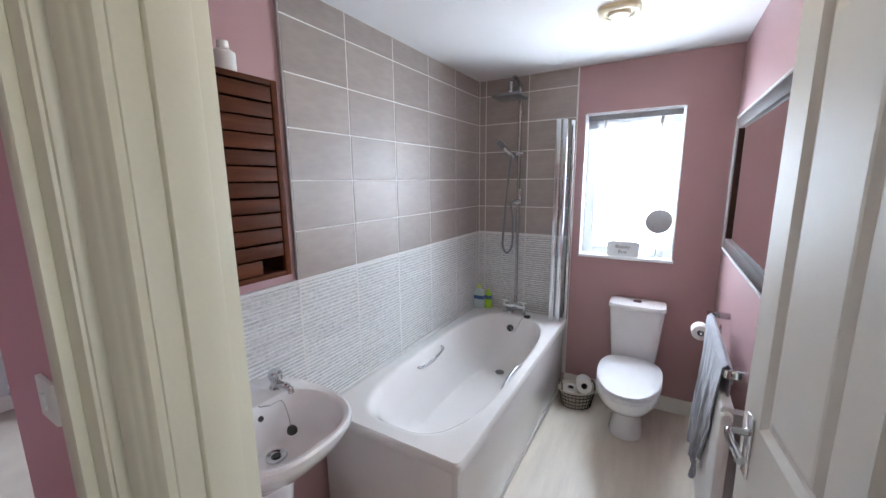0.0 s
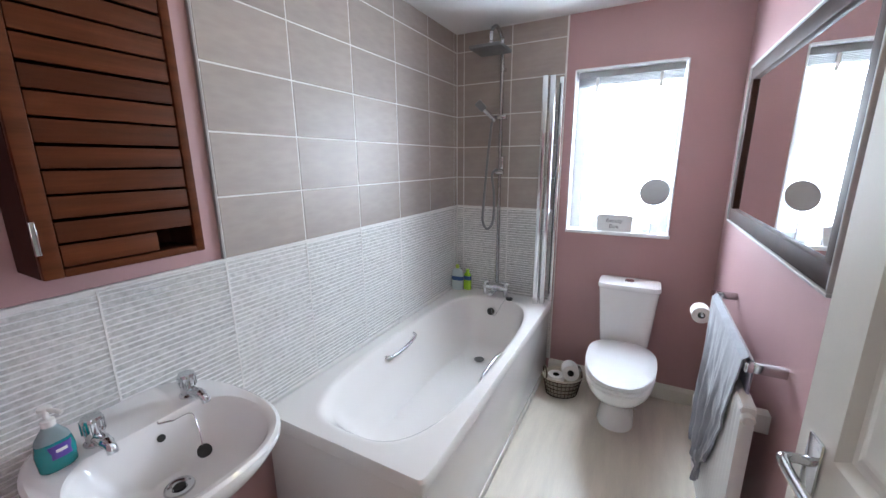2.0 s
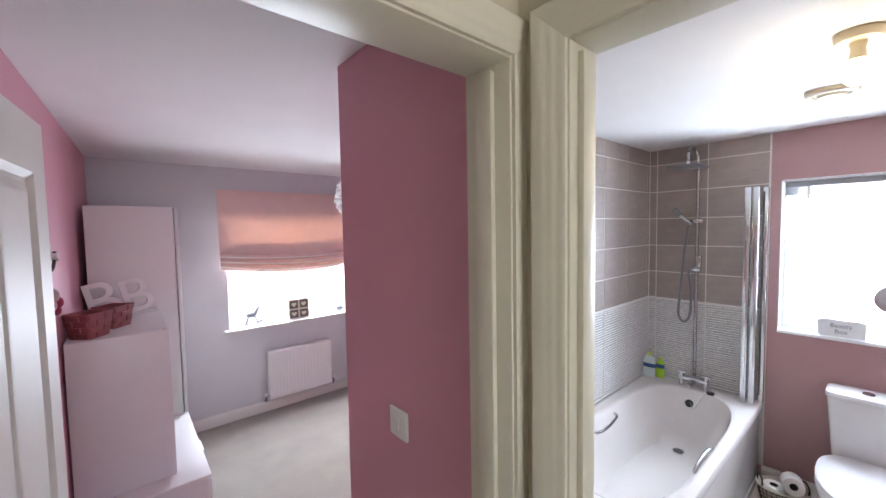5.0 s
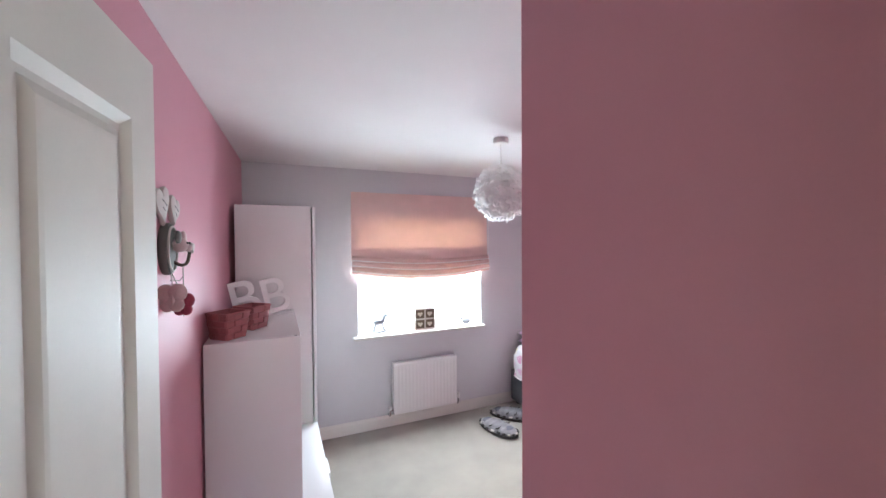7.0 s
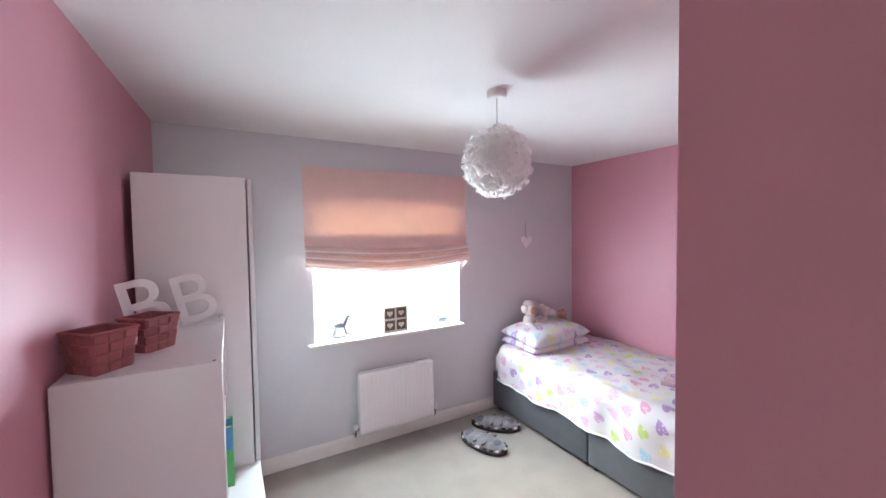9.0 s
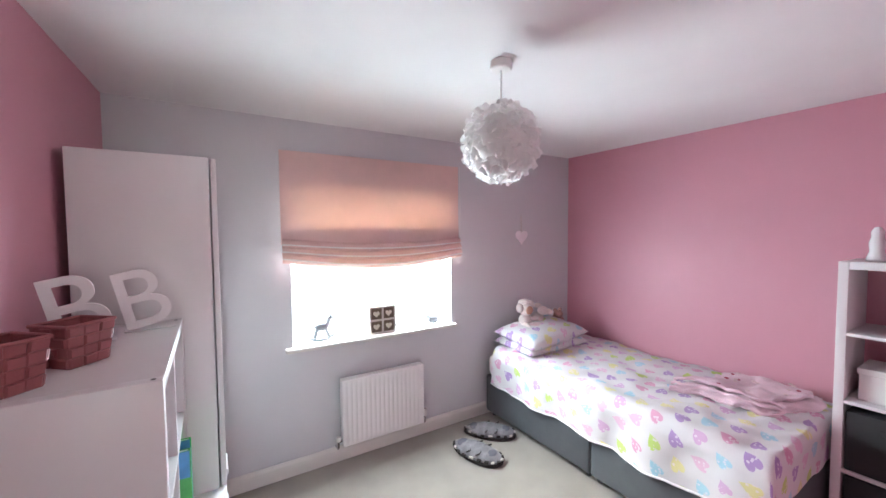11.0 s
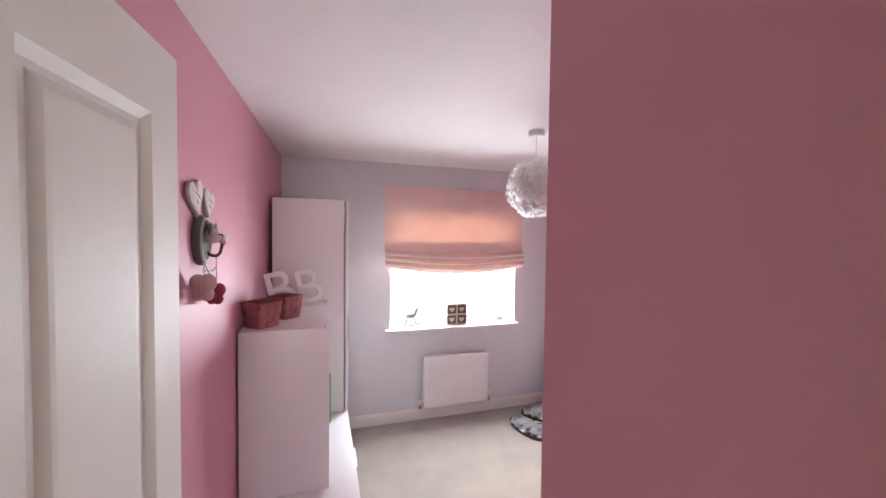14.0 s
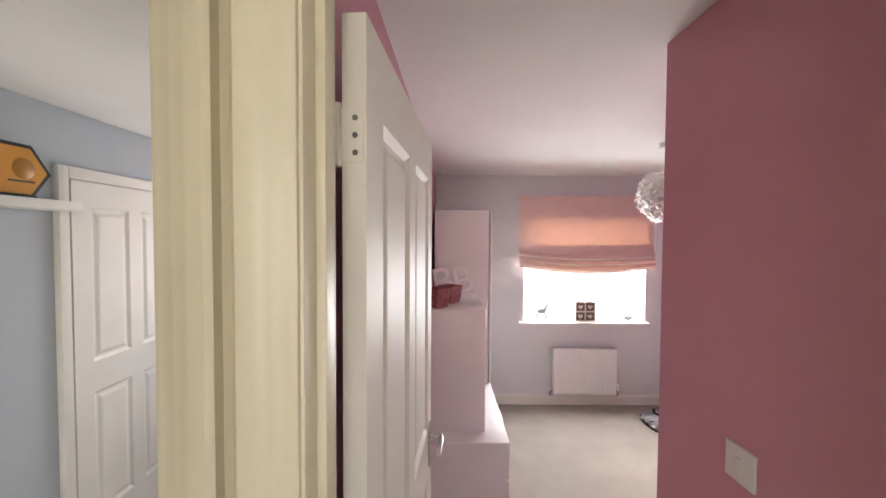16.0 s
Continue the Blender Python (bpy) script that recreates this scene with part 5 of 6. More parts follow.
dz = 0.470
dr = thing("drawer_unit", (-2.6, 0.45, 0), "low white drawer unit with cut-out handles", "drawer unit")
bm = bm_new()
bx(bm, -3.27, -1.755, 0.225, FY - 0.022, 0.0, dz - 0.018)
part("carcass", bm, LAMINATE, dr, smooth=False)
part("top", rbox(-3.275, -1.75, 0.22, FY - 0.002, dz - 0.018, dz, 0.002), LAMINATE, dr)
for i in range(2):
    x0 = -3.27 + 0.7575 * i
    for z0, z1 in ((0.03, 0.232), (0.242, 0.444)):
        f = part("drawer_front", rbox(x0 + 0.004, x0 + 0.7535, FY - 0.021, FY, z0, z1, 0.002), LAMINATE, dr, "white drawer front")
        part("handle_cutout", rbox(x0 + 0.29, x0 + 0.44, FY - 0.016, FY + 0.012, z1 - 0.030, z1 + 0.002, 0.004), LAMINATE, f)

# two by two cube shelves standing on the drawers
cu = thing("cube_shelf_unit", (-2.32, 0.45, dz), "white two-by-two cube shelf standing on the drawers", "shelf unit")
sx0, sx1, sy0, sy1, sz1 = -2.640, -1.870, 0.176, 0.557, 1.235
for b in ((sx0, sx1, sz1 - 0.036, sz1), (sx0, sx1, dz, dz + 0.036)):
    part("board", rbox(b[0] + 0.036, b[1] - 0.036, sy0, sy1, b[2], b[3], 0.001), LAMINATE, cu)
for x in (sx0, sx1 - 0.036):
    part("side", rbox(x, x + 0.036, sy0, sy1 + 0.0005, dz, sz1 + 0.0005, 0.002), LAMINATE, cu)
mx, mz = (sx0 + sx1) / 2, (dz + sz1) / 2
part("divider", rbox(mx - 0.008, mx + 0.008, sy0 + 0.002, sy1 - 0.004, dz + 0.036, sz1 - 0.036, 0.001), LAMINATE, cu)
for a, b in ((sx0 + 0.036, mx - 0.008), (mx + 0.008, sx1 - 0.036)):
    part("shelf", rbox(a, b, sy0 + 0.002, sy1 - 0.004, mz - 0.008, mz + 0.008, 0.001), LAMINATE, cu)
part("back", rbox(sx0 + 0.002, sx1 - 0.002, sy0 - 0.004, sy0 + 0.001, dz + 0.002, sz1 - 0.002, 0.001), LAMINATE, cu)
for x in (sx0 + 0.02, sx1 - 0.02):
    part("fixing_hole", lathe(bm_new(), [(0.0001, 0), (0.006, 0), (0.006, 0.0008), (0.0001, 0.0008)], (x, sy1 - 0.02, sz1), 12), DARK, cu)
BOOK_BLUE = material("sky_blue_book_cover", (0.10, 0.30, 0.60), 0.4, vary=0.2, scale=18, bump=0.0)
for k, (x, w, h, col) in enumerate(((-2.50, 0.018, 0.29, (0.05, 0.45, 0.08)), (-2.475, 0.012, 0.26, (0.04, 0.16, 0.50)), (-2.455, 0.02, 0.27, (0.10, 0.42, 0.10)))):
    bk = thing("picture_book", (x, 0.48, dz + 0.036), "bright %s picture book standing in the shelf" % ("green", "blue", "green")[k], "book", "books in the shelf")
    cm = material("book_cover", col, 0.4, vary=0.25, scale=18, bump=0.0)
    part("cover", rbox(x, x + 0.0025, 0.36, 0.575, dz + 0.036, dz + 0.036 + h, 0.0008, 1), cm, bk)
    part("cover", rbox(x + w - 0.0025, x + w, 0.36, 0.575, dz + 0.036, dz + 0.036 + h, 0.0008, 1), cm, bk)
    part("cover_band", rbox(x + w, x + w + 0.0006, 0.362, 0.574, dz + 0.036 + h * 0.62, dz + 0.035 + h, 0.0002, 1), BOOK_BLUE, bk, "blue upper half of the cover")
    part("title_bar", rbox(x + w, x + w + 0.0008, 0.43, 0.54, dz + 0.036 + h * 0.40, dz + 0.036 + h * 0.50, 0.0002, 1), DARK, bk, "dark title lettering bar")
    part("pages", rbox(x + 0.0026, x + w - 0.0026, 0.362, 0.570, dz + 0.039, dz + 0.033 + h, 0.0006, 1), PAPER, bk)
    part("spine", rbox(x, x + w, 0.575, 0.578, dz + 0.036, dz + 0.036 + h, 0.0008, 1), cm, bk)

# wardrobe
wd = thing("wardrobe", (-2.98, 0.46, dz), "tall white laminate wardrobe with flush doors", "wardrobe")
wz1 = 1.902
part("body", rbox(-3.27, -2.645, 0.224, FY - 0.028, dz, wz1, 0.002), LAMINATE, wd)
for x0, x1 in ((-3.268, -2.960), (-2.956, -2.647)):
    d = part("door", rbox(x0, x1, FY - 0.021, FY, dz + 0.006, wz1 - 0.004, 0.002), LAMINATE, wd, "flush white wardrobe door")
    part("finger_pull", rbox(x1 - 0.005 if x1 < -2.8 else x0, x1 if x1 < -2.8 else x0 + 0.005, FY - 0.002, FY + 0.004, 1.02, 1.14, 0.002), LAMINATE, d)


# woven baskets
def woven_basket(m, label):
    t = thing("woven_basket", (0, 0, 0), label, "basket", "woven baskets")
    w0, w1, d0, d1, h = 0.050, 0.064, 0.052, 0.066, 0.122
    bm = bm_new()
    nz = 4
    for side in range(4):
        nu = 3
        for i in range(nu):
            for j in range(nz):
                lift = 0.005 if (i + j + side) % 2 == 0 else 0.0
                def pt(u, v, o):
                    w, d = w0 + (w1 - w0) * v, d0 + (d1 - d0) * v
                    q = {0: (-w + 2 * w * u, -d - o), 1: (w + o, -d + 2 * d * u), 2: (w - 2 * w * u, d + o), 3: (-w - o, d - 2 * d * u)}[side]
                    return Vector((q[0], q[1], h * v))
                u0, u1, v0, v1 = i / nu, (i + 1) / nu, j / nz, (j + 1) / nz
                g = 0.03
                vs = [bm.verts.new(pt(*q)) for q in ((u0, v0, lift * 0.2), (u1, v0, lift * 0.2), (u1, v1, lift * 0.2), (u0, v1, lift * 0.2), (u0 + g, v0 + g, 0.002 + lift), (u1 - g, v0 + g, 0.002 + lift), (u1 - g, v1 - g, 0.002 + lift), (u0 + g, v1 - g, 0.002 + lift))]
                for f in ((4, 5, 6, 7), (0, 1, 5, 4), (1, 2, 6, 5), (2, 3, 7, 6), (3, 0, 4, 7)):
                    bm.faces.new([vs[q] for q in f])
    part("weave", bm, BASKET, t, smooth=False)
    part("inside", loft(bm_new(), [[Vector((sx * (w0 - 0.002), sy * (d0 - 0.002), 0.003)) for sx, sy in ((-1, -1), (1, -1), (1, 1), (-1, 1))], [Vector((sx * (w1 - 0.003), sy * (d1 - 0.003), h - 0.002)) for sx, sy in ((-1, -1), (1, -1), (1, 1), (-1, 1))]], cap1=False), BASKET, t, smooth=False)
    rim = [Vector((sx * w1, sy * d1, h)) for sx, sy in ((-1, -1), (1, -1), (1, 1), (-1, 1), (-1, -1))]
    part("rim", tube(bm_new(), [rim[k].lerp(rim[k + 1], q / 6) for k in range(4) for q in range(6)] + [rim[4]], 0.0055, 8), BASKET, t)
    t.matrix_basis = m
    return t


woven_basket(pose(-1.975, 0.255, sz1, 0, 0, 47) @ Matrix.Scale(0.95, 4), "rose pink woven ribbon basket on the shelf")
woven_basket(pose(-2.155, 0.342, sz1, 0, 0, 49) @ Matrix.Scale(0.92, 4), "rose pink woven ribbon basket on the shelf")

LETTER = material("white_painted_letter", (0.82, 0.79, 0.79), 0.45, vary=0.04, bump=0.02)
for x, y, tilt, turn in ((-2.39, 0.315, -12, 97), (-2.51, 0.468, -12, 99)):
    lt = thing("letter_b", (0, 0, 0), "white wooden letter B leaning on its base", "letter", "wooden letters")
    me = text_mesh("B", 0.305, 0.007, LETTER, "letter")
    ob = new("letter", me)
    ob.parent, ob.matrix_basis = lt, pose(0, 0, 0.112, 90 + 0, 0, 0)
    ob.matrix_basis = Matrix.Rotation(radians(tilt), 4, "Y") @ pose(0.0, 0, 0.107, 90, 0, 0)
    part("foot", rbox(-0.075, 0.075, -0.03, 0.03, 0.0, 0.006, 0.002), LETTER, lt)
    lt.matrix_basis = pose(x, y, sz1, 0, 0, turn)

# ---- bedroom: wall hanging ----
def on_wall(x, z, out=0.0):
    return Vector((x, yl(x) + out, z))


YT = Matrix.Rotation(math.atan2(YL1 - YL0, XW + 0.06), 4, "Z") @ Matrix.Rotation(radians(180), 4, "Z")
for x, z, s, tl, lb in ((-1.368, 1.783, 0.068, 12, "cream painted wooden heart plaque on the wall"), (-1.49, 1.775, 0.056, -12, "cream wooden heart plaque with painted figures")):
    pl = thing("heart_plaque", on_wall(x, z), lb, "plaque", "heart plaques")
    part("heart", heart_solid(on_wall(x, z, 0.009), s, 0.009, YT @ Matrix.Rotation(radians(tl), 4, "Y")), CREAM_WOOD, pl)
    part("painted_mark", tube(bm_new(), [on_wall(x + 0.02, z + 0.01, 0.0185), on_wall(x, z + 0.004, 0.0185), on_wall(x - 0.02, z - 0.006, 0.0185)], 0.0012, 5), GREY_FUR, pl, "dark painted squiggle")
    part("painted_mark", tube(bm_new(), [on_wall(x + 0.012, z - 0.012, 0.0185), on_wall(x - 0.004, z - 0.022, 0.0185)], 0.0012, 5), GREY_FUR, pl, "dark painted squiggle")
ph = thing("mouse_coat_hook", on_wall(-1.46, 1.64), "green wooden hook board with a plush mouse", "coat hook")
xo, zo = -1.415, 1.648
part("board", loft(bm_new(), [[on_wall(xo, zo, d) + YT @ Vector((0.058 * f * math.cos(2 * math.pi * k / 28), 0, 0.080 * f * math.sin(2 * math.pi * k / 28))) for k in range(28)] for f, d in ((0.96, 0.0), (1.0, 0.004), (1.0, 0.018), (0.94, 0.023))]), GREEN_WOOD, ph)
part("ring", tube(bm_new(), [on_wall(xo, zo, 0.024) + YT @ Vector((0.047 * math.cos(2 * math.pi * k / 28), 0, 0.068 * math.sin(2 * math.pi * k / 28))) for k in range(29)], 0.004, 6), CREAM_WOOD, ph)
pm = bm_new()
blob(pm, on_wall(xo - 0.02, zo + 0.012, 0.038), (0.023, 0.024, 0.024))
blob(pm, on_wall(xo - 0.03, zo + 0.002, 0.056), (0.012, 0.013, 0.012))
part("mouse_head", pm, PINK_PLUSH, ph, "pale pink plush mouse head")
part("mouse_ear", blob(bm_new(), on_wall(xo - 0.045, zo + 0.036, 0.042), (0.019, 0.009, 0.021)), PINK_PLUSH, ph)
part("mouse_ear", blob(bm_new(), on_wall(xo + 0.012, zo + 0.036, 0.042), (0.019, 0.009, 0.021)), GREY_FUR, ph)
for e in (-0.012, -0.038):
    part("eye", blob(bm_new(), on_wall(xo + e, zo + 0.018, 0.060), 0.0035, 8), DARK, ph)
hk = part("hook", tube(bm_new(), bez([on_wall(xo - 0.02, zo - 0.04, 0.02), on_wall(xo - 0.03, zo - 0.052, 0.038), on_wall(xo - 0.05, zo - 0.045, 0.050), on_wall(xo - 0.06, zo - 0.012, 0.055)], 6), 0.005, 8), WIRE, ph)
part("knob", heart_solid(on_wall(xo - 0.062, zo + 0.004, 0.057), 0.021, 0.009, YT), CREAM_WOOD, hk)
part("peg", tube(bm_new(), [on_wall(xo + 0.0, 1.520, 0.0), on_wall(xo, 1.520, 0.035)], 0.004, 8), WIRE, ph)
mb = thing("butterfly_mobile", on_wall(-1.40, 1.47), "plush butterflies hanging on strings", "mobile")
for x, z, s, mt, lb in ((-1.312, 1.505, 0.040, PINK_PLUSH, "pale pink plush butterfly"), (-1.425, 1.470, 0.034, RED_PLUSH, "deep rose felt butterfly")):
    fb = bm_new()
    for sx, sz, r in ((-0.95, 0.72, 1.05), (0.95, 0.80, 1.05), (-0.72, -0.62, 0.85), (0.72, -0.58, 0.85)):
        blob(fb, on_wall(x + 0.2 * s * sx, z + 0.62 * s * sz, 0.046 + 0.42 * s * sx), (0.010, r * s * 0.56, r * s * 0.64), 14)
    blob(fb, on_wall(x, z, 0.050), (0.018, s * 0.22, s * 0.8), 12)
    bt = part("butterfly", fb, mt, mb, lb)
    part("string", tube(bm_new(), [on_wall(x, z + s * 0.6, 0.050), on_wall(xo, 1.58, 0.018)], 0.0018, 5), CREAM_WOOD, bt)

part("side_string", tube(bm_new(), [on_wall(-1.50, 1.60, 0.030), on_wall(-1.497, 1.50, 0.032), on_wall(-1.50, 1.425, 0.030)], 0.0016, 5), CREAM_WOOD, mb)
part("wire_bar", tube(bm_new(), [on_wall(xo + 0.05, 1.555, 0.030), on_wall(xo - 0.02, 1.548, 0.036), on_wall(-1.50, 1.556, 0.030)], 0.0016, 5), WIRE, mb)

# ---- bedroom: pendant ----
pd = thing("pendant_lamp", (-2.02, 1.735, CZ), "white petal globe pendant lamp on a cord", "pendant lamp")
PC = Vector((-2.02, 1.735, 1.958))
part("ceiling_rose", lathe(bm_new(), [(0.0001, 0), (0.045, 0), (0.047, -0.006), (0.047, -0.030), (0.040, -0.036), (0.0001, -0.036)], (PC.x, PC.y, CZ), 28), WHITE_PLASTIC, pd)
part("cord", tube(bm_new(), [(PC.x, PC.y, CZ - 0.036), (PC.x, PC.y, PC.z + 0.10)], 0.003, 8), WHITE_PLASTIC, pd)
part("lamp_holder", lathe(bm_new(), [(0.0001, 0), (0.018, 0), (0.02, -0.06), (0.0001, -0.06)], (PC.x, PC.y, PC.z + 0.10), 16), WHITE_PLASTIC, pd)
pb = bm_new()
rng = random.Random(5)
N = 230
for k in range(N):
    zz = 1 - 2 * (k + 0.5) / N
    a = k * 2.399963
    d = Vector((math.sqrt(1 - zz * zz) * math.cos(a), math.sqrt(1 - zz * zz) * math.sin(a), zz))
    t1 = d.cross(Vector((0.1, 0.2, 1))).normalized()
    t2 = d.cross(t1)
    ro = rng.uniform(0, math.pi)
    t1, t2 = math.cos(ro) * t1 + math.sin(ro) * t2, -math.sin(ro) * t1 + math.cos(ro) * t2
    c = PC + d * (0.142 + rng.uniform(-0.006, 0.008))
    w = rng.uniform(0.022, 0.030)
    lift = rng.uniform(0.25, 0.75)
    rows = []
    for i in range(6):
        u = i / 5
        row = []
        for j in range(5):
            v = (j - 2) / 2
            ww = w * (0.30 + 0.95 * math.sin(math.pi * min(1.0, 0.12 + 0.74 * u)))
            edge = 1 - 0.35 * v * v * u
            row.append(pb.verts.new(c + t1 * (u * edge * 0.058 - 0.022) + t2 * (v * ww) + d * (lift * u * u * 0.040 - 0.009 * v * v + 0.016 * v * v * u)))
        rows.append(row)
    for i in range(5):
        for j in range(4):
            pb.faces.new((rows[i][j], rows[i][j + 1], rows[i + 1][j + 1], rows[i + 1][j]))
part("petals", pb, PETAL, pd, "white paper petals")
part("globe", lathe(bm_new(), [(0.0001, -0.128)] + [(0.128 * math.sin(math.pi * k / 12), -0.128 * math.cos(math.pi * k / 12)) for k in range(1, 12)] + [(0.0001, 0.128)], PC, 24), GLOBE, pd)

# hanging heart
hh = thing("hanging_heart", (XW, 3.087, 1.53), "pale pink wooden heart hanging from a ribbon", "wall decoration")
part("heart", heart_solid((XW + 0.012, 3.087, 1.532), 0.078, 0.008, ZUP), material("pale_pink_wood", (0.88, 0.83, 0.85), 0.6), hh)
part("ribbon", tube(bm_new(), [(XW + 0.008, 3.087, 1.56), (XW + 0.006, 3.085, 1.72)], 0.004, 6), CREAM_WOOD, hh)
part("nail", tube(bm_new(), [(XW, 3.085, 1.72), (XW + 0.015, 3.085, 1.72)], 0.003, 6), STEEL, hh)

# ---- bedroom: bed ----
bx0, bx1, by0, by1 = XW + 0.02, -1.36, 2.665, YR - 0.02
bed = thing("divan_bed", ((bx0 + bx1) / 2, 3.2, 0), "single divan bed with a slate grey base", "bed")
for a, b in ((bx0, (bx0 + bx1) / 2 + 0.08 - 0.003), ((bx0 + bx1) / 2 + 0.08 + 0.003, bx1)):
    part("base", rbox(a, b, by0, by1, 0.035, 0.345, 0.014, 3), BED_GREY, bed, "slate grey fabric divan base")
for x in (bx0 + 0.06, (bx0 + bx1) / 2 + 0.04, (bx0 + bx1) / 2 + 0.12, bx1 - 0.06):
    for y in (by0 + 0.05, by1 - 0.05):
        part("castor", lathe(bm_new(), [(0.0001, 0), (0.018, 0), (0.022, 0.01), (0.014, 0.036), (0.0001, 0.036)], (x, y, 0), 12), DARK, bed)
part("mattress", rbox(bx0 + 0.01, bx1 - 0.005, by0 + 0.012, by1, 0.346, 0.515, 0.035, 4), SHEET, bed, "white sheeted mattress")


def heart_fabric(name, ground, cell, angle):
    """White cotton printed with rows of coloured hearts."""
    m = bpy.data.materials.new(name)
    m.use_nodes = True
    nt, L = m.node_tree, m.node_tree.links
    bs = nt.nodes["Principled BSDF"]
    bs.inputs["Roughness"].default_value, bs.inputs["Sheen Weight"].default_value = 0.85, 0.15

    def mth(op, a, b=None, c=None):
        n = nt.nodes.new("ShaderNodeMath")
        n.operation = op
        for i, v in enumerate((a, b, c)):
            if v is None:
                continue
            if isinstance(v, (int, float)):
                n.inputs[i].default_value = v
            else:
                L.new(v, n.inputs[i])
        return n.outputs[0]
    uv = nt.nodes.new("ShaderNodeUVMap")
    mp = nt.nodes.new("ShaderNodeMapping")
    mp.inputs["Scale"].default_value = (1 / cell, 1 / cell, 1)
    mp.inputs["Rotation"].default_value = (0, 0, radians(angle))
    L.new(uv.outputs[0], mp.inputs["Vector"])
    sp = nt.nodes.new("ShaderNodeSeparateXYZ")
    L.new(mp.outputs[0], sp.inputs[0])
    row = mth("FLOOR", sp.outputs[1])
    off = mth("MULTIPLY", mth("FRACT", mth("MULTIPLY", row, 0.5)), 1.0)
    xs = mth("ADD", sp.outputs[0], off)
    col = mth("FLOOR", xs)
    cv = nt.nodes.new("ShaderNodeCombineXYZ")
    L.new(col, cv.inputs[0])
    L.new(row, cv.inputs[1])
    wn = nt.nodes.new("ShaderNodeTexWhiteNoise")
    L.new(cv.outputs[0], wn.inputs["Vector"])
    sw = nt.nodes.new("ShaderNodeSeparateColor")
    L.new(wn.outputs["Color"], sw.inputs[0])
    fx = mth("SUBTRACT", mth("FRACT", xs), 0.5)
    fyv = mth("SUBTRACT", mth("FRACT", sp.outputs[1]), 0.47)
    an = mth("MULTIPLY", mth("SUBTRACT", sw.outputs[1], 0.2), 1.1)
    ca, sa = mth("COSINE", an), mth("SINE", an)
    k = mth("ADD", mth("MULTIPLY", sw.outputs[2], 0.7), 2.85)
    hx = mth("MULTIPLY", mth("SUBTRACT", mth("MULTIPLY", fx, ca), mth("MULTIPLY", fyv, sa)), k)
    hy = mth("MULTIPLY", mth("ADD", mth("MULTIPLY", fx, sa), mth("MULTIPLY", fyv, ca)), k)
    hx2 = mth("MULTIPLY", hx, hx)
    lobe = mth("ADD", mth("SUBTRACT", mth("MULTIPLY", hy, 1.05), mth("MULTIPLY", mth("SQRT", mth("ABSOLUTE", hx)), 0.95)), 0.28)
    inside = mth("LESS_THAN", mth("ADD", mth("MULTIPLY", hx2, 1.25), mth("MULTIPLY", lobe, lobe)), 1.0)
    ramp = nt.nodes.new("ShaderNodeValToRGB")
    ramp.color_ramp.interpolation = "CONSTANT"
    cols = ((0.60, 0.30, 0.44), (0.36, 0.24, 0.48), (0.47, 0.60, 0.16), (0.36, 0.57, 0.66), (0.64, 0.42, 0.55), (0.66, 0.62, 0.30), (0.56, 0.36, 0.55))
    el = ramp.color_ramp.elements
    for i, c in enumerate(cols):
        e = el[i] if i < 2 else el.new(i / len(cols))
        e.position, e.color = i / len(cols), (*c, 1)
    L.new(sw.outputs[0], ramp.inputs[0])
    sc = node(nt, "ShaderNodeTexVoronoi", Scale=6.0)
    L.new(mp.outputs[0], sc.inputs["Vector"])
    motif = mth("MULTIPLY", mth("LESS_THAN", sc.outputs["Distance"], 0.30), 0.75)
    tone = nt.nodes.new("ShaderNodeMixRGB")
    L.new(motif, tone.inputs[0])
    L.new(ramp.outputs[0], tone.inputs[1])
    tone.inputs[2].default_value = (0.74, 0.68, 0.74, 1)
    mx2 = nt.nodes.new("ShaderNodeMixRGB")
    L.new(inside, mx2.inputs[0])
    mx2.inputs[1].default_value = (*ground, 1)
    L.new(tone.outputs[0], mx2.inputs[2])
    L.new(mx2.outputs[0], bs.inputs["Base Color"])
    ns = node(nt, "ShaderNodeTexNoise", Scale=420.0)
    bpn = node(nt, "ShaderNodeBump", Strength=0.12, Distance=0.002)
    L.new(ns.outputs[0], bpn.inputs["Height"])
    L.new(bpn.outputs[0], bs.inputs["Normal"])
    return m


DUVET = heart_fabric("heart_print_cotton", (0.63, 0.61, 0.62), 0.118, 32)


def uv_sheet(nu, nv, fn, thick, su, sv):
    bm = cloth_sheet(nu, nv, fn, thick)
    lay = bm.loops.layers.uv.new("UVMap")
    pts = [(fn(i / nu, j / nv), i / nu, j / nv) for i in range(nu + 1) for j in range(nv + 1)]
    from_tree = {(round(p.x, 5), round(p.y, 5), round(p.z, 5)): (u, v) for p, u, v in pts}
    tree = np.array([p for p, _, _ in pts])
    par = [(u, v) for _, u, v in pts]
    seen = {}
    for vtx in bm.verts:
        key = (round(vtx.co.x, 5), round(vtx.co.y, 5), round(vtx.co.z, 5))
        if key in from_tree:
            seen[vtx] = from_tree[key]
        else:
            seen[vtx] = par[int(np.argmin(((tree - np.array(vtx.co)) ** 2).sum(1)))]
    for f in bm.faces:
        for lp in f.loops:
            u, v = seen[lp.vert]
            lp[lay].uv = (u * su, v * sv)
    return bm


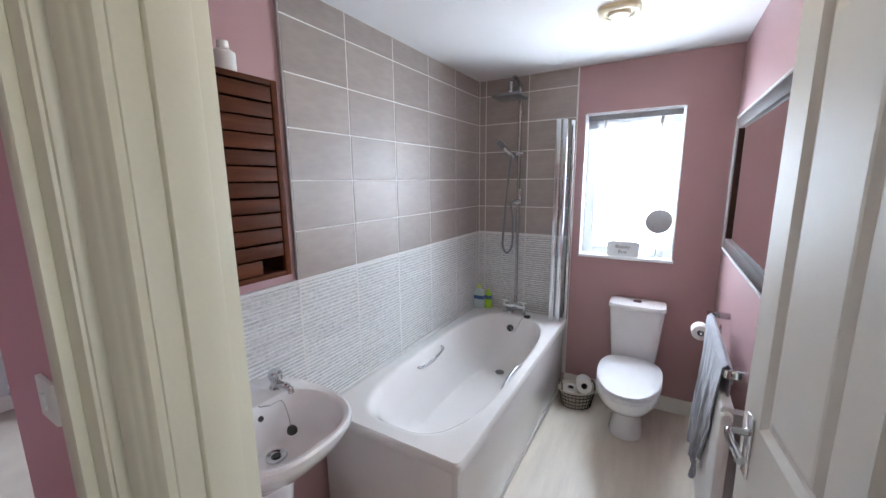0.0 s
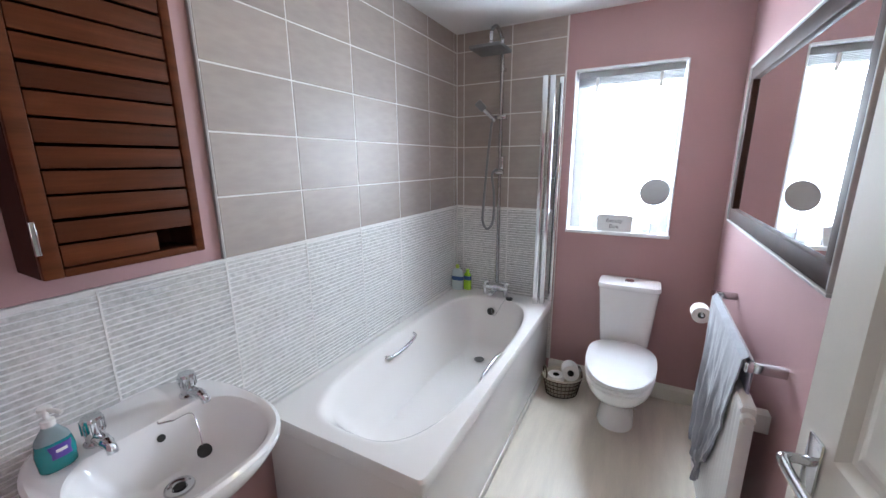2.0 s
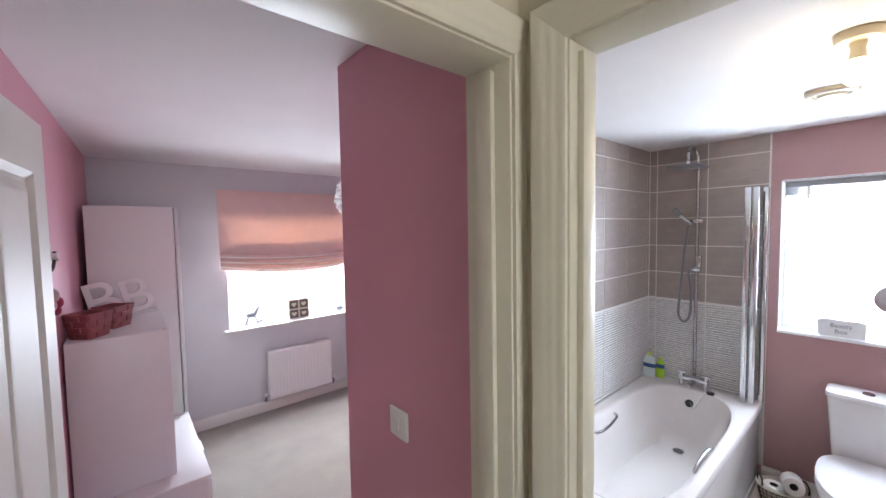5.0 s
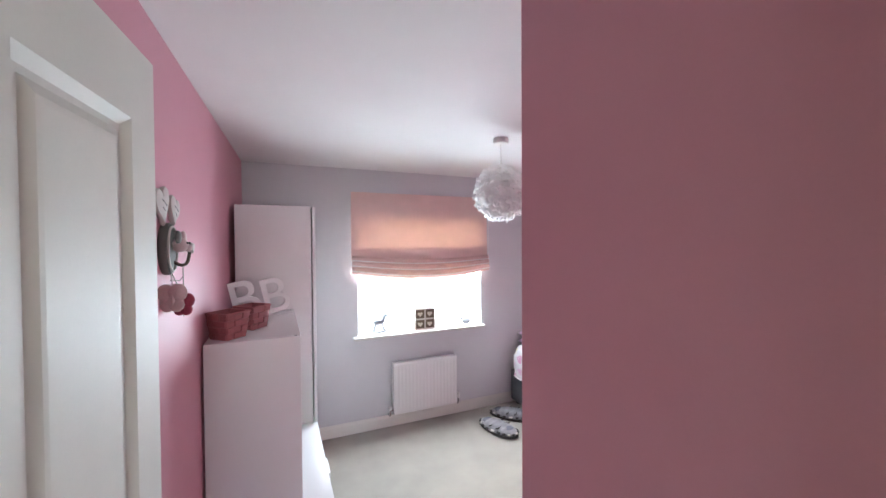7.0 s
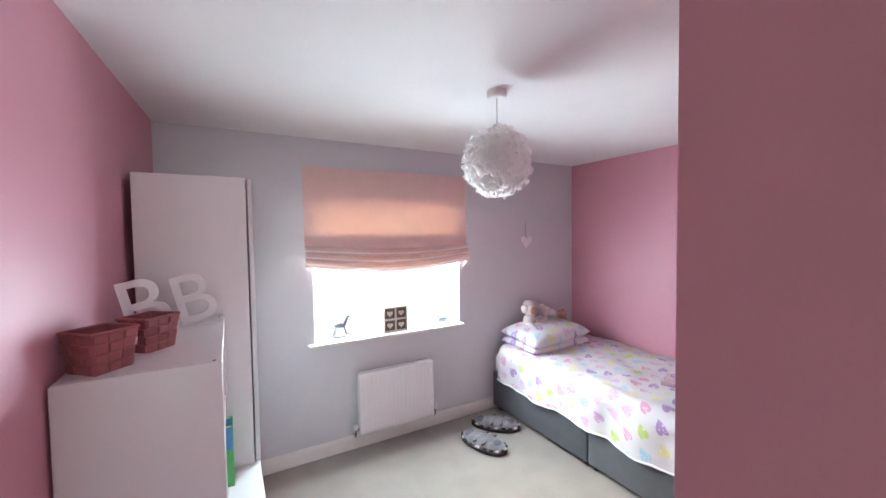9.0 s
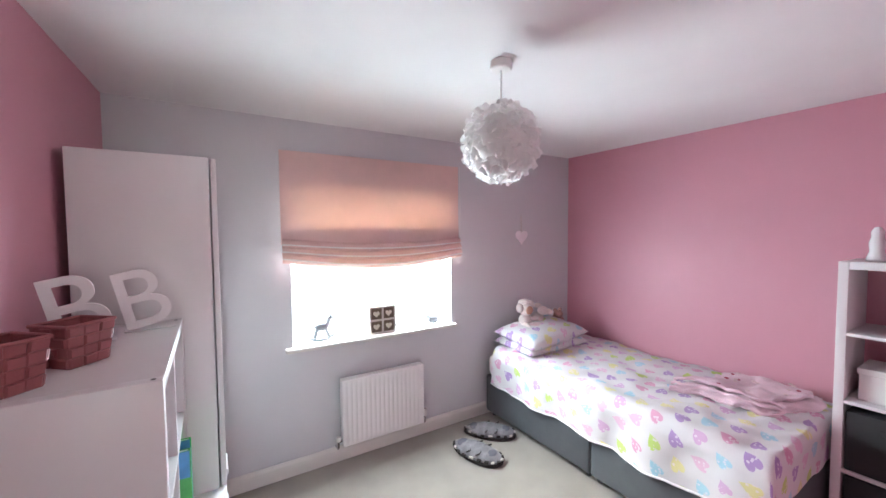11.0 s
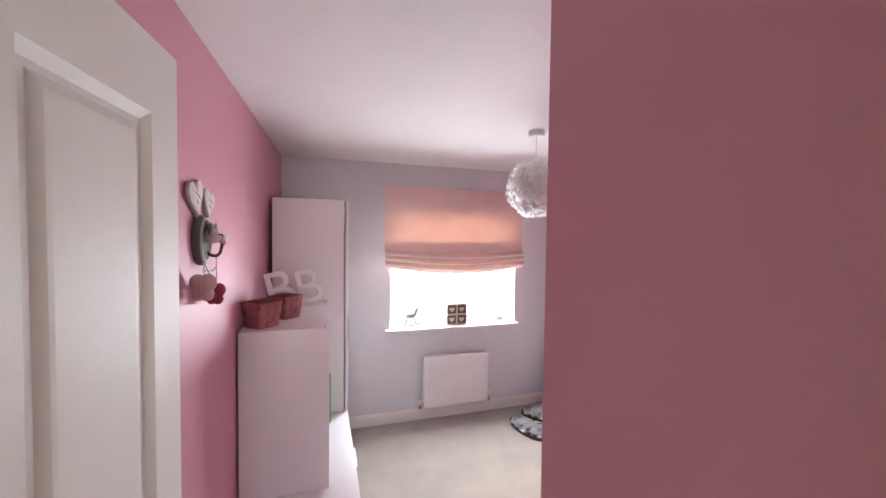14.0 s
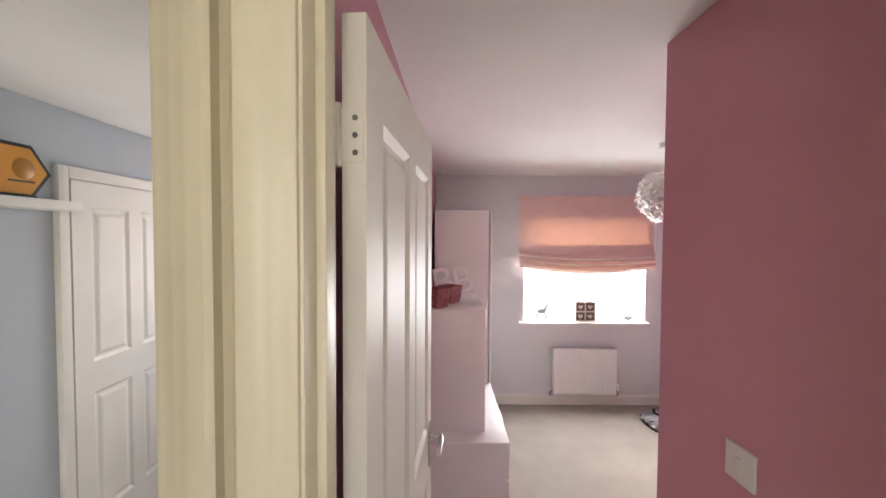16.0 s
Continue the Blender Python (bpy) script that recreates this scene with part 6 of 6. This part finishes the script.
def duvet_fn(u, v):
    """u from head to foot, v from the wall to the hanging edge."""
    run = 2.07 * u
    x = -3.20 + min(run, 1.80) + 0.055 * math.sin(min(1.0, max(0.0, run - 1.80) / 0.09) * math.pi / 2)
    drop = max(0.0, run - 1.84)
    W = 1.055
    s = v * 1.35
    nz = 0.024 * noise.noise((x * 3.1, s * 3.4, 0.3)) + 0.014 * noise.noise((x * 7 + s * 4, s * 8 - x * 3, 4.0)) + 0.011 * abs(noise.noise((x * 11 + s * 7, s * 5, 9.0)))
    top = 0.575 + nz + 0.02 * math.sin(min(1, s / 0.25) * math.pi / 2) - drop
    if s < W - 0.07:
        return Vector((x, YR - 0.025 - s, top))
    e = s - (W - 0.07)
    r = 0.07
    if e < r * math.pi / 2:
        a = e / r
        return Vector((x, YR - 0.025 - (W - 0.07) - r * math.sin(a), top - r * (1 - math.cos(a))))
    d = e - r * math.pi / 2
    hang = 0.9 + 0.25 * noise.noise((x * 2.2, 1.0, 0)) + 0.18 * (u - 0.3)
    wave = 0.014 * math.sin(x * 15 + 1.3) * min(1, d / 0.08) + 0.008 * noise.noise((x * 9, d * 9, 2))
    return Vector((x, YR - 0.025 - W + wave - 0.006, top - r - d * hang))


dv = solid("duvet", uv_sheet(140, 70, duvet_fn, 0.012, 2.07, 1.35), DUVET, "white duvet printed with pastel hearts spread on the bed", "duvet")
part("hem", tube(bm_new(), [duvet_fn(k / 60, 1.0) for k in range(61)], 0.007, 6), SHEET, dv, "white stitched hem")


def pillow_fn(u, v, top=True):
    a, b = 2 * u - 1, 2 * v - 1
    puff = max(0.0, (1 - abs(a) ** 3.2)) ** 0.55 * max(0.0, (1 - abs(b) ** 3.6)) ** 0.5
    pinch = 1 - 0.05 * (abs(a) ** 2) * (1 - abs(b))
    h = 0.078 * puff + 0.006 * noise.noise((a * 3, b * 3, 2.0))
    return Vector((-0.22 * b * pinch, 0.36 * a * pinch, (h if top else -h)))


def pillow(m, label, mat):
    bm = bm_new()
    lay = bm.loops.layers.uv.new("UVMap")
    n = 26
    for top in (True, False):
        vs = [[bm.verts.new(pillow_fn(i / n, j / n, top)) for j in range(n + 1)] for i in range(n + 1)]
        for i in range(n):
            for j in range(n):
                f = bm.faces.new((vs[i][j], vs[i + 1][j], vs[i + 1][j + 1], vs[i][j + 1]))
                for lp, (a, b) in zip(f.loops, ((i, j), (i + 1, j), (i + 1, j + 1), (i, j + 1))):
                    lp[lay].uv = (a / n * 0.72 + 0.31, b / n * 0.46)
    bmesh.ops.remove_doubles(bm, verts=bm.verts, dist=0.0004)
    ob = solid("pillow", bm, mat, label, "pillow", group="pillows on the bed")
    ob.matrix_basis = m
    return ob


pillow(pose(-3.085, 3.10, 0.625, 0, 3, 2), "white pillow with pastel hearts under another pillow", DUVET)
pillow(pose(-3.07, 3.09, 0.712, 3, 8, 4), "white pillow printed with pastel hearts", DUVET)

# folded blanket at the foot
FLEECE = material("pale_pink_fleece", (0.66, 0.47, 0.53), 0.95, vary=0.10, scale=14, fine=300, bump=0.4, sheen=0.3)


def blanket_fn(u, v, lift=0.0):
    x = -1.93 + 0.50 * u + 0.05 * math.sin(v * 5) + 0.02 * noise.noise((u * 4, v * 4, lift * 50))
    y = 3.58 - 0.48 * v + 0.03 * math.sin(u * 6) + 0.12 * (u - 0.5)
    edge = min(u, 1 - u, v, 1 - v)
    z = 0.612 + lift + 0.03 * min(1, edge / 0.12) + 0.022 * noise.noise((u * 5, v * 5, 7 + lift * 30)) + 0.012 * noise.noise((u * 12, v * 12, 3))
    return Vector((x, y, z))


fb = thing("fleece_blanket", (-1.68, 3.34, 0.6), "pale pink fleece blanket folded at the foot", "blanket")
part("lower_layer", cloth_sheet(34, 34, lambda u, v: blanket_fn(u, v, 0.0), 0.018), FLEECE, fb)
part("upper_layer", cloth_sheet(34, 34, lambda u, v: blanket_fn(0.08 + 0.80 * u, 0.05 + 0.78 * v, 0.026), 0.016), FLEECE, fb)
for k in range(3):
    e = [blanket_fn(i / 24, 0.98 - 0.05 * k, 0.012 * k) + Vector((0, 0.010 * math.sin(i * 1.1 + k), 0.004)) for i in range(25)]
    part("ruffled_edge", tube(bm_new(), e, 0.009, 7), FLEECE, fb)
for i in range(18):
    rng2 = random.Random(70 + i)
    p = blanket_fn(0.1 + 0.78 * rng2.random(), 0.1 + 0.75 * rng2.random(), 0.036)
    part("rosebud_print", blob(bm_new(), p, (0.011, 0.011, 0.004), 10), RED_PLUSH if i % 3 == 0 else PINK_PLUSH, fb)

# soft toys: plain shapes
SKIN = material("doll_cloth", (0.52, 0.28, 0.20), 0.9, vary=0.08, fine=300, bump=0.2)
CREAM_PLUSH = material("cream_plush", (0.66, 0.58, 0.55), 0.95, vary=0.12, scale=24, fine=260, bump=0.5, sheen=0.3)


def soft_doll(name, o, parts, mat, label, k=1.22):
    bm = bm_new()
    for c, r in parts:
        blob(bm, Vector(o) + Vector(c) * k, tuple(q * k for q in r), 14)
    return solid(name, bm, mat, label, "soft toy", group="soft toys on the pillow")


soft_doll("rag_doll", (-3.16, 2.98, 0.755), [((0.0, 0, 0.04), (0.045, 0.05, 0.055)), ((0.01, 0.0, 0.125), (0.048, 0.05, 0.05)), ((0.0, -0.05, 0.135), (0.03, 0.022, 0.034)), ((0.0, 0.05, 0.145), (0.032, 0.026, 0.036)), ((-0.01, 0.0, 0.17), (0.04, 0.045, 0.024)), ((0.05, -0.045, 0.02), (0.05, 0.02, 0.02)), ((0.06, 0.04, 0.016), (0.055, 0.02, 0.02)), ((0.03, 0.06, 0.06), (0.018, 0.04, 0.018))], CREAM_PLUSH, "cream cloth rag doll sitting on the pillow")
soft_doll("doll_face", (-3.096, 2.970, 0.905), [((0, 0, 0), (0.014, 0.030, 0.030))], SKIN, "tan cloth face of the rag doll")
soft_doll("plush_dog", (-3.16, 3.12, 0.755), [((0, 0, 0.04), (0.05, 0.055, 0.05)), ((0.03, 0.03, 0.10), (0.036, 0.04, 0.034)), ((0.06, 0.062, 0.095), (0.024, 0.028, 0.02)), ((0.0, 0.01, 0.135), (0.018, 0.03, 0.018)), ((0.06, -0.02, 0.016), (0.045, 0.02, 0.018))], CREAM_PLUSH, "cream plush dog lying on the pillow")
soft_doll("plush_bear", (-3.14, 3.36, 0.72), [((0, 0, 0.03), (0.05, 0.06, 0.045)), ((0.02, -0.01, 0.085), (0.034, 0.036, 0.032)), ((0.01, -0.035, 0.115), (0.014, 0.012, 0.014)), ((0.01, 0.018, 0.115), (0.014, 0.012, 0.014))], material("tan_plush", (0.40, 0.24, 0.20), 0.95, vary=0.15, fine=260, bump=0.5), "tan plush bear against the wall")
soft_doll("plush_pink_cushion", (-3.08, 3.02, 0.745), [((0, 0, 0.016), (0.05, 0.06, 0.03)), ((0.05, 0.08, 0.012), (0.03, 0.04, 0.022))], PINK_PLUSH, "small pale pink plush cushion")

# slippers
SLIP = material("grey_patterned_felt", (0.23, 0.215, 0.225), 0.95, vary=0.45, scale=26, fine=200, bump=0.3)
PATCH = material("dark_grey_felt", (0.13, 0.125, 0.15), 0.95, vary=0.2, fine=200, bump=0.3)
SOLE = material("dark_slipper_sole", (0.03, 0.022, 0.02), 0.8, vary=0.2)
TRIM = material("cream_slipper_trim", (0.50, 0.44, 0.40), 0.9, vary=0.2, fine=200, bump=0.4)


def foot(s, L=0.225, n=40):
    out = []
    for k in range(n):
        a = 2 * math.pi * k / n
        w = 0.045 + 0.010 * math.cos(a)
        out.append((s * (L / 2) * math.cos(a) * (1 if s == 1 else 1), s * w * math.sin(a) * 1.0 + 0.008 * math.sin(a * 2) * 0))
    return out


for m, lb in ((pose(-2.855, 2.225, 0, 0, 0, 20), "grey felt slipper with dark edging on the carpet"), (pose(-3.025, 2.475, 0, 0, 0, 46), "grey felt slipper lying beside its pair")):
    t = thing("slipper", (0, 0, 0), lb, "slipper", "pair of slippers")
    part("sole", loft(bm_new(), [[Vector((x, y, z)) for x, y in foot(s, 0.30)] for s, z in ((0.97, 0.0), (1.0, 0.004), (1.0, 0.014), (0.96, 0.018))]), SOLE, t, "dark slipper sole")
    out = foot(0.96, 0.29)
    rings = [[Vector((x * f, y * f * (1 + 0.12 * math.cos(6 * math.pi * q / len(out))), z)) for q, (x, y) in enumerate(out)] for f, z in ((1.0, 0.018), (1.03, 0.030), (0.93, 0.048), (0.70, 0.060), (0.35, 0.064), (0.05, 0.064))]
    part("upper", loft(bm_new(), rings), SLIP, t, "grey felt upper")
    for q in range(0, len(out), 2):
        a, b = rings[1][q], rings[1][(q + 1) % len(out)]
        part("edging", tube(bm_new(), [a, (a + b) / 2 + Vector((0, 0, 0.002)), b], 0.007, 6), TRIM if q % 6 == 0 else SOLE, t)
    for px, pr in ((0.085, 0.030), (-0.085, 0.032)):
        part("patch", blob(bm_new(), (px, 0.0, 0.052), (pr, pr * 0.75, 0.011), 16), PATCH, t, "dark grey oval patch")
    for px in (-0.02, 0.035):
        part("stitching", tube(bm_new(), [(px + 0.012 * math.sin(k), -0.044 + 0.011 * k, 0.060 - 0.00038 * (k - 4) ** 2) for k in range(9)], 0.004, 6), SOLE, t, "dark stitched seam")
    t.matrix_basis = m @ Matrix.Translation((0, 0, 0.001)) @ Matrix.Diagonal((1.35, 2.1, 1.1, 1.0))

# cube shelf at the foot of the bed
ts = thing("tall_cube_shelf", (-1.11, 3.53, 0), "tall white one-column cube shelf with boxes", "shelf unit")
qx0, qx1, qy0, qy1, qz = -1.325, -0.905, 3.335, YR - 0.02, 1.42
for x in (qx0, qx1 - 0.038):
    part("side", rbox(x, x + 0.038, qy0, qy1, 0.0, qz, 0.002), LAMINATE, ts)
for k, z in enumerate((0.0, 0.355, 0.71, 1.05, qz - 0.038)):
    th = 0.038 if k in (0, 4) else 0.016
    part("board" if k in (0, 4) else "shelf", rbox(qx0 + 0.038, qx1 - 0.038, qy0 + 0.002, qy1, z, z + th, 0.001), LAMINATE, ts)
for z in (0.040, 0.372):
    b = thing("storage_box", (-1.115, 3.5, z), "black fabric storage box in the shelf", "storage box", "storage boxes")
    part("body", rbox(qx0 + 0.045, qx1 - 0.045, qy0 + 0.012, qy1 - 0.01, z, z + 0.30, 0.006), BLACK_BOX, b)
    part("grip", rbox(-1.165, -1.065, qy0 + 0.008, qy0 + 0.013, z + 0.22, z + 0.25, 0.003), BLACK_BOX, b)
wbx = thing("white_box", (-1.12, 3.5, 0.727), "white lidded box in the shelf", "box")
part("body", rbox(-1.25, -1.0, 3.40, 3.62, 0.727, 0.86, 0.004), WHITE_PLASTIC, wbx)
part("lid", rbox(-1.256, -0.994, 3.394, 3.626, 0.86, 0.89, 0.004), WHITE_PLASTIC, wbx)
soft_doll("pink_doll", (-1.08, 3.46, 1.067), [((0, 0, 0.05), (0.05, 0.04, 0.05)), ((0, -0.01, 0.125), (0.035, 0.034, 0.036)), ((-0.055, 0, 0.06), (0.02, 0.02, 0.035)), ((0.05, 0, 0.06), (0.02, 0.02, 0.035))], RED_PLUSH, "deep rose soft doll sitting in the shelf", 1.0)
fig = solid("white_figurine", lathe(bm_new(), [(0.0001, 0), (0.035, 0), (0.038, 0.012), (0.026, 0.05), (0.030, 0.09), (0.022, 0.12), (0.024, 0.145), (0.012, 0.168), (0.0001, 0.172)], (-1.22, 3.47, qz), 20), CERAMIC, "white ceramic figurine on top of the shelf", "figurine")
dish = solid("dark_dish", lathe(bm_new(), [(0.0001, 0), (0.04, 0), (0.075, 0.02), (0.078, 0.024), (0.04, 0.006), (0.0001, 0.005)], (-1.06, 3.46, qz), 24), DARK, "dark shallow dish on top of the shelf", "dish")

# light switch
sw = thing("light_switch", (-0.44, 1.0, 1.135), "white single light switch on the pink wall", "light switch")
part("plate", rbox(-0.468, -0.382, 0.990, 1.0, 1.109, 1.195, 0.003), WHITE_PLASTIC, sw)
part("rocker", rbox(-0.433, -0.417, 0.985, 0.991, 1.135, 1.169, 0.002), WHITE_PLASTIC, sw)

# ---- next room ----
cd = panel_door("door_closet", (-1.40, -1.54, 0.006), 180.0, 0.76, "white moulded panel closet door, closed", 1, handles=False, tall=1.95)
fr = thing("door_frame_closet", (-1.74, -1.55, 0), "white gloss frame round the closet door", "door frame", kind="structure")
part("jamb", rbox(-1.395, -1.345, -1.56, -1.525, 0, 2.02, 0.004), GLOSS, fr)
part("jamb", rbox(-2.23, -2.165, -1.56, -1.525, 0, 2.02, 0.004), GLOSS, fr)
part("head", rbox(-2.165, -1.395, -1.56, -1.525, 1.96, 2.02, 0.004), GLOSS, fr)
sl = thing("wall_shelf", (-1.1, -1.45, 1.78), "white floating wall shelf", "shelf")
part("board", rbox(-1.335, -0.2, -1.56, -1.40, 1.797, 1.838, 0.003), GLOSS, sl)
pq = thing("hexagon_plaque", (-1.11, -1.45, 1.838), "black and amber hexagonal plaque on the shelf", "plaque")
hexa = [(0.155 * math.cos(math.pi * k / 3), 0.130 * math.sin(math.pi * k / 3)) for k in range(6)]
part("rim", loft(bm_new(), [[Vector((-1.11 + x, y, 1.953 + z)) for x, z in hexa] for y in (-1.50, -1.478)]), DARK, pq, smooth=False)
part("face", loft(bm_new(), [[Vector((-1.11 + x * 0.86, y, 1.953 + z * 0.86)) for x, z in hexa] for y in (-1.479, -1.472)]), material("amber_plaque", (0.62, 0.27, 0.03), 0.4, vary=0.1), pq, "amber face", smooth=False)
part("emblem", lathe(bm_new(), [(0.0001, 0), (0.045, 0), (0.040, 0.004), (0.0001, 0.005)], (-1.15, -1.472, 1.963), 24, Matrix.Rotation(radians(-90), 4, "X")), material("ochre_emblem", (0.40, 0.17, 0.02), 0.4), pq)
part("caption_bar", rbox(-1.19, -1.09, -1.4725, -1.470, 1.905, 1.913, 0.0005, 1), DARK, pq)
part("stand", rbox(-1.20, -1.02, -1.52, -1.47, 1.838, 1.853, 0.003), DARK, pq)

# ---- outdoors ----
GRASS = material("street_ground", (0.42, 0.41, 0.39), 0.9, vary=0.2, scale=1.0, fine=8, bump=0.1)
setting("ground", bx(bm_new(), -400, 400, -400, 400, -2.75, -2.65), GRASS, "pale paved ground of the street", "ground", smooth=False)
BRICKW = material("pale_render_wall", (0.55, 0.50, 0.45), 0.9, vary=0.12, scale=2, fine=20, bump=0.2)
ROOF = material("grey_roof_tiles", (0.20, 0.19, 0.19), 0.9, vary=0.2, scale=2)


def house(name, x, y, w, d, label):
    h = thing(name, (x, y, -2.65), label, "house", "houses opposite")
    part("wall", bx(bm_new(), x - d, x, y - w / 2, y + w / 2, -2.65, 2.4), BRICKW, h, smooth=False)
    part("roof", loft(bm_new(), [[Vector((xx, yy, zz)) for xx, zz in ((x + 0.3, 2.4), (x - d / 2, 4.6), (x - d - 0.3, 2.4))] for yy in (y - w / 2 - 0.2, y + w / 2 + 0.2)]), ROOF, h, smooth=False)
    PANEW = material("dark_window_glass", (0.26, 0.28, 0.30), 0.1, vary=0.1)
    for yy in (y - w * 0.28, y + w * 0.28):
        for zz in (-1.8, 0.7):
            wn = part("window", rbox(x - 0.02, x + 0.05, yy - 0.65, yy + 0.65, zz, zz + 1.2, 0.02), UPVC, h)
            for q in (-0.31, 0.31):
                part("pane", rbox(x + 0.05, x + 0.06, yy + q - 0.25, yy + q + 0.25, zz + 0.1, zz + 1.1, 0.004), PANEW, wn)
    dr2 = part("door", rbox(x - 0.02, x + 0.06, y - 0.5, y + 0.5, -2.6, -0.55, 0.02), GREYORN, h)
    part("porch_arch", tube(bm_new(), [(x + 0.25, y + 0.75 * math.cos(math.pi * k / 12), -0.6 + 0.55 * math.sin(math.pi * k / 12)) for k in range(13)], 0.07, 8), UPVC, dr2)
    return h


house("house", -17.0, 10.6, 11.0, 7.0, "pale rendered house across the street")
house("house", -18.0, 0.4, 10.4, 7.0, "pale rendered house with a porch across the street")
house("house", -17.5, -10.0, 9.0, 7.0, "pale rendered house farther along the street")
